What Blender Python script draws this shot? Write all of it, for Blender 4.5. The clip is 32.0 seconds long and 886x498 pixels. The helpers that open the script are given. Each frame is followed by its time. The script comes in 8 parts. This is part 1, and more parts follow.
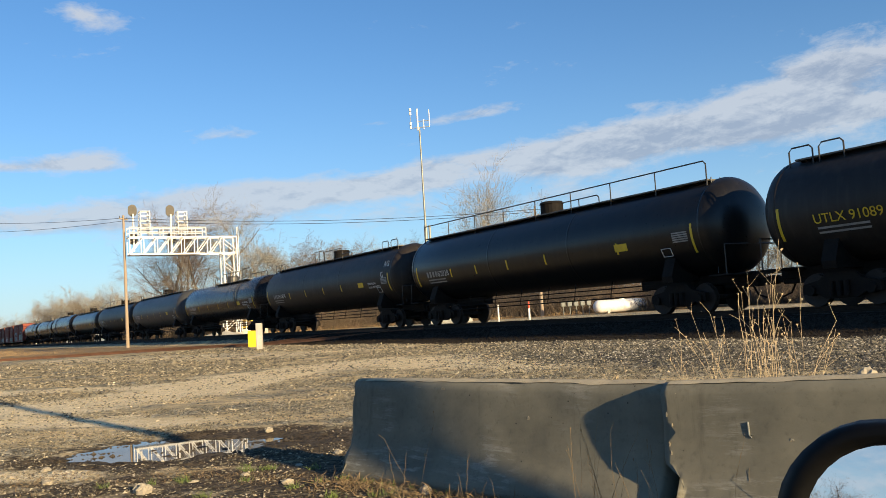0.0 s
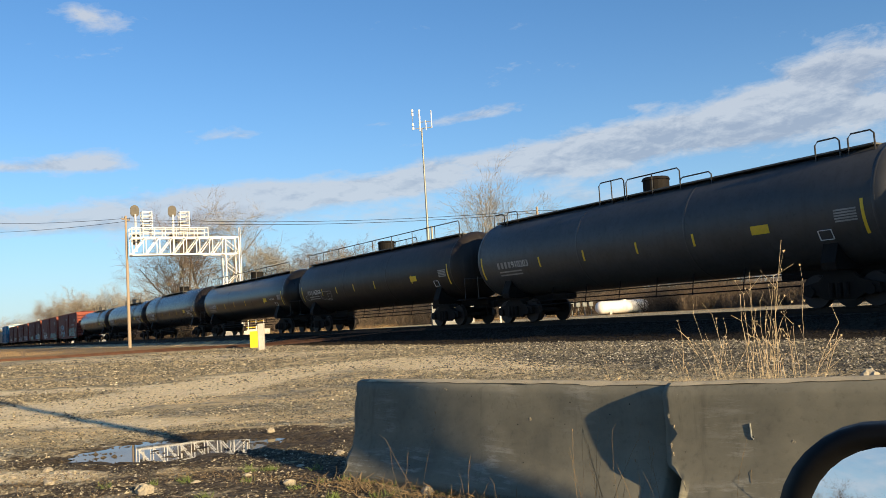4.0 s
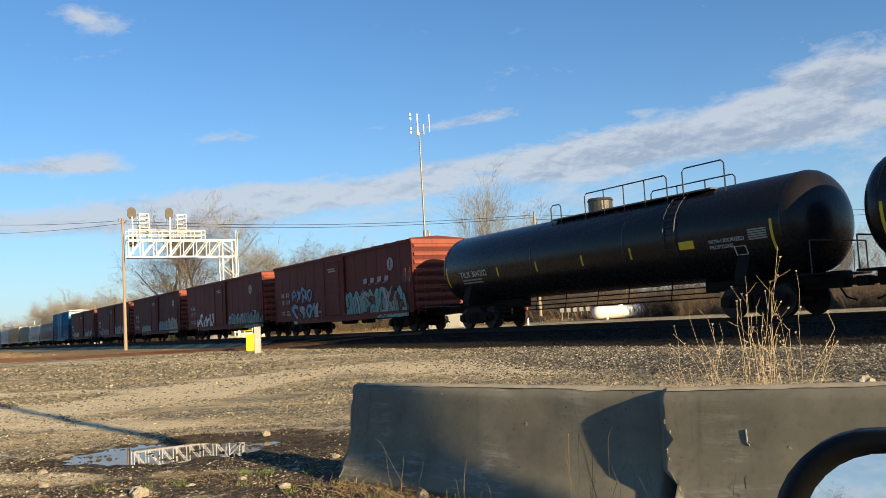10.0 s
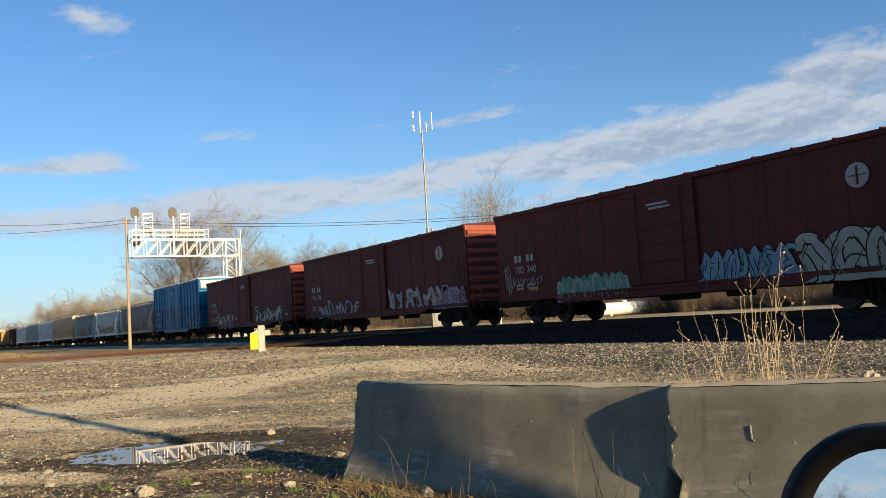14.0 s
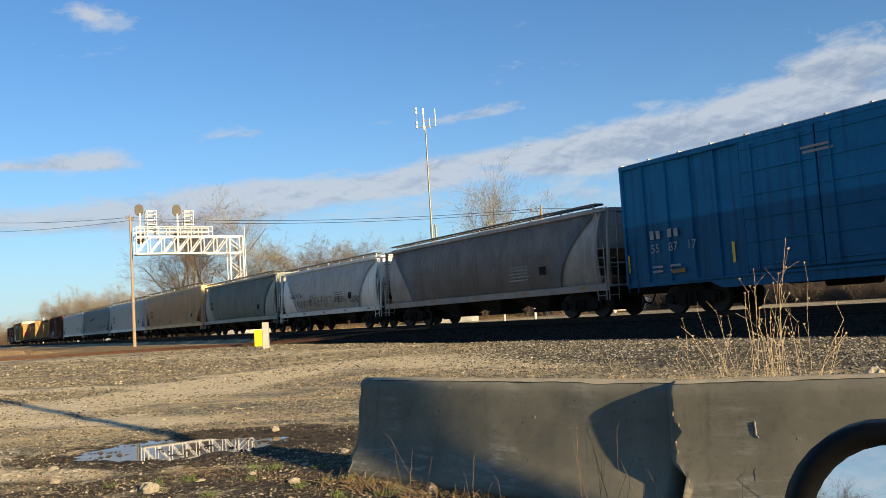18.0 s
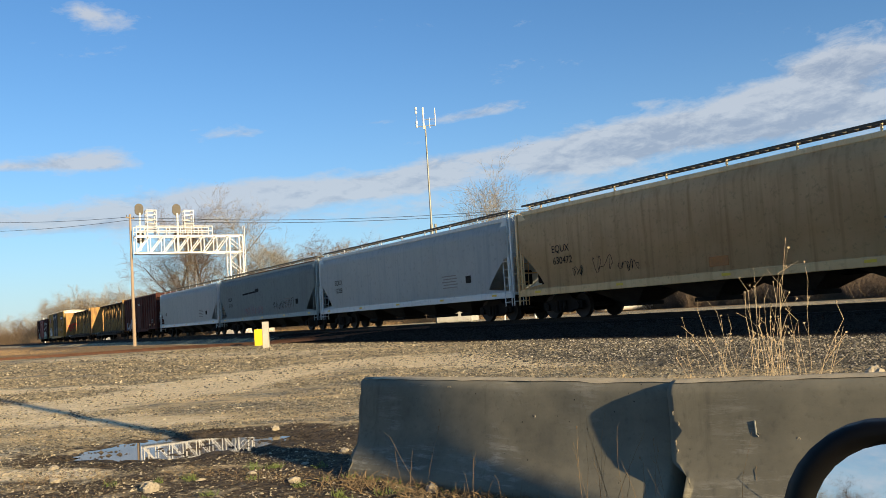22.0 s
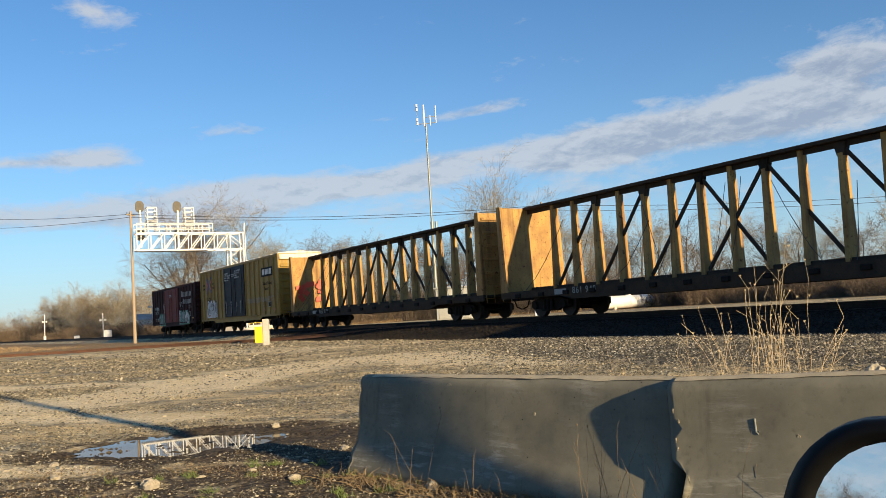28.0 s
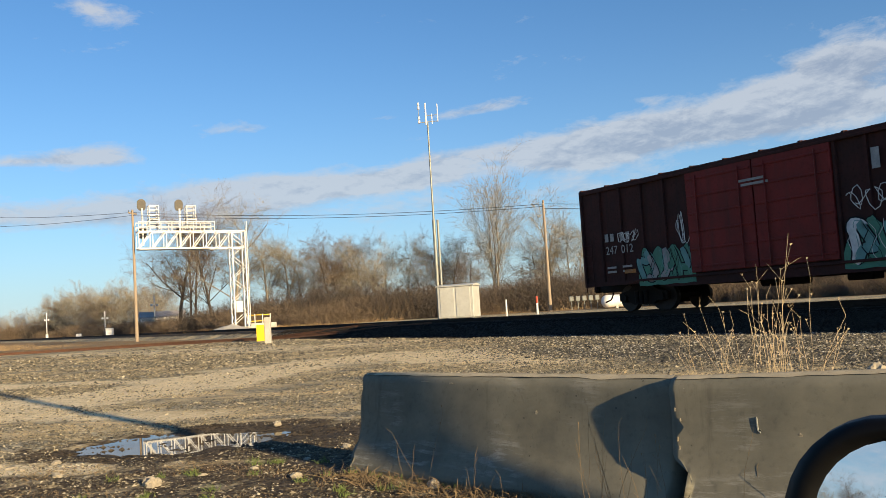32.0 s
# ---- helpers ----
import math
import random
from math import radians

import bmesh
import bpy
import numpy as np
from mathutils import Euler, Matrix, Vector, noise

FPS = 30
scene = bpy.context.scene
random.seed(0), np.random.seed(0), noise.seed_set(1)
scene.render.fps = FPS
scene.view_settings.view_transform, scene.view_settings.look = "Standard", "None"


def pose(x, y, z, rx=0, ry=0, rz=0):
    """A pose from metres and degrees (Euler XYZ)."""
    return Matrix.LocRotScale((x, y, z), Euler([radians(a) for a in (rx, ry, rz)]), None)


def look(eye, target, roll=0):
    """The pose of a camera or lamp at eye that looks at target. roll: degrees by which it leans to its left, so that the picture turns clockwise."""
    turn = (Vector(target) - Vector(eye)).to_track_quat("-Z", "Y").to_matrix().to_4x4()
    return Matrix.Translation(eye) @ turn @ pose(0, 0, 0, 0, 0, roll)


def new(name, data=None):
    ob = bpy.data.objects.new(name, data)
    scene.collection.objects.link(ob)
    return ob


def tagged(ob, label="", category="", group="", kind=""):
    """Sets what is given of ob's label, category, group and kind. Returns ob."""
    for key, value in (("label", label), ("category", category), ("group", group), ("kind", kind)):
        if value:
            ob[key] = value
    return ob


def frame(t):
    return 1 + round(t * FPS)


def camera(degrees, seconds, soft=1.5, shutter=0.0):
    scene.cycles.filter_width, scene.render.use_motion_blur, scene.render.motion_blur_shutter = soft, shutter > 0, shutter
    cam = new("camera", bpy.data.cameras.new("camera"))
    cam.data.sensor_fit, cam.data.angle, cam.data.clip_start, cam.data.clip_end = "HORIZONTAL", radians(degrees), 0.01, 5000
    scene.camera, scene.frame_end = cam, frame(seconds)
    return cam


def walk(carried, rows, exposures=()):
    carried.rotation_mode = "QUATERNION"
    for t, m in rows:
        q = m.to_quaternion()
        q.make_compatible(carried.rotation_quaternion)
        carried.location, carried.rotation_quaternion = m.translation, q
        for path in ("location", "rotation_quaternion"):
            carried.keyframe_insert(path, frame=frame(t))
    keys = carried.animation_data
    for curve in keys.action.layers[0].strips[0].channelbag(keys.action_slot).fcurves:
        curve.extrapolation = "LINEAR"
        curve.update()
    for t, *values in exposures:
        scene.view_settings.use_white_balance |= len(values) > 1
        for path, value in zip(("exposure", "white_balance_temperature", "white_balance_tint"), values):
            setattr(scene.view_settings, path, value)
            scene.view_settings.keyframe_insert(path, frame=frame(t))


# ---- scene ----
# camera: held by hand at a parked car's window, it only turns a little
EXPOSURES = ((0.0, 1.0), (12.0, 0.99), (18.0, 0.93), (32.0, 0.93))
cam = camera(54, 32.0, 0.7)
EYE = (0.0, 0.0, 1.30)
CAMERA_ROWS = [
    (0.0, 94.438, 3.64, 0.344), (0.5, 94.338, 3.61, 0.355), (1.0, 94.248, 3.493, 0.355), (1.5, 94.27, 3.368, 0.491),
    (2.0, 94.252, 3.319, 0.563), (2.5, 94.284, 3.389, 0.558), (3.0, 94.361, 3.534, 0.548), (3.5, 94.445, 3.53, 0.526),
    (5.5, 94.541, 3.624, 0.263), (6.0, 94.527, 3.57, 0.284), (6.5, 94.511, 3.551, 0.29), (7.0, 94.516, 3.565, 0.3),
    (7.5, 94.488, 3.544, 0.268), (8.0, 94.525, 3.561, 0.226), (8.5, 94.511, 3.562, 0.19), (9.0, 94.68, 3.568, -0.038),
    (9.5, 94.78, 3.442, 0.064), (10.0, 94.758, 3.219, 0.246), (10.5, 94.786, 3.38, 0.274), (11.0, 94.79, 3.451, 0.285),
    (11.5, 94.771, 3.514, 0.302), (12.0, 94.673, 3.541, 0.272), (12.5, 94.617, 3.427, 0.277), (13.0, 94.663, 3.482, 0.334),
    (13.5, 94.654, 3.513, 0.43), (14.0, 94.615, 3.555, 0.488), (14.5, 94.545, 3.492, 0.604), (16.5, 94.413, 3.572, 0.701),
    (17.0, 94.459, 3.656, 0.664), (17.5, 94.456, 3.634, 0.706), (18.0, 94.413, 3.639, 0.743), (18.5, 94.356, 3.638, 0.733),
    (19.0, 94.316, 3.534, 0.76), (19.5, 94.343, 3.59, 0.775), (20.0, 94.413, 3.639, 0.743), (20.5, 94.412, 3.674, 0.754),
    (21.0, 94.377, 3.697, 0.739), (21.5, 94.367, 3.662, 0.738), (22.0, 94.367, 3.668, 0.744), (22.5, 94.353, 3.597, 0.755),
    (23.0, 94.263, 3.515, 0.797), (23.5, 94.231, 3.408, 0.817), (24.0, 94.288, 3.412, 0.796), (24.5, 94.323, 3.354, 0.795),
    (25.0, 94.278, 3.377, 0.801), (25.5, 94.288, 3.387, 0.774), (27.5, 94.185, 3.543, 0.735), (28.0, 94.207, 3.594, 0.762),
    (28.5, 94.242, 3.598, 0.756), (29.0, 94.253, 3.558, 0.733), (29.5, 94.245, 3.409, 0.717), (30.0, 94.252, 3.32, 0.711),
    (30.5, 94.253, 3.313, 0.716), (31.0, 94.234, 3.39, 0.727), (31.5, 94.14, 3.493, 0.804), (32.0, 94.108, 3.557, 0.872),
]
walk(cam, [(t, pose(*EYE, a, b, c)) for t, a, b, c in CAMERA_ROWS], EXPOSURES)

# ---- the railway's line: travel direction, foot point, rail height ----
TRAVEL = Vector((math.sin(0.5561), -math.cos(0.5561), 0))
ACROSS = Vector((math.cos(0.5561), math.sin(0.5561), 0))
TRACK_W = 22.35
RAIL_Z = 0.90
TRACK_TURN = math.degrees(math.atan2(TRAVEL.y, TRAVEL.x))


def along(s, w, z=0.0):
    """Place s metres along the line and w metres across it from the camera's foot."""
    return TRAVEL * s + ACROSS * w + Vector((0, 0, z))


def travelled(t):
    """Metres that the train has gone at t seconds, nought at 16 s."""
    q = (t - 16) / 16
    return 16.77 * (t - 16) - 2.624 * q**2 - 3.96 * q**3 + 1.931 * q**4 + 3.269 * q**5


# ---- world, sun ----
SUN_AZ, SUN_EL = math.atan2(0.612, -0.791), radians(14)
to_sun = Vector((math.sin(SUN_AZ) * math.cos(SUN_EL), math.cos(SUN_AZ) * math.cos(SUN_EL), math.sin(SUN_EL)))


def make_world():
    world = bpy.data.worlds.new("sky")
    scene.world = world
    world.use_nodes = True
    nt = world.node_tree
    nt.nodes.clear()
    N, L = nt.nodes, nt.links

    def math_(op, a, b=None, clamp=False):
        n = N.new("ShaderNodeMath")
        n.operation, n.use_clamp = op, clamp
        for i, v in enumerate((a, b)):
            if v is None:
                continue
            if isinstance(v, (int, float)):
                n.inputs[i].default_value = v
            else:
                L.new(v, n.inputs[i])
        return n.outputs[0]

    out = N.new("ShaderNodeOutputWorld")
    bg = N.new("ShaderNodeBackground")
    bg.inputs["Strength"].default_value = 0.075
    sky = N.new("ShaderNodeTexSky")
    sky.sky_type = "NISHITA"
    sky.sun_disc = False
    sky.sun_elevation, sky.sun_rotation = SUN_EL, SUN_AZ
    sky.air_density, sky.dust_density, sky.ozone_density = 1.0, 0.0, 5.0
    co = N.new("ShaderNodeTexCoord")
    sep = N.new("ShaderNodeSeparateXYZ")
    L.new(co.outputs["Generated"], sep.inputs[0])
    x, y, z = sep.outputs
    az = math_("ARCTAN2", x, y)
    el = math_("ARCSINE", z)
    # stretched cloud coordinates
    comb = N.new("ShaderNodeCombineXYZ")
    L.new(math_("ADD", az, math_("MULTIPLY", el, 0.6)), comb.inputs[0])
    L.new(math_("SUBTRACT", math_("MULTIPLY", el, 2.5), math_("MULTIPLY", az, 0.32)), comb.inputs[1])

    def noise_(scale, detail, rough, offset, up=0.0):
        n = N.new("ShaderNodeTexNoise")
        n.inputs["Scale"].default_value = scale
        n.inputs["Detail"].default_value = detail
        n.inputs["Roughness"].default_value = rough
        n.inputs["Distortion"].default_value = 0.25
        mp = N.new("ShaderNodeVectorMath")
        mp.operation = "ADD"
        mp.inputs[1].default_value = (offset, offset * 0.37 + up, 0.0)
        L.new(comb.outputs[0], mp.inputs[0])
        L.new(mp.outputs[0], n.inputs["Vector"])
        return n.outputs["Fac"]

    big = noise_(7.0, 8.0, 0.6, 3.1)
    fine = noise_(26.0, 8.0, 0.68, 7.7)
    above = noise_(7.0, 4.0, 0.55, 3.1, 0.035)
    below = noise_(7.0, 4.0, 0.55, 3.1, -0.005)
    fine_above = noise_(26.0, 8.0, 0.68, 7.7, 0.014)

    def bank(a0, e0, wa, we, tilt):
        """A soft bank of cloud about an azimuth and height, and how far below its middle."""
        da = math_("SUBTRACT", az, a0)
        de = math_("DIVIDE", math_("SUBTRACT", math_("SUBTRACT", el, e0), math_("MULTIPLY", da, tilt)), we)
        p = math_("ADD", math_("POWER", math_("ABSOLUTE", math_("DIVIDE", da, wa)), 2.0), math_("POWER", math_("ABSOLUTE", de), 2.0))
        return math_("POWER", 2.718, math_("MULTIPLY", p, -1.0)), de

    banks = under = None
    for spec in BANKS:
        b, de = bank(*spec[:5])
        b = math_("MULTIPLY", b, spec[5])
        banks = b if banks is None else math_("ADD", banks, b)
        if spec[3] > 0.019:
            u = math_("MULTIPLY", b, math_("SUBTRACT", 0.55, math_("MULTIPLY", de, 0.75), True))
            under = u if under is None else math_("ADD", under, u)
    body = math_("ADD", math_("MULTIPLY", math_("SUBTRACT", big, 0.5), 2.3), math_("MULTIPLY", math_("SUBTRACT", fine, 0.5), 1.7))
    cover = math_("ADD", math_("SUBTRACT", banks, 0.42), body)
    cover = math_("MULTIPLY", cover, 1.25, True)
    cover = math_("MULTIPLY", cover, 0.88)
    # grey underneath, lit where a billow ends upward
    shade = math_("ADD", math_("MULTIPLY", math_("SUBTRACT", above, below), 3.4), math_("MULTIPLY", math_("SUBTRACT", fine_above, fine), 2.4))
    thick = math_("MULTIPLY", math_("ADD", math_("ADD", math_("MULTIPLY", under, 0.40), 0.06), shade), 1.1, True)
    tone = N.new("ShaderNodeMix")
    tone.data_type = "RGBA"
    tone.inputs["A"].default_value = CLOUD_LIT
    tone.inputs["B"].default_value = CLOUD_DARK
    L.new(thick, tone.inputs["Factor"])
    mix = N.new("ShaderNodeMix")
    mix.data_type = "RGBA"
    L.new(cover, mix.inputs["Factor"])
    tint = N.new("ShaderNodeMix")
    tint.data_type, tint.blend_type = "RGBA", "MULTIPLY"
    tint.inputs["Factor"].default_value = 1.0
    L.new(sky.outputs[0], tint.inputs["A"])
    tint.inputs["B"].default_value = (0.84, 1.02, 1.07, 1)
    L.new(tint.outputs["Result"], mix.inputs["A"])
    L.new(tone.outputs["Result"], mix.inputs["B"])
    haze = N.new("ShaderNodeMix")
    haze.data_type = "RGBA"
    L.new(math_("MULTIPLY", math_("POWER", 2.718, math_("MULTIPLY", math_("ABSOLUTE", el), -9.0)), 0.85), haze.inputs["Factor"])
    L.new(mix.outputs["Result"], haze.inputs["A"])
    haze.inputs["B"].default_value = (3.9, 4.65, 5.25, 1)
    L.new(haze.outputs["Result"], bg.inputs["Color"])
    L.new(bg.outputs[0], out.inputs[0])


# azimuth, height, half width, half height, tilt, weight
BANKS = (
    (0.42, 0.226, 0.115, 0.027, 0.12, 1.5),
    (0.38, 0.186, 0.19, 0.023, 0.02, 1.9),
    (0.17, 0.176, 0.090, 0.023, 0.05, 2.0),
    (0.235, 0.221, 0.020, 0.006, 0.0, 0.6),
    (0.02, 0.178, 0.065, 0.011, 0.08, 1.2),
    (-0.02, 0.158, 0.090, 0.011, 0.06, 1.05),
    (-0.10, 0.147, 0.100, 0.010, 0.03, 0.8),
    (-0.17, 0.157, 0.140, 0.014, 0.02, 1.15),
    (-0.27, 0.142, 0.150, 0.014, 0.02, 1.0),
    (-0.129, 0.173, 0.020, 0.006, 0.1, 0.6),
    (-0.40, 0.189, 0.062, 0.013, 0.05, 1.35),
    (-0.45, 0.181, 0.090, 0.006, 0.03, 0.75),
    (-0.229, 0.218, 0.045, 0.006, 0.06, 0.65),
    (0.06, 0.231, 0.055, 0.008, 0.10, 0.95),
    (0.02, 0.224, 0.050, 0.004, 0.05, 0.5),
    (-0.074, 0.224, 0.025, 0.004, 0.05, 0.5),
    (-0.39, 0.340, 0.035, 0.011, -0.15, 1.0),
    (-0.43, 0.125, 0.250, 0.014, 0.0, 0.62),
    (0.0, 0.122, 1.2, 0.022, 0.0, 0.58),
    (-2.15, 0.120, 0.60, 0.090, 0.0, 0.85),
)
CLOUD_LIT, CLOUD_DARK = (3.95, 4.25, 4.75, 1), (2.15, 2.6, 3.45, 1)
make_world()
sun_data = bpy.data.lights.new("sun", "SUN")
sun_data.energy, sun_data.angle, sun_data.color = 4.7, radians(0.6), (1.0, 0.78, 0.47)
sun = new("sun", sun_data)
sun.matrix_world = look(to_sun * 60, (0, 0, 0))

# ---- materials ----
def material(name, base, rough=0.6, metal=0.0, second=None, scale=3.0, amount=0.6, bump=0.1, bump_scale=60.0, spec=0.5, stretch=(1, 1, 1), streak=None, third=None, space="Object", per_object=0.0):
    """A surface with two scales of stain over a base colour, and fine relief. third: a colour in rare specks."""
    m = bpy.data.materials.new(name)
    m.use_nodes = True
    nt = m.node_tree
    N, L = nt.nodes, nt.links
    b = N["Principled BSDF"]
    b.inputs["Metallic"].default_value = metal
    b.inputs["Specular IOR Level"].default_value = spec
    co = N.new("ShaderNodeTexCoord")
    mp = N.new("ShaderNodeMapping")
    mp.inputs["Scale"].default_value = stretch
    L.new(co.outputs[space], mp.inputs[0])

    def tex(sc, detail=5.0, rough_=0.6):
        n = N.new("ShaderNodeTexNoise")
        n.inputs["Scale"].default_value, n.inputs["Detail"].default_value, n.inputs["Roughness"].default_value = sc, detail, rough_
        L.new(mp.outputs[0], n.inputs["Vector"])
        return n.outputs["Fac"]

    def ramp(src, lo, hi):
        r = N.new("ShaderNodeMapRange")
        r.inputs["From Min"].default_value, r.inputs["From Max"].default_value = lo, hi
        L.new(src, r.inputs["Value"])
        return r.outputs[0]

    def mix(fac, a, c, blend="MIX"):
        n = N.new("ShaderNodeMix")
        n.data_type, n.blend_type = "RGBA", blend
        for key, v in (("Factor", fac), ("A", a), ("B", c)):
            if hasattr(v, "links"):
                L.new(v, n.inputs[key])
            else:
                n.inputs[key].default_value = v if key == "Factor" else (*v[:3], 1)
        return n.outputs["Result"]

    second = second or tuple(v * 0.6 for v in base)
    large, small = tex(scale), tex(scale * 9, 4)
    col = mix(ramp(large, 0.5 - 0.3 * amount, 0.5 + 0.35 * amount), base, second)
    dark = tuple(v * 0.7 for v in second)
    col = mix(ramp(small, 0.56, 0.8), col, dark)
    if third:
        col = mix(ramp(tex(scale * 3.7, 3), 0.60, 0.72), col, third)
    if streak:
        mp2 = N.new("ShaderNodeMapping")
        mp2.inputs["Scale"].default_value = (2.2, 2.2, 0.12)
        L.new(co.outputs[space], mp2.inputs[0])
        n = N.new("ShaderNodeTexNoise")
        n.inputs["Scale"].default_value, n.inputs["Detail"].default_value = 2.0, 6
        L.new(mp2.outputs[0], n.inputs["Vector"])
        col = mix(ramp(n.outputs["Fac"], 0.5, 0.8), col, streak)
    if per_object:
        info = N.new("ShaderNodeObjectInfo")
        r = N.new("ShaderNodeMapRange")
        r.inputs["To Min"].default_value, r.inputs["To Max"].default_value = 1 - per_object, 1 + per_object
        L.new(info.outputs["Random"], r.inputs["Value"])
        hsv = N.new("ShaderNodeHueSaturation")
        L.new(col, hsv.inputs["Color"])
        L.new(r.outputs[0], hsv.inputs["Value"])
        col = hsv.outputs[0]
    L.new(col, b.inputs["Base Color"])
    rr = N.new("ShaderNodeMapRange")
    rr.inputs["To Min"].default_value, rr.inputs["To Max"].default_value = max(0.02, rough - 0.13), min(1.0, rough + 0.13)
    L.new(small, rr.inputs["Value"])
    L.new(rr.outputs[0], b.inputs["Roughness"])
    if bump:
        bn = N.new("ShaderNodeBump")
        bn.inputs["Strength"].default_value = min(1.0, bump * 3)
        bn.inputs["Distance"].default_value = 0.02 * bump * 5
        L.new(tex(bump_scale, 3), bn.inputs["Height"])
        L.new(bn.outputs[0], b.inputs["Normal"])
    return m


tank_black = material("tank_black", (0.006, 0.006, 0.007), 0.32, 0, (0.012, 0.011, 0.010), 1.2, bump=0.02, bump_scale=8, streak=(0.018, 0.016, 0.014), spec=0.35)
tank_dull = material("tank_dull", (0.014, 0.012, 0.011), 0.50, 0, (0.026, 0.021, 0.018), 1.0, bump=0.03, bump_scale=8, streak=(0.036, 0.030, 0.025), spec=0.3)
tank_gloss = material("tank_gloss", (0.011, 0.010, 0.012), 0.28, 0, (0.017, 0.015, 0.015), 1.0, bump=0.01, bump_scale=6, spec=0.22)
hatch_steel = material("hatch_steel", (0.10, 0.095, 0.085), 0.45, 0.5, (0.06, 0.055, 0.05), 5)
tank_grey = material("tank_grey", (0.048, 0.050, 0.053), 0.5, 0, (0.034, 0.035, 0.036), 1.0, bump=0.03, bump_scale=8, streak=(0.03, 0.03, 0.03))
iron_black = material("iron_black", (0.006, 0.0055, 0.005), 0.8, 0.0, (0.013, 0.010, 0.008), 4, bump=0.1, spec=0.2)
rail_paint = material("rail_paint", (0.02, 0.02, 0.02), 0.5, 0, (0.04, 0.035, 0.03), 4)
truck_iron = material("truck_iron", (0.010, 0.008, 0.007), 0.9, 0.0, (0.020, 0.015, 0.011), 3, bump=0.15, spec=0.2)
wheel_steel = material("wheel_steel", (0.016, 0.012, 0.010), 0.7, 0.2, (0.028, 0.02, 0.016), 4)
box_red = material("box_red", (0.125, 0.024, 0.018), 0.65, 0, (0.095, 0.021, 0.016), 1.1, bump=0.05, bump_scale=14, streak=(0.06, 0.022, 0.018), spec=0.18)
box_maroon = material("box_maroon", (0.092, 0.020, 0.017), 0.68, 0, (0.07, 0.017, 0.015), 1.1, bump=0.05, bump_scale=14, streak=(0.04, 0.016, 0.014), spec=0.18)
# lighter copy of the boxcar red, with sunlight on the ends in its colour
box_red_lit = material("box_red_lit", (0.30, 0.082, 0.053), 0.7, 0, (0.24, 0.066, 0.044), 1.1, bump=0.05, bump_scale=14, streak=(0.17, 0.055, 0.04), spec=0.18)
box_rust = material("box_rust", (0.10, 0.030, 0.022), 0.8, 0, (0.05, 0.024, 0.018), 1.5, bump=0.08, bump_scale=16, streak=(0.035, 0.02, 0.016), spec=0.18)
sp_red = material("sp_red", (0.19, 0.022, 0.018), 0.6, 0, (0.12, 0.02, 0.016), 1.2, streak=(0.08, 0.02, 0.016), spec=0.18)
sp_brown = material("sp_brown", (0.055, 0.018, 0.015), 0.75, 0, (0.03, 0.014, 0.012), 1.4, bump=0.08, bump_scale=16, streak=(0.025, 0.014, 0.012), spec=0.18)
box_blue = material("box_blue", (0.006, 0.165, 0.33), 0.5, 0, (0.005, 0.135, 0.28), 1.1, bump=0.04, bump_scale=14, streak=(0.010, 0.06, 0.13), spec=0.18)
box_yellow = material("box_yellow", (0.36, 0.235, 0.05), 0.55, 0, (0.27, 0.165, 0.045), 1.1, bump=0.04, bump_scale=14, streak=(0.22, 0.14, 0.05), spec=0.18)
door_blue = material("door_blue", (0.006, 0.008, 0.015), 0.6, 0, (0.005, 0.006, 0.010), 1.4, spec=0.25)
roof_silver = material("roof_silver", (0.55, 0.54, 0.50), 0.5, 0.1, (0.40, 0.36, 0.30), 1.5, streak=(0.30, 0.18, 0.10))
beam_yellow = material("beam_yellow", (0.46, 0.275, 0.085), 0.65, 0, (0.27, 0.15, 0.06), 1.6, bump=0.08, third=(0.12, 0.045, 0.02), streak=(0.13, 0.065, 0.03), spec=0.18)
beam_dark = material("beam_dark", (0.060, 0.042, 0.028), 0.85, 0, (0.035, 0.026, 0.020), 2.5, bump=0.1, spec=0.18)
hop_dark = material("hop_dark", (0.42, 0.38, 0.345), 0.6, 0, (0.29, 0.258, 0.228), 0.9, bump=0.04, bump_scale=10, streak=(0.20, 0.18, 0.165), spec=0.42)
hop_white = material("hop_white", (0.80, 0.785, 0.74), 0.6, 0, (0.68, 0.66, 0.61), 0.9, bump=0.03, bump_scale=10, streak=(0.52, 0.45, 0.36), spec=0.42)
hop_green = material("hop_green", (0.36, 0.385, 0.32), 0.6, 0, (0.26, 0.28, 0.232), 0.9, bump=0.04, bump_scale=10, streak=(0.20, 0.20, 0.18), spec=0.42)
hop_tan = material("hop_tan", (0.82, 0.64, 0.38), 0.6, 0, (0.70, 0.52, 0.29), 0.8, bump=0.03, bump_scale=10, streak=(0.52, 0.34, 0.17), spec=0.42)
hop_pale = material("hop_pale", (0.61, 0.645, 0.64), 0.45, 0, (0.55, 0.585, 0.58), 0.5, bump=0.005, bump_scale=10, streak=(0.45, 0.51, 0.53), spec=0.42)
hop_grey = material("hop_grey", (0.25, 0.315, 0.325), 0.5, 0, (0.215, 0.275, 0.285), 0.6, bump=0.005, bump_scale=10, streak=(0.185, 0.23, 0.235), spec=0.42)
grate_steel = material("grate_steel", (0.16, 0.155, 0.13), 0.6, 0.3, (0.08, 0.07, 0.06), 5)
mark_white = material("mark_white", (0.70, 0.70, 0.68), 0.6, 0, (0.45, 0.45, 0.43), 4)
mark_grey = material("mark_grey", (0.32, 0.32, 0.31), 0.6, 0, (0.2, 0.2, 0.19), 4)
mark_black = material("mark_black", (0.010, 0.010, 0.011), 0.7, 0, (0.02, 0.02, 0.02), 4, spec=0.1)
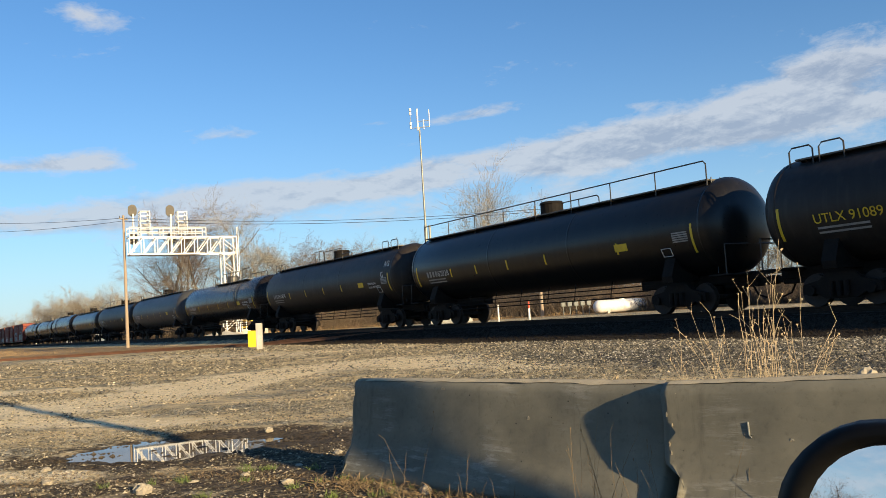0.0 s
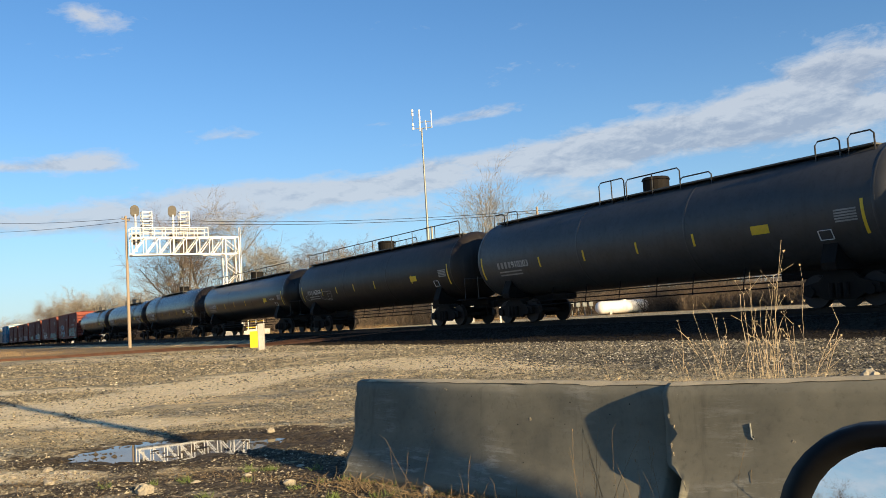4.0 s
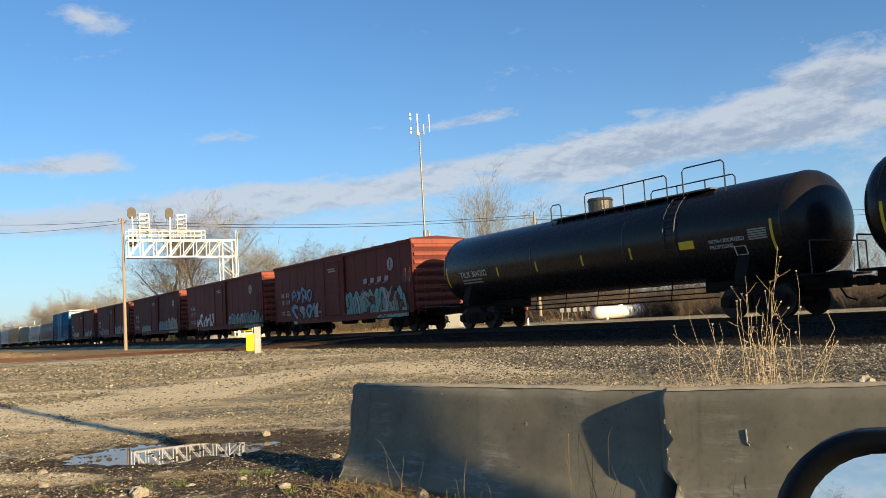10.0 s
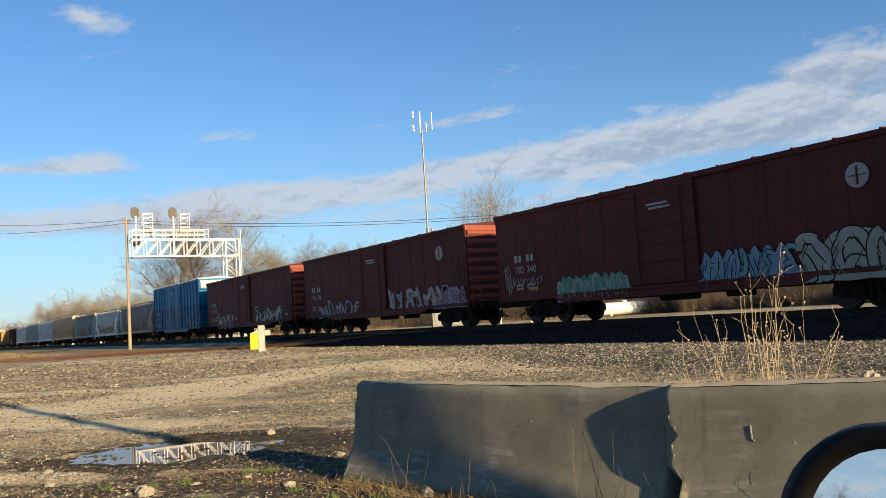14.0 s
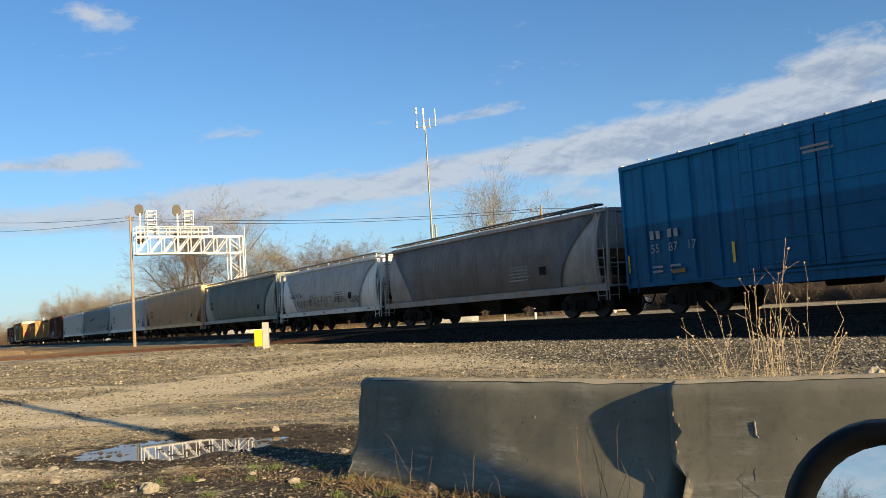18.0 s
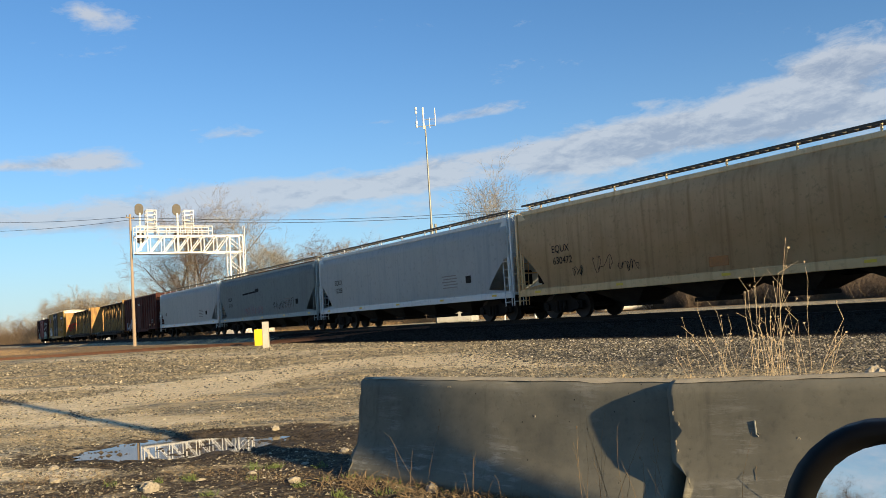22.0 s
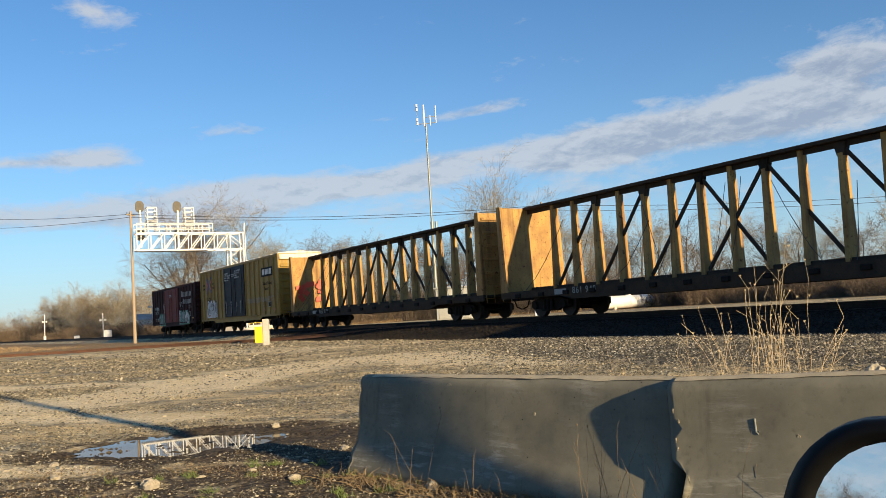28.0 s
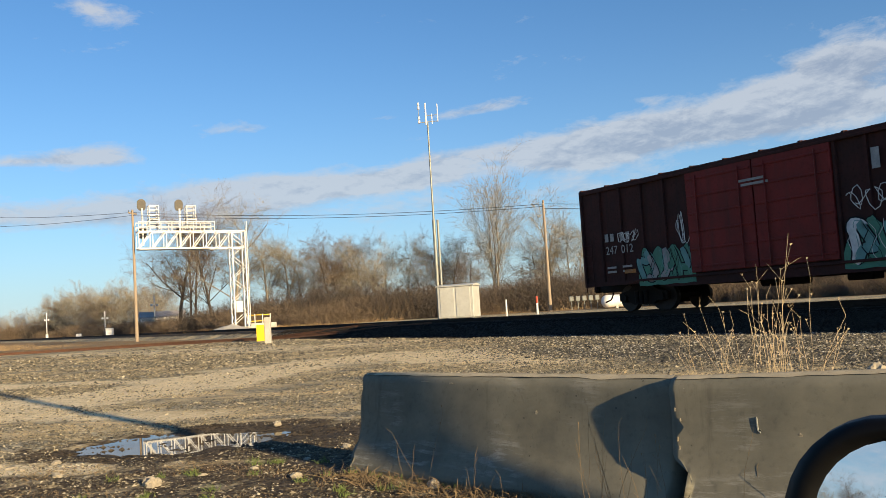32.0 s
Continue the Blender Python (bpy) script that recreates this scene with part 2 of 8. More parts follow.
mark_yellow = material("mark_yellow", (0.75, 0.52, 0.02), 0.45, 0, (0.6, 0.4, 0.03), 5)
mark_orange = material("mark_orange", (0.45, 0.17, 0.03), 0.6, 0, (0.3, 0.12, 0.03), 5)
paint_teal = material("paint_teal", (0.12, 0.30, 0.28), 0.6, 0, (0.08, 0.2, 0.2), 3)
paint_green = material("paint_green", (0.05, 0.22, 0.14), 0.6, 0, (0.04, 0.15, 0.1), 3)
paint_blue = material("paint_blue", (0.16, 0.25, 0.36), 0.6, 0, (0.1, 0.17, 0.27), 3)
paint_violet = material("paint_violet", (0.22, 0.18, 0.28), 0.6, 0, (0.16, 0.13, 0.22), 3)
paint_ribbon_blue = material("paint_ribbon_blue", (0.02, 0.035, 0.16), 0.5, 0, (0.015, 0.025, 0.12), 3)
paint_pink = material("paint_pink", (0.4, 0.12, 0.12), 0.6, 0, (0.3, 0.1, 0.1), 3)
# barrier top: dust, plus the sunlit edge's brightness put into the colour
concrete_top = material("concrete_top", (0.52, 0.44, 0.30), 0.95, 0, (0.38, 0.32, 0.22), 5, bump=0.08, bump_scale=70, spec=0.1)
concrete_chip = material("concrete_chip", (0.42, 0.36, 0.25), 0.95, 0, (0.30, 0.255, 0.18), 14, bump=0.2, bump_scale=90, spec=0.1)
concrete_pale = material("concrete_pale", (0.50, 0.47, 0.41), 0.9, 0, (0.4, 0.37, 0.32), 2, bump=0.1)
wood_pole = material("wood_pole", (0.38, 0.29, 0.20), 0.85, 0, (0.26, 0.20, 0.14), 3, bump=0.15, stretch=(6, 6, 0.4))
wood_tie = material("wood_tie", (0.05, 0.036, 0.027), 0.9, 0, (0.03, 0.023, 0.018), 4, bump=0.2, per_object=0.25)
white_paint = material("white_paint", (0.74, 0.73, 0.70), 0.5, 0, (0.62, 0.60, 0.56), 2, bump=0.02)
galvanised = material("galvanised", (0.24, 0.245, 0.22), 0.5, 0.3, (0.18, 0.185, 0.165), 3)
hut_paint = material("hut_paint", (0.55, 0.54, 0.48), 0.5, 0.1, (0.46, 0.45, 0.40), 1.5, bump=0.02)
yellow_paint = material("yellow_paint", (0.80, 0.56, 0.0), 0.45, 0, (0.68, 0.46, 0.01), 3)
red_paint = material("red_paint", (0.6, 0.06, 0.02), 0.5, 0, (0.45, 0.05, 0.02), 3)
dark_metal = material("dark_metal", (0.05, 0.045, 0.035), 0.6, 0.2, (0.09, 0.075, 0.055), 4)
rail_rust = material("rail_rust", (0.16, 0.075, 0.04), 0.85, 0.1, (0.10, 0.05, 0.03), 3, bump=0.1)
rail_steel = material("rail_steel", (0.038, 0.027, 0.020), 0.8, 0.0, (0.024, 0.017, 0.013), 3, spec=0.15)
cable = material("cable", (0.03, 0.03, 0.03), 0.6)
bark = material("bark", (0.27, 0.225, 0.165), 0.9, 0, (0.17, 0.14, 0.10), 2, bump=0.1)
bark_dark = material("bark_dark", (0.075, 0.060, 0.048), 0.9, 0, (0.05, 0.04, 0.032), 2, bump=0.1)
twig_tan = material("twig_tan", (0.30, 0.265, 0.20), 0.9, 0, (0.20, 0.175, 0.13), 1, bump=0.0)
twig_red = material("twig_red", (0.180, 0.130, 0.085), 0.9, 0, (0.110, 0.080, 0.054), 1, bump=0.0)
dead_straw = material("dead_straw", (0.22, 0.155, 0.08), 0.9, 0, (0.13, 0.09, 0.05), 3, bump=0.0)
straw = material("straw", (0.60, 0.47, 0.29), 0.8, 0, (0.44, 0.33, 0.19), 3, bump=0.0)
straw_field = material("straw_field", (0.46, 0.31, 0.15), 0.9, 0, (0.34, 0.22, 0.10), 1, bump=0.0)
green_blade = material("green_blade", (0.13, 0.17, 0.035), 0.7, 0, (0.09, 0.12, 0.03), 3, bump=0.0)
stone_mat = material("stone_mat", (0.40, 0.345, 0.25), 0.9, 0, (0.26, 0.225, 0.17), 3, bump=0.1)
car_black = material("car_black", (0.005, 0.005, 0.005), 0.45, 0, (0.007, 0.007, 0.007), 3, bump=0.01, spec=0.12)
car_paint = material("car_paint", (0.16, 0.17, 0.18), 0.3, 0.4, (0.15, 0.16, 0.17), 3, bump=0.0)
mirror_glass = bpy.data.materials.new("mirror_glass")
mirror_glass.use_nodes = True
mg = mirror_glass.node_tree.nodes["Principled BSDF"]
mg.inputs["Base Color"].default_value, mg.inputs["Metallic"].default_value, mg.inputs["Roughness"].default_value = (0.82, 0.84, 0.86, 1), 1.0, 0.015


def two_tone(m, z, lower, soft=0.05):
    """Tints a side below height z: the blue car's older, darker paint, the hoppers' gradual darkening."""
    N, L = m.node_tree.nodes, m.node_tree.links
    b = N["Principled BSDF"]
    src = b.inputs["Base Color"].links[0].from_socket
    co, sep, st, mx = N.new("ShaderNodeTexCoord"), N.new("ShaderNodeSeparateXYZ"), N.new("ShaderNodeMapRange"), N.new("ShaderNodeMix")
    L.new(co.outputs["Object"], sep.inputs[0])
    st.inputs["From Min"].default_value, st.inputs["From Max"].default_value = z + soft, z - soft
    L.new(sep.outputs["Z"], st.inputs["Value"])
    mx.data_type, mx.blend_type = "RGBA", "MULTIPLY"
    L.new(st.outputs[0], mx.inputs["Factor"])
    L.new(src, mx.inputs["A"])
    mx.inputs["B"].default_value = (*lower, 1)
    L.new(mx.outputs["Result"], b.inputs["Base Color"])


two_tone(box_blue, 3.0, (0.55, 0.60, 0.62))
# hoppers: darker and browner towards the bottom, over a wide blend
two_tone(hop_dark, 2.35, (0.80, 0.74, 0.68), 0.45)
two_tone(hop_green, 2.2, (0.86, 0.84, 0.80), 0.5)
two_tone(hop_tan, 2.9, (0.84, 0.74, 0.60), 0.8)
two_tone(hop_white, 1.9, (0.84, 0.79, 0.71), 0.4)
# near-black for the discharge bays below the sill
hop_bay_dark = material("hop_bay_dark", (0.045, 0.040, 0.035), 0.85, 0, (0.025, 0.022, 0.019), 2, spec=0.15)


def concrete_material():
    """Cast concrete: cloudy grey-buff, smeared form marks, drips, pits and fine cracks."""
    m = bpy.data.materials.new("concrete")
    m.use_nodes = True
    N, L = m.node_tree.nodes, m.node_tree.links
    b = N["Principled BSDF"]
    b.inputs["Specular IOR Level"].default_value = 0.2
    co = N.new("ShaderNodeTexCoord")

    def tex(sc, detail=6.0, rough=0.6, stretch=(1, 1, 1), warp=0.0):
        mp = N.new("ShaderNodeMapping")
        mp.inputs["Scale"].default_value = stretch
        L.new(co.outputs["Object"], mp.inputs[0])
        n = N.new("ShaderNodeTexNoise")
        n.inputs["Scale"].default_value, n.inputs["Detail"].default_value, n.inputs["Roughness"].default_value, n.inputs["Distortion"].default_value = sc, detail, rough, warp
        L.new(mp.outputs[0], n.inputs["Vector"])
        return n.outputs["Fac"]

    def rng(src, lo, hi, a=0.0, c=1.0):
        r = N.new("ShaderNodeMapRange")
        r.inputs["From Min"].default_value, r.inputs["From Max"].default_value = lo, hi
        r.inputs["To Min"].default_value, r.inputs["To Max"].default_value = a, c
        L.new(src, r.inputs["Value"])
        return r.outputs[0]

    def times(p, q):
        n = N.new("ShaderNodeMath")
        n.operation = "MULTIPLY"
        L.new(p, n.inputs[0])
        L.new(q, n.inputs[1])
        return n.outputs[0]

    def mix(fac, a, c):
        n = N.new("ShaderNodeMix")
        n.data_type = "RGBA"
        for key, v in (("Factor", fac), ("A", a), ("B", c)):
            if hasattr(v, "links"):
                L.new(v, n.inputs[key])
            else:
                n.inputs[key].default_value = (*v[:3], 1)
        return n.outputs["Result"]

    col = mix(rng(tex(1.6, 8, 0.68), 0.34, 0.68), (0.245, 0.224, 0.163), (0.135, 0.128, 0.100))
    col = mix(rng(tex(0.9, 6, 0.6, (1, 1, 3.4), 0.6), 0.50, 0.72, 0.0, 0.7), col, (0.215, 0.20, 0.152))
    # pale smears of laitance, drawn along the form
    smear = times(rng(tex(4.5, 7, 0.75, (0.8, 0.8, 5.5)), 0.50, 0.62), rng(tex(1.9, 3, 0.5), 0.50, 0.64))
    col = mix(smear, col, (0.30, 0.285, 0.235))
    col = mix(rng(tex(2.2, 6, 0.65, (2.6, 2.6, 0.16)), 0.60, 0.78, 0.0, 0.75), col, (0.088, 0.082, 0.065))
    col = mix(rng(tex(26.0, 4, 0.6), 0.56, 0.80, 0.0, 0.55), col, (0.10, 0.095, 0.075))
    pit = N.new("ShaderNodeTexVoronoi")
    pit.inputs["Scale"].default_value = 15.0
    L.new(co.outputs["Object"], pit.inputs["Vector"])
    col = mix(times(rng(pit.outputs["Distance"], 0.10, 0.05), rng(tex(5.0, 2), 0.52, 0.60)), col, (0.035, 0.033, 0.028))
    L.new(col, b.inputs["Base Color"])
    b.inputs["Roughness"].default_value = 0.93
    bn = N.new("ShaderNodeBump")
    bn.inputs["Strength"].default_value, bn.inputs["Distance"].default_value = 0.10, 0.005
    L.new(tex(42.0, 5, 0.65), bn.inputs["Height"])
    bn2 = N.new("ShaderNodeBump")
    bn2.inputs["Strength"].default_value, bn2.inputs["Distance"].default_value = 0.12, 0.02
    L.new(tex(3.2, 5, 0.6, (1, 1, 2.0)), bn2.inputs["Height"])
    L.new(bn.outputs[0], bn2.inputs["Normal"])
    L.new(bn2.outputs[0], b.inputs["Normal"])
    return m


concrete = concrete_material()


def ground_material():
    """Gravel, dust and mud, mixed by wide patches in world space."""
    m = bpy.data.materials.new("gravel_ground")
    m.use_nodes = True
    nt = m.node_tree
    N, L = nt.nodes, nt.links
    b = N["Principled BSDF"]
    b.inputs["Specular IOR Level"].default_value = 0.2
    co = N.new("ShaderNodeTexCoord")

    def tex(sc, detail=6.0, rough=0.6, stretch=(1, 1, 1), turn=0.0):
        mp = N.new("ShaderNodeMapping")
        mp.inputs["Scale"].default_value, mp.inputs["Rotation"].default_value = stretch, (0, 0, turn)
        L.new(co.outputs["Object"], mp.inputs[0])
        n = N.new("ShaderNodeTexNoise")
        n.inputs["Scale"].default_value, n.inputs["Detail"].default_value, n.inputs["Roughness"].default_value = sc, detail, rough
        L.new(mp.outputs[0], n.inputs["Vector"])
        return n.outputs["Fac"]

    def vor(sc, out="Color"):
        n = N.new("ShaderNodeTexVoronoi")
        n.inputs["Scale"].default_value = sc
        L.new(co.outputs["Object"], n.inputs["Vector"])
        return n.outputs[out]

    def rng(src, lo, hi, a=0.0, c=1.0):
        r = N.new("ShaderNodeMapRange")
        r.inputs["From Min"].default_value, r.inputs["From Max"].default_value = lo, hi
        r.inputs["To Min"].default_value, r.inputs["To Max"].default_value = a, c
        L.new(src, r.inputs["Value"])
        return r.outputs[0]

    def mix(fac, a, c, blend="MIX"):
        n = N.new("ShaderNodeMix")
        n.data_type, n.blend_type = "RGBA", blend
        for key, v in (("Factor", fac), ("A", a), ("B", c)):
            if hasattr(v, "links"):
                L.new(v, n.inputs[key])
            else:
                n.inputs[key].default_value = v if key == "Factor" else (*v[:3], 1)
        return n.outputs["Result"]

    def grey(src):
        n = N.new("ShaderNodeRGBToBW")
        L.new(src, n.inputs[0])
        return n.outputs[0]

    fine, mid = grey(vor(36.0)), grey(vor(15.0))
    grain = N.new("ShaderNodeMix")
    grain.data_type = "FLOAT"
    grain.inputs["Factor"].default_value = 0.45
    L.new(fine, grain.inputs["A"])
    L.new(mid, grain.inputs["B"])
    grain = grain.outputs["Result"]
    pebble = mix(rng(grain, 0.36, 0.66), (0.085, 0.074, 0.046), (0.52, 0.45, 0.285))
    pebble = mix(rng(mid, 0.74, 0.80, 0.0, 0.8), pebble, (0.58, 0.52, 0.36))
    blue = mix(rng(grain, 0.36, 0.66), (0.055, 0.055, 0.046), (0.37, 0.35, 0.265))
    blue = mix(rng(mid, 0.76, 0.82, 0.0, 0.7), blue, (0.55, 0.52, 0.42))
    dust = mix(rng(tex(1.3), 0.35, 0.7), (0.90, 0.72, 0.42), (0.70, 0.54, 0.29))
    dust = mix(rng(grain, 0.50, 0.75, 0.0, 0.75), dust, (0.20, 0.155, 0.088))
    patch = rng(tex(0.22, 8, 0.70, (1.0, 1.9, 1), 0.5), 0.40, 0.56)
    col = mix(patch, dust, pebble)
    col = mix(rng(tex(0.35, 8, 0.70, (1.0, 2.2, 1), 0.45), 0.47, 0.58, 0.0, 0.95), col, blue)
    col = mix(rng(tex(3.0, 4), 0.58, 0.75, 0.0, 0.8), col, (0.24, 0.18, 0.108))
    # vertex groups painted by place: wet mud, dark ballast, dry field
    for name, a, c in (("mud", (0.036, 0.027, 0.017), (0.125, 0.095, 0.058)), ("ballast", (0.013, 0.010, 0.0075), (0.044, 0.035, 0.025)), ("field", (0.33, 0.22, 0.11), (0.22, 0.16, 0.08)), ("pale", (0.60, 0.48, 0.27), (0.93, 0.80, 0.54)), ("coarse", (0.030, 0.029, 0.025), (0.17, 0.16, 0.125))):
        at = N.new("ShaderNodeAttribute")
        at.attribute_name = name
        ad = N.new("ShaderNodeMath")
        ad.operation = "ADD"
        L.new(at.outputs["Fac"], ad.inputs[0])
        L.new(rng(tex(1.7, 7, 0.7), 0.3, 0.7, -0.40, 0.40), ad.inputs[1])
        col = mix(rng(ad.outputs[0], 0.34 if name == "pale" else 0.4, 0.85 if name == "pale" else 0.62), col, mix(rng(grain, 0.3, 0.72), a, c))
    L.new(mix(1.0, col, (1.0, 0.965, 0.915), "MULTIPLY"), b.inputs["Base Color"])
    b.inputs["Roughness"].default_value = 0.95
    bn = N.new("ShaderNodeBump")
    bn.inputs["Strength"].default_value, bn.inputs["Distance"].default_value = 0.75, 0.020
    L.new(vor(30.0, "Distance"), bn.inputs["Height"])
    bn2 = N.new("ShaderNodeBump")
    bn2.inputs["Strength"].default_value, bn2.inputs["Distance"].default_value = 0.35, 0.025
    L.new(tex(2.5, 6), bn2.inputs["Height"])
    L.new(bn.outputs[0], bn2.inputs["Normal"])
    L.new(bn2.outputs[0], b.inputs["Normal"])
    return m


gravel_ground = ground_material()
water_mat = bpy.data.materials.new("puddle_water")
water_mat.use_nodes = True
wb = water_mat.node_tree.nodes["Principled BSDF"]
wb.inputs["Base Color"].default_value, wb.inputs["Roughness"].default_value, wb.inputs["IOR"].default_value = (0.03, 0.026, 0.02, 1), 0.02, 1.33


# ---- mesh helpers ----
def mesh_of(name, bm, mat, smooth=False):
    me = bpy.data.meshes.new(name)
    bm.to_mesh(me)
    bm.free()
    me.materials.append(mat)
    if smooth:
        me.polygons.foreach_set("use_smooth", [True] * len(me.polygons))
    return me


def part(name, bm, mat, parent=None, label="", smooth=False, at=None):
    """Links a bmesh (or a mesh that is there already) as one object under a thing or part."""
    me = bm if isinstance(bm, bpy.types.Mesh) else mesh_of(name, bm, mat, smooth)
    ob = new(name, me)
    ob.parent = parent
    if at is not None:
        ob.matrix_basis = at
    if label:
        ob["label"] = label
    return ob


def thing(name, m, label, category, group="", kind=""):
    ob = new(name)
    ob.empty_display_size = 0.2
    ob.matrix_basis = m
    return tagged(ob, label, category, group, kind)


def box(bm, c, size, bevel=0.0, turn=None):
    """An upright box about c, its edges broken by bevel."""
    r = bmesh.ops.create_cube(bm, size=1.0)
    vs = r["verts"]
    bmesh.ops.scale(bm, vec=size, verts=vs)
    if bevel:
        es = list({e for v in vs for e in v.link_edges})
        rb = bmesh.ops.bevel(bm, geom=es, offset=bevel, segments=1, affect="EDGES", profile=0.5)
        vs = list({v for f in rb["faces"] for v in f.verts} | {v for v in vs if v.is_valid})
    if turn is not None:
        bmesh.ops.transform(bm, matrix=turn, verts=vs)
    bmesh.ops.translate(bm, vec=c, verts=vs)
    return vs


def rod(bm, a, b, r, n=8, r2=None):
    """A round bar from a to b, tapered to r2."""
    a, b = Vector(a), Vector(b)
    d = b - a
    if d.length < 1e-6:
        return
    r2 = r if r2 is None else r2
    res = bmesh.ops.create_cone(bm, cap_ends=True, segments=n, radius1=r, radius2=r2, depth=d.length)
    q = d.to_track_quat("Z", "Y").to_matrix().to_4x4()
    bmesh.ops.transform(bm, matrix=Matrix.Translation((a + b) / 2) @ q, verts=res["verts"])


def bar(bm, a, b, w, h):
    """A square bar from a to b."""
    a, b = Vector(a), Vector(b)
    d = b - a
    res = bmesh.ops.create_cube(bm, size=1.0)
    bmesh.ops.scale(bm, vec=(w, h, d.length), verts=res["verts"])
    q = d.to_track_quat("Z", "Y").to_matrix().to_4x4()
    bmesh.ops.transform(bm, matrix=Matrix.Translation((a + b) / 2) @ q, verts=res["verts"])


def tube(bm, pts, r, n=6):
    if Vector(pts[0]) == Vector(pts[-1]):
        for a, b in zip(pts[:-1], pts[1:]):
            rod(bm, a, b, r, n)
    else:
        sweep(bm, pts, r, n)


def sweep(bm, pts, r, n=6):
    """One unbroken round bar along points."""
    rings = []
    for i, p in enumerate(pts):
        d = (Vector(pts[min(len(pts) - 1, i + 1)]) - Vector(pts[max(0, i - 1)])).normalized()
        u = d.cross(Vector((0, 0, 1)) if abs(d.z) < 0.9 else Vector((1, 0, 0))).normalized()
        v = d.cross(u)
        rings.append([bm.verts.new(Vector(p) + (u * math.cos(2 * math.pi * k / n) + v * math.sin(2 * math.pi * k / n)) * r) for k in range(n)])
    for a, b in zip(rings[:-1], rings[1:]):
        for k in range(n):
            bm.faces.new((a[k], a[(k + 1) % n], b[(k + 1) % n], b[k]))
    bm.faces.new(rings[0])
    bm.faces.new(rings[-1][::-1])
    bmesh.ops.recalc_face_normals(bm, faces=bm.faces)


def prism(bm, outline, axis, lo, hi):
    """A flat outline of (a, b) pulled along an axis: 0 along x (outline in y, z), 1 along y (x, z), 2 along z (x, y)."""
    def put(p, q):
        return {0: (q, p[0], p[1]), 1: (p[0], q, p[1]), 2: (p[0], p[1], q)}[axis]
    a = [bm.verts.new(put(p, lo)) for p in outline]
    b = [bm.verts.new(put(p, hi)) for p in outline]
    n = len(outline)
    fs = [bm.faces.new(a), bm.faces.new(b[::-1])]
    for i in range(n):
        fs.append(bm.faces.new((a[i], b[i], b[(i + 1) % n], a[(i + 1) % n])))
    bmesh.ops.recalc_face_normals(bm, faces=fs)
    return a + b


def lathe_x(bm, profile, n=40):
    """A body of turning about the x axis; profile of (x, radius)."""
    rings = []
    for x, r in profile:
        if r < 1e-4:
            rings.append([bm.verts.new((x, 0, 0))])
        else:
            rings.append([bm.verts.new((x, r * math.cos(2 * math.pi * i / n), r * math.sin(2 * math.pi * i / n))) for i in range(n)])
    fs = []
    for a, b in zip(rings[:-1], rings[1:]):
        for i in range(n):
            j = (i + 1) % n
            if len(a) == 1:
                fs.append(bm.faces.new((a[0], b[i], b[j])))
            elif len(b) == 1:
                fs.append(bm.faces.new((a[i], b[0], a[j])))
            else:
                fs.append(bm.faces.new((a[i], b[i], b[j], a[j])))
    bmesh.ops.recalc_face_normals(bm, faces=fs)


def B():
    return bmesh.new()


def words(name, text, size, mat, parent, m, spacing=1.0):
    """Raised lettering in the built-in face, its foot at m."""
    cu = bpy.data.curves.new(name, "FONT")
    cu.body, cu.size, cu.extrude, cu.space_character = text, size, 0.002, spacing
    tmp = bpy.data.objects.new("lettering_source", cu)
    me = bpy.data.meshes.new_from_object(tmp)
    bpy.data.objects.remove(tmp)
    bpy.data.curves.remove(cu)
    me.materials.clear()
    me.materials.append(mat)
    return part(name, me, mat, parent, at=m)


MESHES = {}


def shared(key, make, mat, smooth=False):
    if key not in MESHES:
        bm = B()
        make(bm)
        MESHES[key] = mesh_of(key, bm, mat, smooth)
    return MESHES[key]


# ---- ground, railway ----
def smooth(a, b, v):
    q = min(1.0, max(0.0, (v - a) / (b - a)))
    return q * q * (3 - 2 * q)


PUDDLE = Vector((-3.18, 10.12, 0))


def ground_z(s, w):
    near = 0.20 * smooth(5, 17, w)
    far = 0.18 * smooth(-30, 6, w) + 0.12 * smooth(6, 20, w)
    z = near + (far - near) * smooth(-28, -70, s)
    toe = 18.7 + 0.2 * smooth(-36, -60, s)
    z += (0.70 - z) * smooth(toe, toe + 1.75, w)
    p = along(s, w)
    d = math.hypot((p.x - PUDDLE.x) / 1.22, (p.y - PUDDLE.y) / 1.0)
    if d < 1.6:
        z -= 0.050 * (1 - smooth(0.45, 1.35, d))
        z += 0.028 * noise.noise(p * 2.7) + 0.032 * noise.noise(Vector((p.x * 3.6, p.y * 10.0, 2.0)))
    if 0 < w < 18.5 and -60 < s < 2:
        z += 0.03 * noise.noise(p * 0.55) + 0.014 * noise.noise(p * 2.1)
    return z


def ground_at(x, y):
    return ground_z(x * TRAVEL.x + y * TRAVEL.y, x * ACROSS.x + y * ACROSS.y)


def steps(marks):
    out = []
    for (a, b, d) in marks:
        n = max(1, round(abs(b - a) / d))
        out += [a + (b - a) * i / n for i in range(n)]
    out.append(marks[-1][1])
    return out


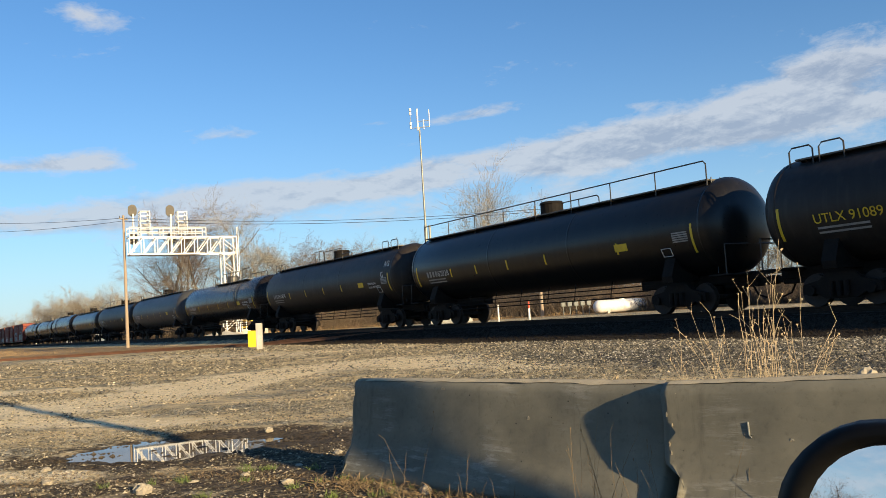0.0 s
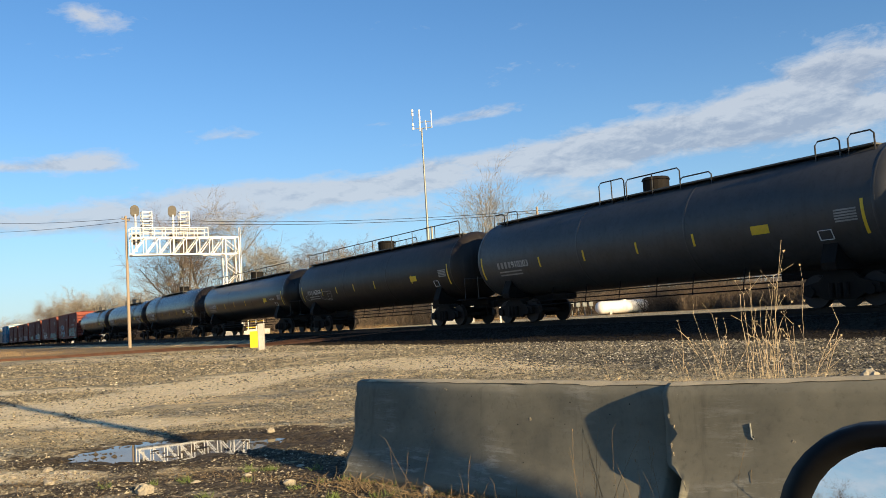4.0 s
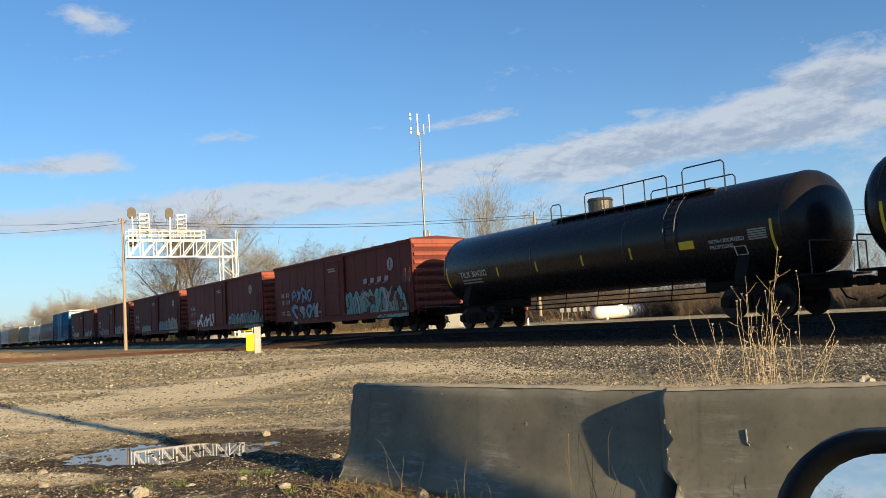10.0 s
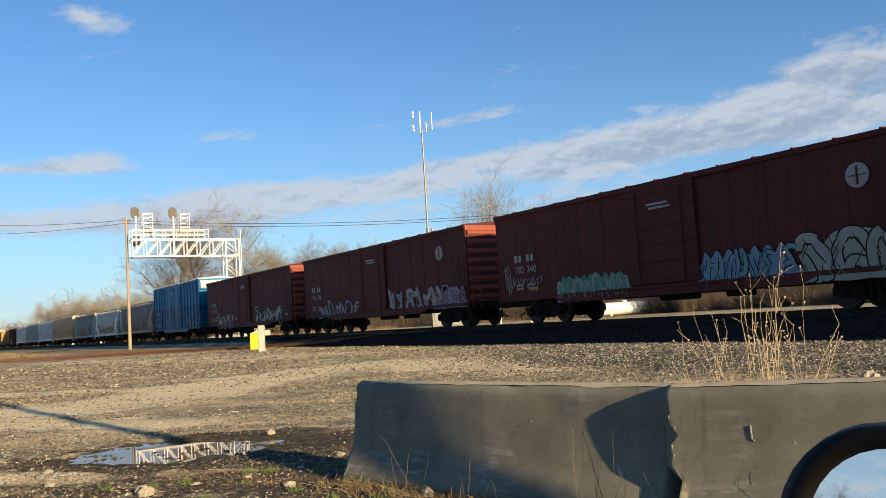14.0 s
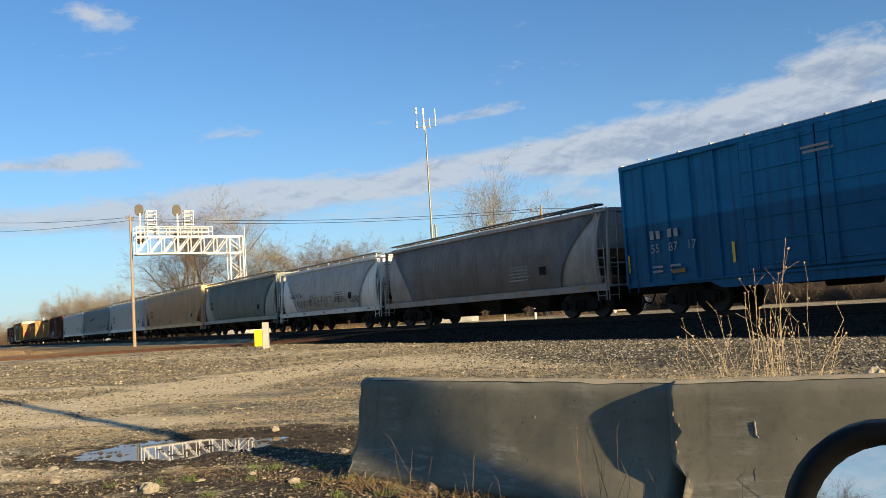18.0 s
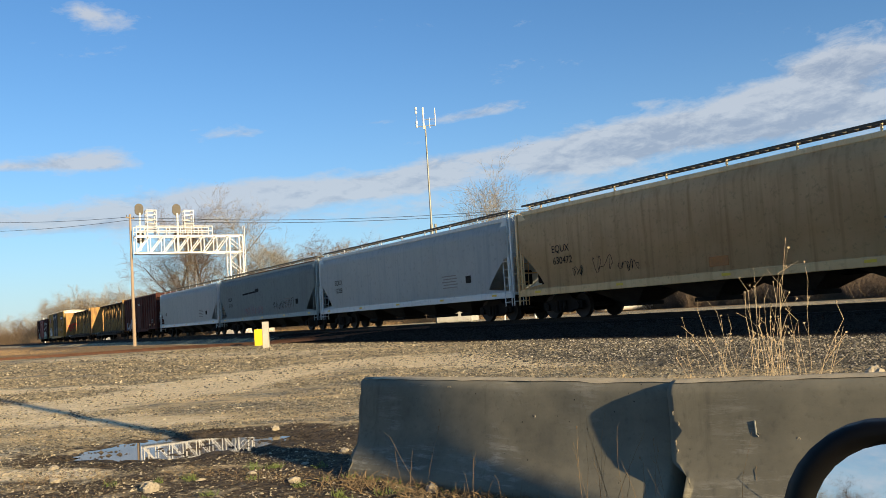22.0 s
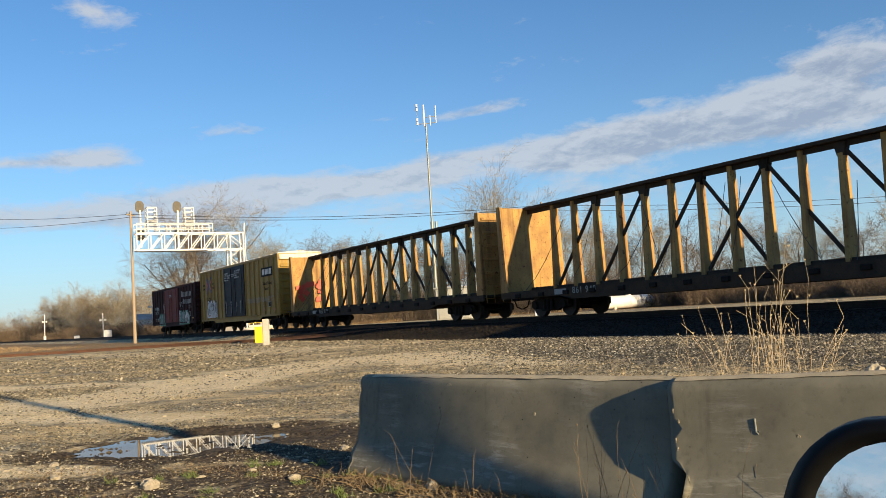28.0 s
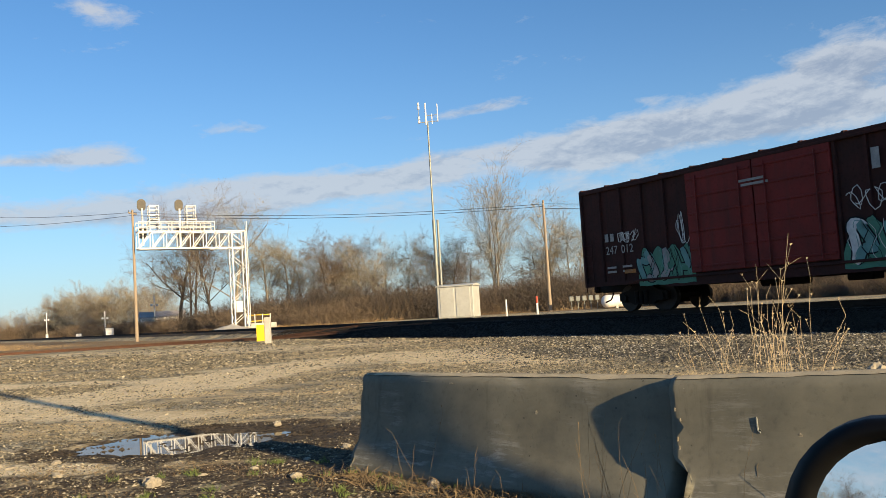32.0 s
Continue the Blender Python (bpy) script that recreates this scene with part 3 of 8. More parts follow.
# dusty ways that wheels have worn in the gravel: points (x, y), half width, how worn
WHEEL_WAYS = (
    (((5.0, 18.6), (3.0, 19.6), (0.8, 22.2), (-1.6, 25.0), (-4.0, 25.0), (-5.6, 22.5), (-6.4, 19.0), (-8.0, 16.8), (-11, 15.8)), 2.5, 1.0),
    (((-16, 26), (-12.2, 23.3), (-9.0, 22.6), (-6.0, 22.5)), 1.1, 0.8),
    (((-9.0, 14.8), (-7.4, 14.4), (-5.6, 13.4), (-4.4, 12.9)), 0.9, 0.9),
    (((14, 40), (3, 35), (-5, 35), (-13, 42), (-24, 52)), 2.4, 0.62),
    (((-5.6, 9.0), (-4.4, 8.9), (-3.6, 8.5)), 0.45, 0.8),
)


def off_line(p, line):
    """How far a place lies from a bent line."""
    best = 1e9
    for (ax, ay), (bx, by) in zip(line[:-1], line[1:]):
        dx, dy = bx - ax, by - ay
        q = min(1.0, max(0.0, ((p.x - ax) * dx + (p.y - ay) * dy) / (dx * dx + dy * dy)))
        best = min(best, math.hypot(p.x - ax - q * dx, p.y - ay - q * dy))
    return best


def make_ground():
    ss = steps([(2600, 300, 400), (300, 30, 30), (30, 0, 3), (0, -4, 0.5), (-4, -8.2, 0.2), (-8.2, -12.6, 0.09), (-12.6, -26, 0.22), (-26, -62, 0.6), (-62, -140, 3), (-140, -500, 30), (-500, -3600, 400)])
    ws = steps([(-2600, -300, 400), (-300, -40, 30), (-40, -8, 2), (-8, 0.6, 0.22), (0.6, 4.8, 0.09), (4.8, 12, 0.22), (12, 18, 0.4), (18, 24, 0.3), (24, 60, 3), (60, 300, 30), (300, 3000, 400)])
    verts, weights = [], {"mud": [], "ballast": [], "field": [], "pale": [], "coarse": []}
    for s in ss:
        for w in ws:
            p = along(s, w)
            verts.append((p.x, p.y, ground_z(s, w)))
            d = math.hypot((p.x - PUDDLE.x - 0.5) / 2.2, (p.y - PUDDLE.y + 0.25) / 1.55)
            gutter = 1 - smooth(0.3, 1.3, math.hypot((p.x + 1.3) / 1.0, (p.y - 7.9) / 1.7))
            weights["mud"].append(max(1 - smooth(0.6, 1.5, d), gutter * 0.9, 0.66 * (1 - smooth(7.8, 10.0, p.y))))
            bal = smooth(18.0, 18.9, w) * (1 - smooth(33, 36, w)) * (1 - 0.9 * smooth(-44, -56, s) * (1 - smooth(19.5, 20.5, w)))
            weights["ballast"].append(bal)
            beyond = 0.75 * smooth(0, 3, -51 - (17.8 - w) * 1.2 - s) * smooth(-30, -20, w) * (1 - smooth(17.5, 19, w))
            weights["field"].append(max(smooth(-74, -84, s) * (1 - smooth(10, 12.5, w)), beyond, smooth(42, 50, w)))
            weights["coarse"].append(0.95 * smooth(-26, -15, s + 1.2 * (w - 15)) * smooth(10.0, 13.5, w) * (1 - smooth(17.4, 18.4, w)) * (1 - smooth(-3, 2, s)))
            pale = 0.0
            if -70 < s < 0 and 0 < w < 20:
                for line, half, amount in WHEEL_WAYS:
                    pale = max(pale, amount * (1 - smooth(half * 0.3, half * 1.5, off_line(p, line) + 0.9 * noise.noise(Vector((p.x * 0.5, p.y * 0.8, 5.0))))) * (1 - smooth(17, 18.2, w)))
            weights["pale"].append(pale)
    n = len(ws)
    faces = [(i * n + j, (i + 1) * n + j, (i + 1) * n + j + 1, i * n + j + 1) for i in range(len(ss) - 1) for j in range(n - 1)]
    me = bpy.data.meshes.new("ground")
    me.from_pydata(verts, [], faces)
    me.materials.append(gravel_ground)
    me.polygons.foreach_set("use_smooth", [True] * len(faces))
    for name, vals in weights.items():
        at = me.attributes.new(name, "FLOAT", "POINT")
        at.data.foreach_set("value", vals)
    if me.polygons[0].normal.z < 0:
        me.flip_normals()
    tagged(new("ground", me), "rough gravel yard with dusty tracks, mud and a dry field beyond", "ground", kind="structure")


def rail_mesh(bm, pts):
    """A rail's foot, web and head swept along points."""
    prof = [(-0.075, -0.17), (0.075, -0.17), (0.075, -0.15), (0.012, -0.13), (0.012, -0.045), (0.036, -0.035), (0.036, 0.0), (-0.036, 0.0), (-0.036, -0.035), (-0.012, -0.045), (-0.012, -0.13), (-0.075, -0.15)]
    rings = []
    for i, p in enumerate(pts):
        a, b = pts[max(0, i - 1)], pts[min(len(pts) - 1, i + 1)]
        d = (b - a).normalized()
        side = Vector((-d.y, d.x, 0)).normalized()
        rings.append([bm.verts.new(p + side * q[0] + Vector((0, 0, q[1]))) for q in prof])
    for r0, r1 in zip(rings[:-1], rings[1:]):
        for i in range(len(prof)):
            j = (i + 1) % len(prof)
            bm.faces.new((r0[i], r1[i], r1[j], r0[j]))
    bm.faces.new(rings[0][::-1])
    bm.faces.new(rings[-1])
    bmesh.ops.recalc_face_normals(bm, faces=bm.faces)


def make_track():
    main = thing("railway_track", pose(0, 0, 0), "straight main line with worn steel rails on dark ballast", "railway track", kind="structure")
    for side in (-0.7525, 0.7525):
        bm = B()
        rail_mesh(bm, [along(s, TRACK_W + side, RAIL_Z) for s in (160, 40, 0, -40, -120, -400, -1200)])
        part("rail", bm, rail_steel, main)
    tie = shared("tie", lambda bm: box(bm, (0, 0, 0), (0.23, 2.6, 0.18), 0.012), wood_tie)
    rng = random.Random(4)
    for i in range(190):
        s = -2 - i * 0.55
        m = Matrix.Translation(along(s, TRACK_W + rng.uniform(-0.03, 0.03), RAIL_Z - 0.262)) @ pose(0, 0, 0, 0, 0, TRACK_TURN + rng.uniform(-0.8, 0.8))
        part("sleeper", tie, wood_tie, main, at=m)
    siding = thing("siding_track", pose(0, 0, 0), "rusty side track curving away from the main line", "railway track", kind="structure")
    curve = [(-36, 21.6), (-44, 20.3), (-51, 17.8), (-58, 13.9), (-64, 8.7), (-69, 2.8), (-72.6, -3.5), (-76, -11), (-80, -20)]
    pts = [along(s, w, 0) for s, w in curve]
    for side in (-0.7525, 0.7525):
        line = []
        for i, p in enumerate(pts):
            d = (pts[min(len(pts) - 1, i + 1)] - pts[max(0, i - 1)]).normalized()
            q = p + Vector((-d.y, d.x, 0)) * side
            line.append(Vector((q.x, q.y, ground_at(q.x, q.y) + 0.15)))
        bm = B()
        rail_mesh(bm, line)
        part("rail", bm, rail_rust, siding)


make_ground()
make_track()


def make_puddle():
    """A thin sheet of water with a ragged shore."""
    bm = B()
    rng = random.Random(8)
    ring = []
    for i in range(120):
        a = 2 * math.pi * i / 120
        r = 1 + 0.30 * noise.noise(Vector((math.cos(a) * 2.2, math.sin(a) * 2.2, 4.0))) + 0.12 * noise.noise(Vector((math.cos(a) * 7, math.sin(a) * 7, 9.0)))
        ring.append((PUDDLE.x + PUDDLE_R[0] * r * math.cos(a), PUDDLE.y + PUDDLE_R[1] * r * math.sin(a)))
    lvl = -0.024
    bm.faces.new([bm.verts.new((x, y, lvl)) for x, y in ring])
    tagged(part("puddle", bm, water_mat), "shallow muddy puddle that mirrors the signal bridge", "puddle", kind="structure")


PUDDLE_R = (1.16, 1.18)
make_puddle()


# ---- concrete barriers ----
def barrier(m, length, seed, label, broken=()):
    """A precast road barrier with a flared foot, chipped top edge and ends."""
    ob = thing("concrete_barrier", m, label, "barrier", "concrete barriers along the yard")
    half = [(-0.305, 0.0), (-0.305, 0.06), (-0.292, 0.088), (-0.225, 0.18), (-0.168, 0.265), (-0.142, 0.34), (-0.128, 0.42), (-0.118, 0.52), (-0.110, 0.64), (-0.104, 0.735), (-0.096, 0.762), (-0.072, 0.792), (-0.03, 0.812)]
    fine = []
    for a, b in zip(half[:-1], half[1:]):
        m_ = max(1, round(math.dist(a, b) / 0.05))
        fine += [(a[0] + (b[0] - a[0]) * i / m_, a[1] + (b[1] - a[1]) * i / m_) for i in range(m_)]
    half = fine + [half[-1]]
    prof = half + [(-y, z) for y, z in half[::-1]]
    bm = B()
    rng = random.Random(seed)
    n = int(length / 0.04)
    rings = []
    for i in range(n + 1):
        x = length * i / n
        ring = []
        for k, (y, z) in enumerate(prof):
            q = Vector((x * 1.2, (y + z) * 2.4, seed))
            dy = 0.005 * noise.noise(q * 1.7) + 0.0012 * noise.noise(q * 9)
            dz, dx = 0.0, 0.0
            if z > 0.77:
                c = max(0.0, noise.noise(Vector((x * 3.1, seed * 2.0, y * 2.0))) + 0.4 * noise.noise(Vector((x * 14.0, seed, y * 3))) - 0.22)
                dz = -0.015 * c
                dy += math.copysign(0.02 * c, -y)
            if i in (0, n):
                c = max(0.0, noise.noise(Vector((z * 9.0, y * 6, seed + i))) + 0.1)
                dx = (1 if i == 0 else -1) * (0.05 * c + 0.16 * max(0.0, noise.noise(Vector((z * 5.0, seed * 1.7, i))) - 0.25))
            px = x + dx
            for lo, hi, deep in broken:
                if y < 0.02 and lo < z < hi:
                    px = max(px, deep * math.sin(math.pi * (z - lo) / (hi - lo)) ** 0.6 + 0.02 * noise.noise(Vector((z * 30, y * 20, 1))))
            ring.append(bm.verts.new((px, y + dy, z + dz)))
        rings.append(ring)
    m_ = len(prof)
    for a, b in zip(rings[:-1], rings[1:]):
        for k in range(m_):
            bm.faces.new((a[k], b[k], b[(k + 1) % m_], a[(k + 1) % m_]))
    bm.faces.new(rings[0][::-1])
    bm.faces.new(rings[-1])
    bmesh.ops.recalc_face_normals(bm, faces=bm.faces)
    part("body", bm, concrete, ob, smooth=True)
    # dusty top strip with an uneven edge, coloured paler for the sun on it
    bm = B()
    rows = []
    for i in range(n + 1):
        x = 0.03 + (length - 0.06) * i / n
        e = 0.068 + 0.008 * noise.noise(Vector((x * 5, seed, 0))) + 0.012 * max(0.0, noise.noise(Vector((x * 2.2, seed, 4))))
        c = 0.010 * max(0.0, noise.noise(Vector((x * 6.0, seed, 9))))
        ze = 0.792 - (e - 0.072) * 1.22
        rows.append([bm.verts.new(p) for p in ((x, -e, ze + 0.004), (x, -0.062, 0.801 - c), (x, -0.028, 0.8165 - c), (x, 0.028, 0.8165 - c), (x, 0.062, 0.801), (x, e, ze + 0.004))])
    for r0, r1 in zip(rows[:-1], rows[1:]):
        for k in range(5):
            bm.faces.new((r0[k], r1[k], r1[k + 1], r0[k + 1]))
    bmesh.ops.recalc_face_normals(bm, faces=bm.faces)
    if sum(f.normal.z for f in bm.faces) < 0:
        bmesh.ops.reverse_faces(bm, faces=bm.faces[:])
    part("worn_top", bm, concrete_top, ob, "dusty barrier top with sunlit brightness in its colour")
    return ob


BAR_DIR = Vector((0.712, -0.702, 0))
bar_turn = math.degrees(math.atan2(BAR_DIR.y, BAR_DIR.x))
BAR_A = Vector((-0.79, 7.64, 0.0))
barrier_a = barrier(Matrix.Translation(BAR_A) @ pose(0, 0, -0.005, 0, 0, bar_turn), 3.05, 3, "weathered grey concrete barrier with chipped end and stains")
BAR_B = BAR_A + BAR_DIR * 3.09 + Vector((-0.702, -0.712, 0)) * 0.095
barrier_b = barrier(Matrix.Translation(BAR_B) @ pose(0, 0, 0.0, 0, -1.9, bar_turn + 3), 3.05, 11, "weathered grey concrete barrier with lifting bolt and drill hole", ((0.0, 0.34, 0.14), (0.48, 0.57, 0.075), (0.62, 0.70, 0.02)))
bm = B()
tube(bm, [(0, 0.02, 0.075), (0, -0.004, 0.08), (0.002, -0.007, 0.005), (0.014, -0.007, -0.004), (0.020, -0.006, 0.01)], 0.006, 8)
part("lifting_bolt", bm, galvanised, barrier_b, "bent bright steel lifting bolt", at=pose(0.53, -0.1125, 0.50))


def chips(parent, spots, seed):
    """Pale scars where the concrete has spalled; spots of x, z, width, height."""
    rng = random.Random(seed)
    for x, z, w, h in spots:
        y = -0.118 + 0.083 * (z - 0.52)
        bm = B()
        ring = [(w * rng.uniform(0.6, 1) * math.cos(a), h * rng.uniform(0.6, 1) * math.sin(a)) for a in [2 * math.pi * i / 11 for i in range(11)]]
        prism(bm, ring, 1, -0.0015, 0.02)
        part("spall_scar", bm, concrete_chip, parent, at=pose(x, y, z, 3))


chips(barrier_a, ((0.80, 0.752, 0.09, 0.010), (1.10, 0.745, 0.03, 0.014), (1.95, 0.55, 0.012, 0.020), (1.22, 0.30, 0.02, 0.02)), 3)
chips(barrier_b, ((0.77, 0.475, 0.016, 0.022), (0.05, 0.70, 0.008, 0.03), (0.045, 0.38, 0.008, 0.04), (0.03, 0.62, 0.007, 0.025), (0.06, 0.56, 0.006, 0.015), (0.035, 0.45, 0.006, 0.02), (0.10, 0.735, 0.012, 0.02)), 4)
bm = B()
rod(bm, (0, -0.004, 0), (0, 0.01, 0), 0.012, 12)
part("drill_hole", bm, mark_black, barrier_b, at=pose(0.77, -0.105, 0.475))


# ---- poles, wires ----
def utility_pole(base, height, arm_turn, label, r=0.16, lean=(0, 0)):
    ob = thing("utility_pole", Matrix.Translation(base) @ pose(0, 0, 0, lean[0], lean[1], 0), label, "utility pole", "utility poles")
    bm = B()
    rod(bm, (0, 0, -0.3), (0, 0, height), r, 12, r * 0.62)
    part("pole", bm, wood_pole, ob)
    bm = B()
    c, s = math.cos(radians(arm_turn)), math.sin(radians(arm_turn))
    bar(bm, (-0.7 * c, -0.7 * s, height - 0.35), (0.7 * c, 0.7 * s, height - 0.35), 0.09, 0.11)
    part("crossarm", bm, wood_pole, ob)
    for k in (-0.62, -0.2, 0.62):
        bm = B()
        rod(bm, (k * c, k * s, height - 0.30), (k * c, k * s, height - 0.12), 0.04, 8, 0.03)
        part("insulator", bm, dark_metal, ob)
    return ob


POLE_A = Vector((-29.4, 79.75, 0.28))
POLE_B = Vector((8.05, 74.6, 0.70))
utility_pole(POLE_A, 12.2, 80, "weathered wooden utility pole beside the side track")
utility_pole(POLE_B, 9.6, 80, "weathered wooden utility pole behind the railway", 0.15)
POLE_C = Vector((6.27, -1.62, 0))
utility_pole(POLE_C, 11.0, 30, "wooden utility pole beside the yard", 0.145)


def wire(name, a, b, sag, r=0.02):
    bm = B()
    pts = []
    for i in range(25):
        q = i / 24
        p = Vector(a).lerp(Vector(b), q)
        p.z -= 4 * sag * q * (1 - q)
        pts.append(p)
    sweep(bm, pts, r, 5)
    tagged(part(name, bm, cable), "black overhead wire strung between wooden poles", "overhead wire", "overhead wires")


top_a, top_b = POLE_A + Vector((-0.15, 0, 11.95)), POLE_B + Vector((0, 0, 9.3))
wire("overhead_wire", top_a, top_b, 0.6)
wire("overhead_wire", top_a + Vector((0, 0, -0.28)), top_b + Vector((0, 0, -0.22)), 0.6)
far_l = Vector((-78.0, 124.6, 20.6))
wire("overhead_wire", top_a, far_l, 0.7)
wire("overhead_wire", top_a + Vector((0, 0, -0.28)), far_l + Vector((0, 0, -1.9)), 0.7)
far_r = Vector((62, 74, 9.5))
wire("overhead_wire", top_b, far_r, 0.9)
wire("overhead_wire", top_b + Vector((0, 0, -0.4)), far_r + Vector((0, 0, -0.5)), 0.9)


# ---- signal bridge ----
def signal_bridge():
    """A cantilever of white steel: a lattice mast beyond the line, a trussed arm over it."""
    s0, w0 = -82.3, 27.0
    base = along(s0, w0, 0.70) + Vector((-0.38, -0.1, 0))
    m = Matrix.Translation(base) @ pose(0, 0, 0, 0, 0, TRACK_TURN - 90)   # local x: towards the near side; y: along travel
    ob = thing("signal_bridge", m, "white lattice steel cantilever signal bridge over the line", "railway signal")
    bm = B()
    box(bm, (0, 0, 0.1), (2.6, 2.0, 0.5), 0.05)
    part("footing", bm, concrete_pale, ob)
    H, A, D = 9.6, 9.3, 1.6
    for x in (-0.65, 0.65):
        for y in (-0.55, 0.55):
            bm = B()
            bar(bm, (x, y, 0.3), (x, y, H), 0.12, 0.12)
            part("mast_leg", bm, white_paint, ob)
    bm = B()
    k = 0
    z = 0.6
    while z < H - 1.2:
        for y in (-0.55, 0.55):
            bar(bm, (-0.65 if k % 2 else 0.65, y, z), (0.65 if k % 2 else -0.65, y, z + 1.1), 0.055, 0.055)
        for x in (-0.65, 0.65):
            bar(bm, (x, -0.55 if k % 2 else 0.55, z), (x, 0.55 if k % 2 else -0.55, z + 1.1), 0.05, 0.05)
        z += 1.1
        k += 1
    part("mast_lattice", bm, white_paint, ob)
    for z in (H - D, H):
        for y in (-0.55, 0.55):
            bm = B()
            bar(bm, (-0.65, y, z), (A, y, z), 0.12, 0.12)
            part("arm_chord", bm, white_paint, ob)
    n = 7
    dx = (A - 0.65) / n
    for i in range(n):
        x = 0.65 + i * dx
        for y in (-0.55, 0.55):
            bm = B()
            bar(bm, (x, y, H), (x + dx, y, H - D), 0.075, 0.075)
            part("brace", bm, white_paint, ob)
            bm = B()
            bar(bm, (x + dx, y, H - D), (x + dx, y, H), 0.075, 0.075)
            part("upright", bm, white_paint, ob)
    for i in range(n + 1):
        x = 0.65 + i * dx
        for z in (H - D, H):
            bm = B()
            bar(bm, (x, -0.55, z), (x, 0.55, z), 0.08, 0.08)
            part("cross_bar", bm, white_paint, ob)
    bm = B()
    box(bm, (A / 2 + 1.2, 0, H - D + 0.10), (A - 2.6, 0.7, 0.05))
    part("walkway", bm, galvanised, ob)
    # railing on top of the outer two thirds
    for y in (-0.6, 0.6):
        for z in (0.45, 0.9):
            bm = B()
            tube(bm, [(2.3, y, H + z), (A, y, H + z)], 0.05, 6)
            part("handrail", bm, white_paint, ob)
        for i in range(8):
            x = 2.3 + i * (A - 2.3) / 7
            bm = B()
            rod(bm, (x, y, H), (x, y, H + 0.92), 0.045, 6)
            part("railing_post", bm, white_paint, ob)
    # ladder on the mast
    for y in (-0.22, 0.22):
        bm = B()
        rod(bm, (-0.95, y, 0.4), (-0.95, y, H + 1.0), 0.04, 6)
        part("ladder_rail", bm, white_paint, ob)
    rung = shared("ladder_rung", lambda bm: rod(bm, (0, -0.22, 0), (0, 0.22, 0), 0.025, 5), white_paint)
    for i in range(30):
        part("ladder_rung", rung, white_paint, ob, at=pose(-0.95, 0, 0.6 + i * 0.32))
    # two signal heads with cages
    for x in (5.2, 8.65):
        bm = B()
        rod(bm, (x, -0.75, H - 1.2), (x, -0.75, H + 2.3), 0.09, 8)
        part("signal_mast", bm, white_paint, ob)
        bm = B()
        pts = []
        for i in range(20):
            a = 2 * math.pi * i / 20
            pts.append((0.40 * math.cos(a), (0.16 if math.sin(a) > 0 else -0.16) + 0.40 * math.sin(a)))
        prism(bm, [(x + p[0], H + 2.65 + p[1]) for p in pts], 1, -1.0, -0.93)
        part("signal_backplate", bm, dark_metal, ob, "dark oval signal backboard")
        for z in (-0.26, 0.0, 0.26):
            bm = B()
            rod(bm, (x, -1.22, H + 2.65 + z), (x, -0.99, H + 2.65 + z), 0.11, 12)
            part("signal_hood", bm, dark_metal, ob)
        bm = B()
        prism(bm, [(x + p[0], H + 0.0 + p[1]) for p in pts], 1, -1.0, -0.93)
        part("signal_backplate", bm, dark_metal, ob, "dark oval signal backboard")
        xc = x - 0.95
        for px in (-0.42, 0.42):
            for py in (-0.42, 0.42):
                bm = B()
                rod(bm, (xc + px, py - 0.6, H + 0.3), (xc + px, py - 0.6, H + 2.55), 0.05, 6)
                part("cage_post", bm, white_paint, ob)
        for z in (0.75, 1.2, 1.65, 2.1, 2.5):
            bm = B()
            tube(bm, [(xc - 0.42, -1.02, H + z), (xc + 0.42, -1.02, H + z), (xc + 0.42, -0.18, H + z), (xc - 0.42, -0.18, H + z), (xc - 0.42, -1.02, H + z)], 0.045, 6)
            part("cage_rail", bm, white_paint, ob)
        bm = B()
        box(bm, (xc, -0.6, H + 1.3), (0.84, 0.84, 0.05))
        part("platform", bm, galvanised, ob)
    # cabinet and railing at the foot
    bm = B()
    box(bm, (-0.2, -0.75, 2.3), (0.7, 0.4, 1.1), 0.03)
    part("cabinet", bm, white_paint, ob)
    for i in range(4):
        bm = B()
        rod(bm, (-1.2 - i * 0.8, -1.6, 0), (-1.2 - i * 0.8, -1.6, 1.5), 0.05, 6)
        part("guard_post", bm, white_paint, ob)
    bm = B()
    for z in (0.8, 1.4):
        rod(bm, (-1.2, -1.6, z), (-3.6, -1.6, z), 0.04, 6)
    part("guard_rail", bm, yellow_paint, ob)
    bm = B()
    box(bm, (-2.4, -0.9, 0.25), (2.6, 1.6, 0.7), 0.05)
    part("plinth", bm, concrete_pale, ob)


signal_bridge()


def gravel_heap():
    base = along(-82.0, 25.6, 0.66)
    bm = B()
    r = bmesh.ops.create_grid(bm, x_segments=28, y_segments=28, size=3.2)
    for v in r["verts"]:
        d = math.hypot(v.co.x, v.co.y) / 3.2
        v.co.z = 0.75 * max(0.0, 1 - d) ** 1.2 - 0.04 + 0.10 * noise.noise(v.co * 1.6) * max(0.0, 1 - d)
    tagged(part("gravel_heap", bm, concrete_pale, at=Matrix.Translation(base)), "pale gravel heap at the foot of the signal bridge", "gravel heap")


gravel_heap()


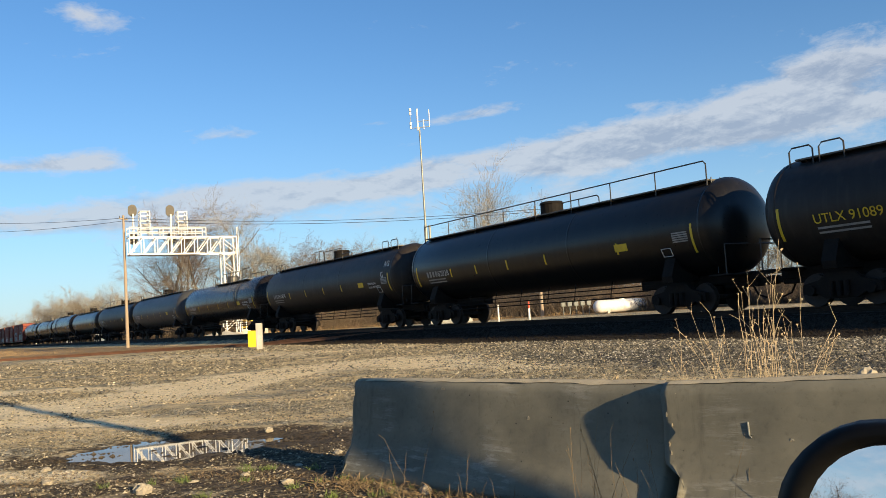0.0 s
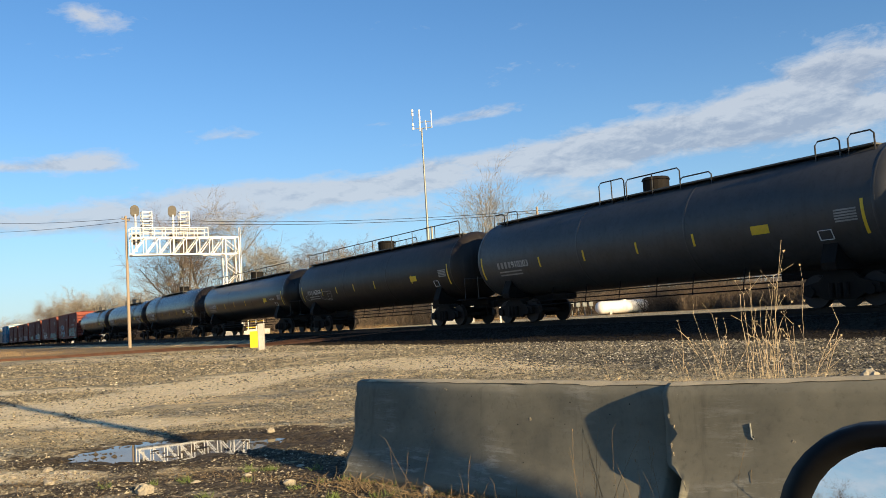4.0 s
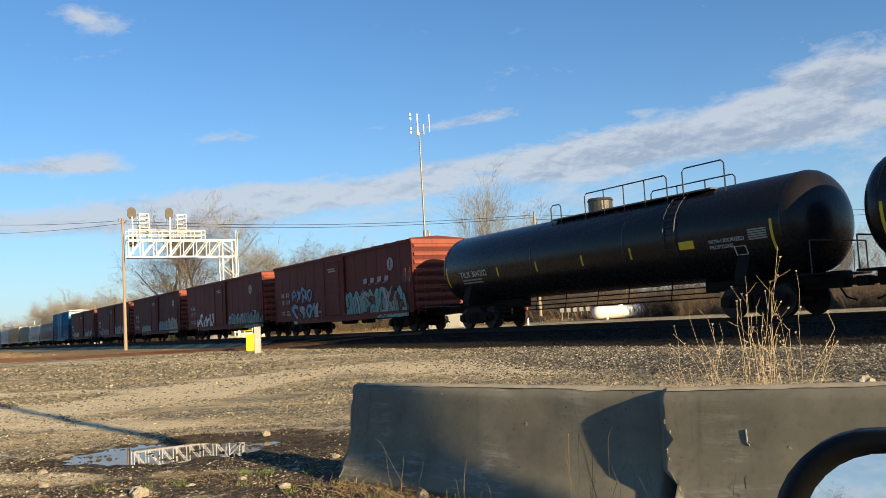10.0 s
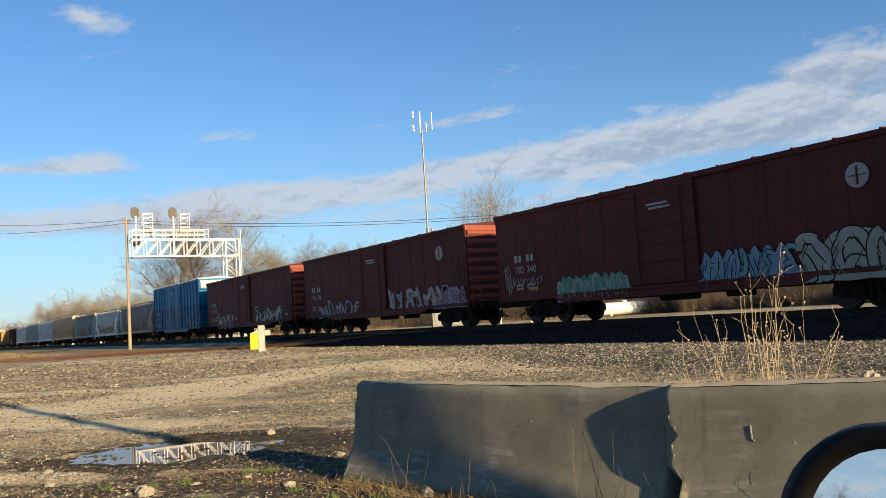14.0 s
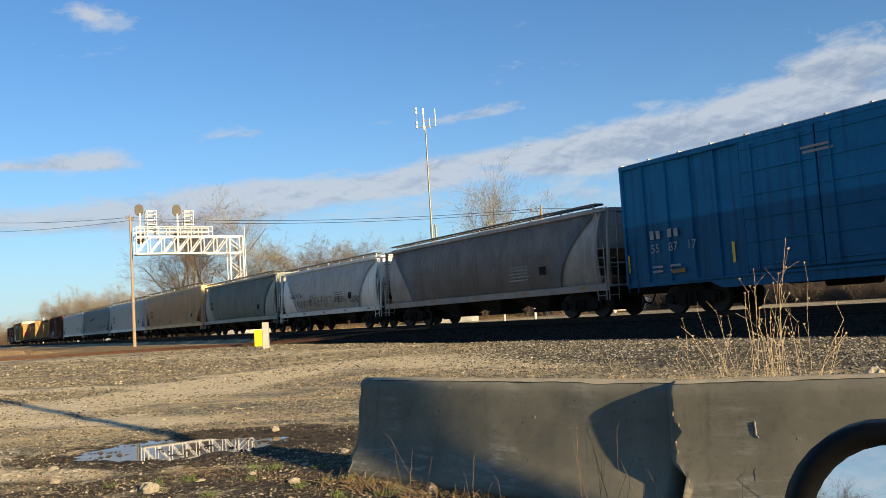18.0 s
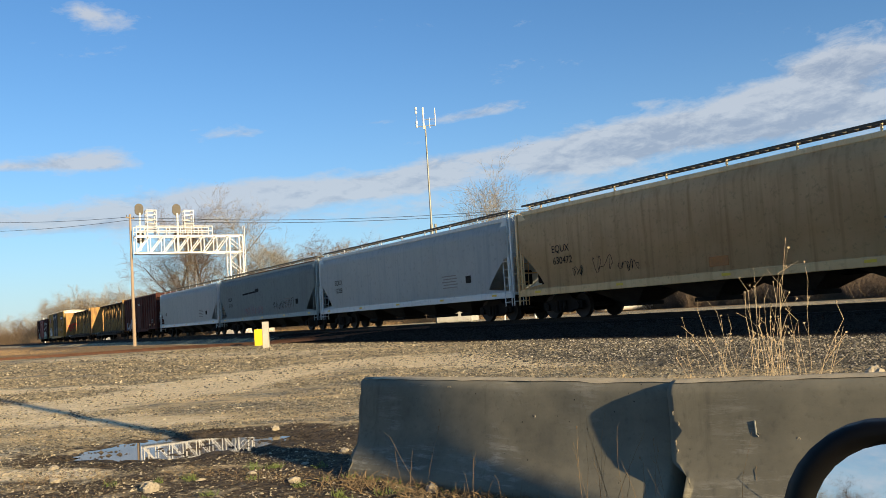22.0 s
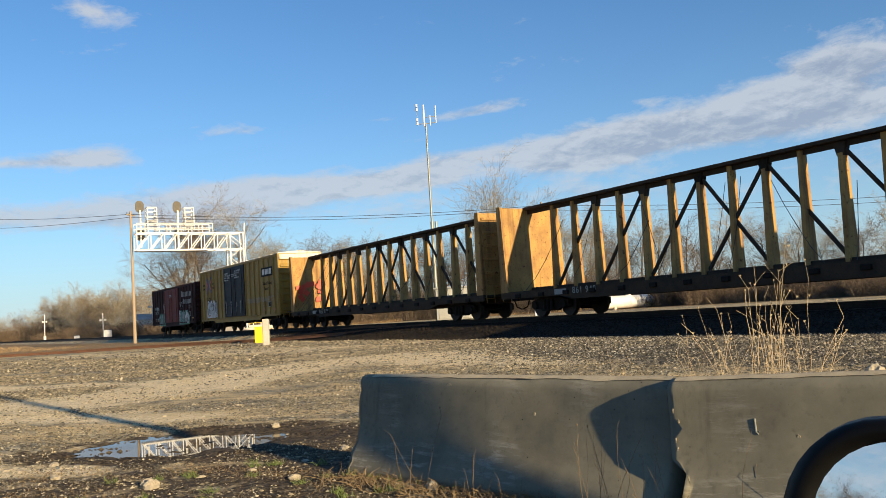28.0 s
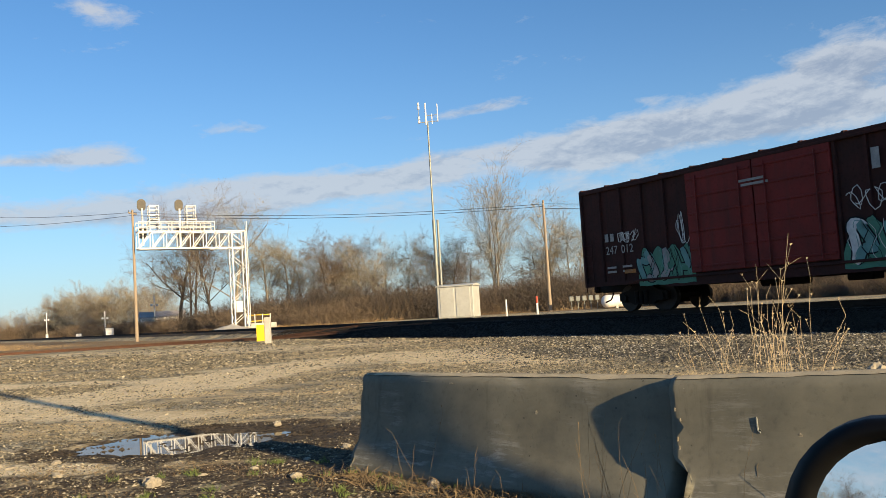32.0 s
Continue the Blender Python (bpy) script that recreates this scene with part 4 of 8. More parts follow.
# ---- radio mast, equipment hut, tank, markers ----
def radio_mast():
    ob = thing("radio_mast", pose(-1.3, 66.6, 0.75), "tall slim grey radio mast with white whip aerials", "radio mast")
    bm = B()
    rod(bm, (0, 0, -0.05), (0, 0, 7.6), 0.14, 10, 0.13)
    part("lower_pole", bm, galvanised, ob)
    bm = B()
    rod(bm, (0.30, 0.0, -0.05), (0.30, 0.0, 7.6), 0.09, 8)
    part("side_pole", bm, galvanised, ob)
    bm = B()
    rod(bm, (0, 0, 7.6), (0, 0, 15.3), 0.085, 10, 0.06)
    part("upper_pole", bm, galvanised, ob)
    bm = B()
    bar(bm, (-0.68, 0, 15.25), (0.80, 0, 15.3), 0.05, 0.05)
    bar(bm, (-0.12, 0, 15.75), (0.80, 0, 15.8), 0.04, 0.04)
    bar(bm, (0.35, 0, 15.25), (0.35, 0, 15.8), 0.05, 0.05)
    part("boom", bm, galvanised, ob)
    for x, lo, hi in ((-0.12, 15.05, 16.75), (0.80, 15.25, 16.65), (0.35, 15.1, 15.9)):
        bm = B()
        rod(bm, (x, 0, lo), (x, 0, hi), 0.065 if x < 0 else 0.035, 8)
        part("aerial", bm, white_paint, ob)
    for z in (15.3, 15.6, 16.4, 16.7):
        bm = B()
        rod(bm, (-0.66, 0, z - 0.11), (-0.66, 0, z + 0.11), 0.09, 10)
        part("panel_aerial", bm, white_paint, ob)
    bm = B()
    rod(bm, (-0.66, 0, 15.2), (-0.66, 0, 16.8), 0.018, 6)
    part("aerial_rod", bm, galvanised, ob)


radio_mast()


def equipment_hut():
    ob = thing("equipment_hut", pose(0.25, 65.9, 0.72, 0, 0, -17), "cream steel signal equipment hut with a shallow roof", "equipment hut")
    bm = B()
    box(bm, (0, 0, 1.22), (2.75, 1.9, 2.34), 0.02)
    part("wall", bm, hut_paint, ob)
    bm = B()
    prism(bm, [(-1.05, 2.39), (1.05, 2.39), (1.05, 2.46), (0, 2.58), (-1.05, 2.46)], 0, -1.48, 1.48)
    part("roof", bm, hut_paint, ob)
    for x in (-0.62, 0.62):
        bm = B()
        box(bm, (x, -0.97, 1.2), (1.1, 0.03, 2.1), 0.01)
        part("door", bm, hut_paint, ob)
    for x in (-1.2, 1.2):
        bm = B()
        box(bm, (x, 0, 0.02), (0.15, 1.7, 0.1))
        part("skid", bm, galvanised, ob)
    bm = B()
    tube(bm, [(-1.7, 0.2, 0), (-1.7, 0.2, 2.9), (-1.5, 0.2, 3.05)], 0.05, 6)
    part("conduit", bm, galvanised, ob)


equipment_hut()


def propane_tank():
    ob = thing("propane_tank", pose(14.15, 71.6, 0.62, 0, 0, 28), "long white propane tank on short saddles", "propane tank")
    bm = B()
    prof = [(-2.35 - 0.0, 0.0)]
    prof = [(-2.2 - 0.45 * math.cos(a), 0.52 * math.sin(a)) for a in [math.pi / 2 * i / 6 for i in range(7)]]
    prof += [(-x, r) for x, r in prof[::-1]]
    lathe_x(bm, prof, 28)
    part("tank", bm, white_paint, ob, smooth=True, at=pose(0, 0, 0.66))
    for x in (-1.5, 1.5):
        bm = B()
        box(bm, (x, 0, 0.12), (0.25, 0.8, 0.3), 0.02)
        part("saddle", bm, concrete_pale, ob)
    bm = B()
    rod(bm, (0.2, 0, 1.1), (0.2, 0, 1.32), 0.22, 12)
    part("valve_dome", bm, white_paint, ob)
    for i in range(5):
        o = thing("gas_meter", pose(9.6 + i * 0.55, 72.5 + 0.1 * i, 0.72), "small grey gas meter on a pipe stand", "gas meter", "gas meters")
        bm = B()
        rod(bm, (0, 0, 0), (0, 0, 0.75), 0.04, 6)
        part("pipe", bm, galvanised, o)
        bm = B()
        box(bm, (0, 0, 0.95), (0.36, 0.25, 0.42), 0.03)
        part("case", bm, galvanised, o)


propane_tank()


def marker_post(x, y, h, mat_top, label, r=0.06):
    ob = thing("marker_post", pose(x, y, 0.70), label, "marker post", "marker posts")
    bm = B()
    rod(bm, (0, 0, -0.05), (0, 0, h * 0.62), r, 8)
    part("post", bm, white_paint, ob)
    bm = B()
    rod(bm, (0, 0, h * 0.62), (0, 0, h), r * 1.06, 8, r * 0.8)
    part("cap", bm, mat_top, ob)


marker_post(5.55, 59.75, 1.25, red_paint, "white pipeline marker post with a red top", 0.075)
marker_post(3.45, 59.9, 1.15, white_paint, "plain white pipeline marker post")


def bollards():
    x, y = -11.29, 49.98
    z = ground_at(x, y)
    ob = thing("utility_marker_box", pose(x, y, z - 0.02, 0, 0, 8), "bright yellow plastic cable marker box", "marker box")
    bm = B()
    prism(bm, [(-0.22, 0), (0.22, 0), (0.22, 0.93), (0.20, 0.95), (-0.20, 0.95), (-0.22, 0.93)], 1, -0.14, 0.14)
    part("cover", bm, yellow_paint, ob)
    x, y = -9.73, 44.74
    ob = thing("timber_post", pose(x, y, ground_at(x, y) - 0.05), "squared pale timber post beside the yellow box", "post")
    bm = B()
    box(bm, (0, 0, 0.70), (0.30, 0.30, 1.42), 0.02)
    part("post", bm, concrete_pale, ob)


bollards()


# ---- railway wagons: local x forward along travel, y away from the yard, z up from the rail ----
def truck(parent, x):
    """A two-axle bogie: side frames, bolster, four wheels."""
    def frame_mesh(bm):
        out = [(-1.15, 0.36), (-1.15, 0.62), (-0.62, 0.74), (-0.42, 0.92), (0.42, 0.92), (0.62, 0.74), (1.15, 0.62), (1.15, 0.36), (0.72, 0.36), (0.45, 0.22), (-0.45, 0.22), (-0.72, 0.36)]
        prism(bm, out, 1, -0.08, 0.08)
        for k in (-0.89, 0.89):
            rod(bm, (k, -0.16, 0.46), (k, 0.1, 0.46), 0.15, 12)
        for k in (-0.22, 0.0, 0.22):
            rod(bm, (k, -0.14, 0.28), (k, -0.14, 0.68), 0.075, 8)

    def wheel_mesh(bm):
        r = bmesh.ops.create_cone(bm, cap_ends=True, segments=24, radius1=0.457, radius2=0.45, depth=0.13)
        bmesh.ops.transform(bm, matrix=pose(0, 0, 0, 90), verts=r["verts"])
        r = bmesh.ops.create_cone(bm, cap_ends=True, segments=24, radius1=0.485, radius2=0.485, depth=0.03)
        bmesh.ops.transform(bm, matrix=pose(0, 0.07, 0, 90), verts=r["verts"])
        r = bmesh.ops.create_cone(bm, cap_ends=True, segments=16, radius1=0.13, radius2=0.13, depth=0.22)
        bmesh.ops.transform(bm, matrix=pose(0, 0, 0, 90), verts=r["verts"])

    bol = part("bogie", shared("bogie_bolster", lambda bm: (box(bm, (0, 0, 0.66), (0.4, 2.0, 0.34), 0.03), rod(bm, (0, 0, 0.8), (0, 0, 1.0), 0.3, 12)), truck_iron), truck_iron, parent, at=pose(x, 0, 0))
    fm = shared("bogie_side_frame", frame_mesh, truck_iron)
    wm = shared("bogie_wheel", wheel_mesh, wheel_steel)
    am = shared("bogie_axle", lambda bm: rod(bm, (0, -0.7, 0), (0, 0.7, 0), 0.085, 10), truck_iron)
    part("side_frame", fm, truck_iron, bol, at=pose(0, -1.0, 0))
    part("side_frame", fm, truck_iron, bol, at=pose(0, 1.0, 0, 0, 0, 180))
    for k in (-0.89, 0.89):
        part("axle", am, truck_iron, bol, at=pose(k, 0, 0.457))
        part("wheel", wm, wheel_steel, bol, at=pose(k, -0.78, 0.457))
        part("wheel", wm, wheel_steel, bol, at=pose(k, 0.78, 0.457, 0, 0, 180))


def couplers(parent, half):
    """Draft sills, couplers and brake hoses that reach half a metre past each end."""
    def mesh(bm):
        box(bm, (-0.5, 0, 0.87), (1.3, 0.36, 0.32), 0.02)
        box(bm, (0.28, 0, 0.87), (0.4, 0.16, 0.2), 0.02)
        box(bm, (0.52, 0.03, 0.87), (0.24, 0.3, 0.28), 0.05)
        tube(bm, [(0.1, -0.35, 0.75), (0.3, -0.38, 0.45), (0.55, -0.3, 0.35)], 0.03, 6)
    cm = shared("coupler", mesh, iron_black)
    part("coupler", cm, iron_black, parent, at=pose(half, 0, 0))
    part("coupler", cm, iron_black, parent, at=pose(-half, 0, 0, 0, 0, 180))


def ladder(parent, a, b, width_vec, rungs, mat, r=0.018):
    a, b, wv = Vector(a), Vector(b), Vector(width_vec)
    bm = B()
    rod(bm, a, b, r, 6)
    rod(bm, a + wv, b + wv, r, 6)
    for i in range(rungs):
        p = a.lerp(b, (i + 0.5) / rungs)
        rod(bm, p, p + wv, r * 0.8, 5)
    return part("ladder", bm, mat, parent)


def side_plate(name, parent, mat, x, z, w, h, y, label="", lift=0.004):
    """A thin painted or taped patch on the near side."""
    bm = B()
    box(bm, (0, 0, 0), (w, 0.006, h))
    return part(name, bm, mat, parent, label, at=pose(x, y - lift, z))


def tank_plate(name, parent, mat, x, angle, w, h, R, zc, lift=0.006):
    """A patch bent to the tank's flank; angle: degrees below the waist, on the near side."""
    bm = B()
    n = max(1, int(h / 0.12))
    rows = []
    for i in range(n + 1):
        a = radians(angle) + (i / n - 0.5) * h / R
        rows.append([bm.verts.new((x + k * w / 2, -(R + lift) * math.cos(a), zc - (R + lift) * math.sin(a))) for k in (-1, 1)])
    for a, b in zip(rows[:-1], rows[1:]):
        bm.faces.new((a[0], a[1], b[1], b[0]))
    return part(name, bm, mat, parent)


def tank_words(parent, text, size, mat, x, angle, R, zc):
    a = radians(angle)
    m = pose(x, -(R + 0.012) * math.cos(a), zc - (R + 0.012) * math.sin(a), 90 + angle, 0, 0)
    return words("lettering", text, size, mat, parent, m)


def placed(s):
    """Where a wagon whose middle is s metres ahead of the train's mark stands at the start."""
    p = along(s + travelled(0), TRACK_W, RAIL_Z)
    return Matrix.Translation(p) @ pose(0, 0, 0, 0, 0, TRACK_TURN)


WAGONS = []


def wagon(name, s, label, category, group):
    ob = thing(name, placed(s), label, category, group)
    WAGONS.append((ob, s))
    return ob


def tank_wagon(left, mat, label, number, style, bars, R=1.55, zc=2.70, note=None, mark=""):
    """style: 'full' walkway along the whole top, 'mid' railing about the hatch, 'low' grab hoops at the ends."""
    rim = 8.95
    ob = wagon("tank_wagon", left + rim, label, "tank wagon", "tank wagons of the train")
    bm = B()
    head = [(-rim - 0.80 * math.cos(a), R * math.sin(a)) for a in [math.pi / 2 * i / 8 for i in range(9)]]
    lathe_x(bm, head + [(-rim + 2 * rim * k / 6, R) for k in range(1, 6)] + [(-x, r) for x, r in head[::-1]], 56)
    part("tank", bm, mat, ob, smooth=True, at=pose(0, 0, zc))
    for x in (-rim + 0.03, rim - 0.03, -2.6, 2.6):
        bm = B()
        lathe_x(bm, [(x - 0.05, R), (x - 0.04, R + 0.006), (x + 0.04, R + 0.006), (x + 0.05, R)], 56)
        part("weld_seam", bm, mat, ob, smooth=True, at=pose(0, 0, zc))
    top = zc + R
    # underframe stubs and cradles
    for k in (-1, 1):
        bm = B()
        box(bm, (k * 7.4, 0, 1.02), (4.9, 0.5, 0.34), 0.03)
        part("stub_sill", bm, iron_black, ob)
        bm = B()
        prism(bm, [(-1.45, 1.02), (1.45, 1.02), (1.5, 1.22), (1.25, 1.85), (-1.25, 1.85), (-1.5, 1.22)], 0, k * 7.4 - 0.22, k * 7.4 + 0.22)
        part("cradle", bm, iron_black, ob)
        bm = B()
        box(bm, (k * 9.35, 0, 1.12), (0.75, 2.7, 0.06), 0.01)
        part("end_platform", bm, iron_black, ob)
        bm = B()
        tube(bm, [(k * 9.65, -1.3, 1.15), (k * 9.65, -1.3, 2.05), (k * 9.65, 1.3, 2.05), (k * 9.65, 1.3, 1.15)], 0.025, 6)
        part("end_handrail", bm, rail_paint, ob)
        truck(ob, k * 7.4)
    couplers(ob, 9.70)
    bm = B()
    for z, y in ((0.82, -1.05), (1.0, -0.85), (0.66, -1.05)):
        tube(bm, [(-6.2, y, z), (6.2, y, z)], 0.022, 5)
    for x in (-5, -3, -1.2, 0.6, 2.2, 4.2):
        rod(bm, (x, -1.05, 0.62), (x, -0.9, 1.3), 0.02, 5)
    part("brake_piping", bm, iron_black, ob)
    # hatch dome
    bm = B()
    rod(bm, (0, 0, top - 0.08), (0, 0, top + 0.40), 0.46, 20)
    dome = part("hatch_dome", bm, hatch_steel if style == "mid" else iron_black, ob)
    bm = B()
    rod(bm, (0, 0, top + 0.40), (0, 0, top + 0.50), 0.50, 20, 0.44)
    part("lid", bm, hatch_steel if style == "mid" else iron_black, dome)
    y0 = 0.62
    zt = zc + math.sqrt(R * R - y0 * y0)

    def walkway(x0, x1):
        bm = B()
        for y in (-1, 1):
            box(bm, ((x0 + x1) / 2, y * 0.62, zt + 0.05), (x1 - x0, 0.42, 0.05), 0.006)
        part("walkway", bm, grate_steel, ob)

    def rail_run(x0, x1, posts, h=0.80, y=-0.85, low=False):
        bm = B()
        base = zc + math.sqrt(R * R - y * y) - 0.02
        tube(bm, [(x0, y, base), (x0, y, base + h - 0.1), (x0 + 0.1, y, base + h), (x1 - 0.1, y, base + h), (x1, y, base + h - 0.1), (x1, y, base)], 0.024, 6)
        if low:
            tube(bm, [(x0, y, base + h * 0.5), (x1, y, base + h * 0.5)], 0.02, 6)
        part("handrail", bm, rail_paint, ob)
        for i in range(1, posts + 1):
            x = x0 + (x1 - x0) * i / (posts + 1)
            bm = B()
            rod(bm, (x, y, base), (x, y, base + h), 0.022, 6)
            part("rail_post", bm, rail_paint, ob)

    if style == "full":
        walkway(-8.8, 8.8)
        rail_run(-8.8, 8.8, 7)
        rail_run(-1.7, 1.9, 2, 0.80, 0.85)
        ladder(ob, (8.95, -0.85, 1.2), (8.85, -0.7, top), (0, 0.42, 0), 9, rail_paint)
    elif style == "mid":
        walkway(-1.9, 6.0)
        rail_run(-1.9, -1.3, 0, 0.75)
        rail_run(0.1, 4.2, 3, 0.92)
        rail_run(4.9, 6.6, 0, 1.0)
        rail_run(1.8, 5.6, 2, 0.8, 0.85)
        bm = B()
        for x in (4.5, 5.0):
            tube(bm, [(x, -(R + 0.06) * math.cos(a), zc + (R + 0.06) * math.sin(a)) for a in [radians(v) for v in range(-20, 80, 12)]], 0.02, 5)
        for v in range(-15, 75, 9):
            a = radians(v)
            rod(bm, (4.5, -(R + 0.06) * math.cos(a), zc + (R + 0.06) * math.sin(a)), (5.0, -(R + 0.06) * math.cos(a), zc + (R + 0.06) * math.sin(a)), 0.014, 5)
        part("ladder", bm, rail_paint, ob)
    elif style == "mid_back":
        walkway(-5.0, 3.0)
        rail_run(-5.0, -3.9, 0, 0.75)
        rail_run(-4.2, -0.5, 3, 0.95)
        rail_run(-3.2, 0.6, 3, 0.45, 0.85)
        rail_run(0.2, 2.9, 1, 0.95)
        bm = B()
        for x in (-4.9, -4.45):
            tube(bm, [(x, -(R + 0.06) * math.cos(a), zc + (R + 0.06) * math.sin(a)) for a in [radians(v) for v in range(-50, 80, 12)]], 0.02, 5)
        part("ladder", bm, rail_paint, ob)
    else:
        walkway(-8.6, 8.6)
        for x0 in (-8.75, -7.8, 6.9, 7.9):
            rail_run(x0, x0 + 0.75, 0, 0.55)
        rail_run(-2.0, -0.7, 1, 0.85)
        rail_run(-0.6, 1.9, 1, 0.75)
        rail_run(1.9, 3.2, 0, 0.4)
        ladder(ob, (9.05, -0.75, 1.2), (8.85, -0.6, top - 0.05), (0, 0.42, 0), 9, rail_paint)
    # reflective tape, lettering, data panels
    for k, x in enumerate(bars):
        tank_plate("reflective_tape", ob, mark_yellow, x, 14, 0.09, 0.40 if 0 < k < len(bars) - 1 else 0.95, R, zc)
    ink = mark_yellow if style == "low" and mat == tank_dull and not note else mark_white
    if mark:
        tank_words(ob, mark + " " + number, 0.38, ink, -7.72, 17, R, zc)
    else:
        tank_words(ob, number, 0.38, ink, -6.72, 17, R, zc)
        for k in range(4):
            tank_plate("name_block", ob, mark_grey, -7.62 + 0.25 * k, 12.3, 0.15, 0.26, R, zc)
    for k in range(2):
        tank_plate("small_print", ob, mark_grey, -6.9, 22 + 5 * k, 1.5, 0.06, R, zc)
    for k in range(5):
        tank_plate("data_line", ob, mark_grey, 8.1, 5 + 2.6 * k, 0.65, 0.045, R, zc)
    tank_plate("warning_panel", ob, mark_yellow, 5.4, 13, 0.62, 0.26, R, zc)
    if note:
        for k, line in enumerate(note):
            tank_words(ob, line, 0.17, mark_white, 6.3, 15 + 7 * k, R, zc)
    bm = B()
    for a, b in (((-0.2, -0.14), (0.2, -0.14)), ((0.2, -0.14), (0.2, 0.14)), ((0.2, 0.14), (-0.2, 0.14)), ((-0.2, 0.14), (-0.2, -0.14))):
        bar(bm, (a[0], 0, a[1]), (b[0], 0, b[1]), 0.03, 0.012)
    an = radians(27)
    part("stencil_frame", bm, mark_white, ob, at=pose(7.4, -(R + 0.012) * math.cos(an), zc - (R + 0.012) * math.sin(an), 27))
    return ob


def loops(rng):
    """A few bent strokes in a unit square: the swelling forms of spray paint, no letter."""
    out = []
    for _ in range(rng.choice((2, 3, 3))):
        cx, cz = rng.uniform(0.3, 0.7), rng.uniform(0.3, 0.7)
        rx, rz = rng.uniform(0.2, 0.45), rng.uniform(0.22, 0.5)
        a0, sweep_ = rng.uniform(0, 6.28), rng.choice((-1, 1)) * rng.uniform(2.2, 5.4)
        pts = [(cx + rx * math.cos(a0 + sweep_ * i / 7), cz + rz * math.sin(a0 + sweep_ * i / 7) + 0.10 * math.sin(3 * i + a0)) for i in range(8)]
        out += [(*p, *q) for p, q in zip(pts[:-1], pts[1:])]
    return out


def stroke(bm, ax, az, bx, bz, w, y):
    """A flat stroke with blunt rounded ends on the near side."""
    d = Vector((bx - ax, bz - az))
    ln = max(d.length, 1e-4)
    d /= ln
    n = Vector((-d.y, d.x)) * w / 2
    e = d * w * 0.38
    pts = [(ax + n.x, az + n.y), (ax - e.x + n.x * 0.5, az - e.y + n.y * 0.5), (ax - e.x - n.x * 0.5, az - e.y - n.y * 0.5), (ax - n.x, az - n.y), (bx - n.x, bz - n.y), (bx + e.x - n.x * 0.5, bz + e.y - n.y * 0.5), (bx + e.x + n.x * 0.5, bz + e.y + n.y * 0.5), (bx + n.x, bz + n.y)]
    bm.faces.new([bm.verts.new((p, y, q)) for p, q in pts])


def ribbon(bm, pts, w, y):
    """One bent painted stroke of even width on the near side."""
    rows = []
    for i, p in enumerate(pts):
        a, b = pts[max(0, i - 1)], pts[min(len(pts) - 1, i + 1)]
        d = Vector((b[0] - a[0], b[1] - a[1]))
        d = d.normalized() if d.length > 1e-6 else Vector((1, 0))
        q = w * (0.35 if i in (0, len(pts) - 1) else 0.5)
        rows.append([bm.verts.new((p[0] + k * q * d.y, y, p[1] - k * q * d.x)) for k in (-1, 1)])
    for r0, r1 in zip(rows[:-1], rows[1:]):
        bm.faces.new((r0[0], r0[1], r1[1], r1[0]))


GLYPHS = (
    ((0.1, 0.1, 0.4, 0.95), (0.4, 0.95, 0.55, 0.3), (0.55, 0.3, 0.9, 0.9)),
    ((0.15, 0.8, 0.5, 0.1), (0.5, 0.1, 0.9, 0.75), (0.3, 0.5, 0.75, 0.95)),
    ((0.2, 0.05, 0.1, 0.7), (0.1, 0.7, 0.6, 0.95), (0.6, 0.95, 0.85, 0.3), (0.85, 0.3, 0.45, 0.1)),
    ((0.8, 0.9, 0.25, 0.8), (0.25, 0.8, 0.7, 0.45), (0.7, 0.45, 0.2, 0.05)),
    ((0.1, 0.4, 0.5, 0.95), (0.5, 0.95, 0.9, 0.5), (0.35, 0.1, 0.7, 0.6)),
    ((0.15, 0.95, 0.35, 0.05), (0.35, 0.05, 0.8, 0.3), (0.8, 0.3, 0.65, 0.9)),
)


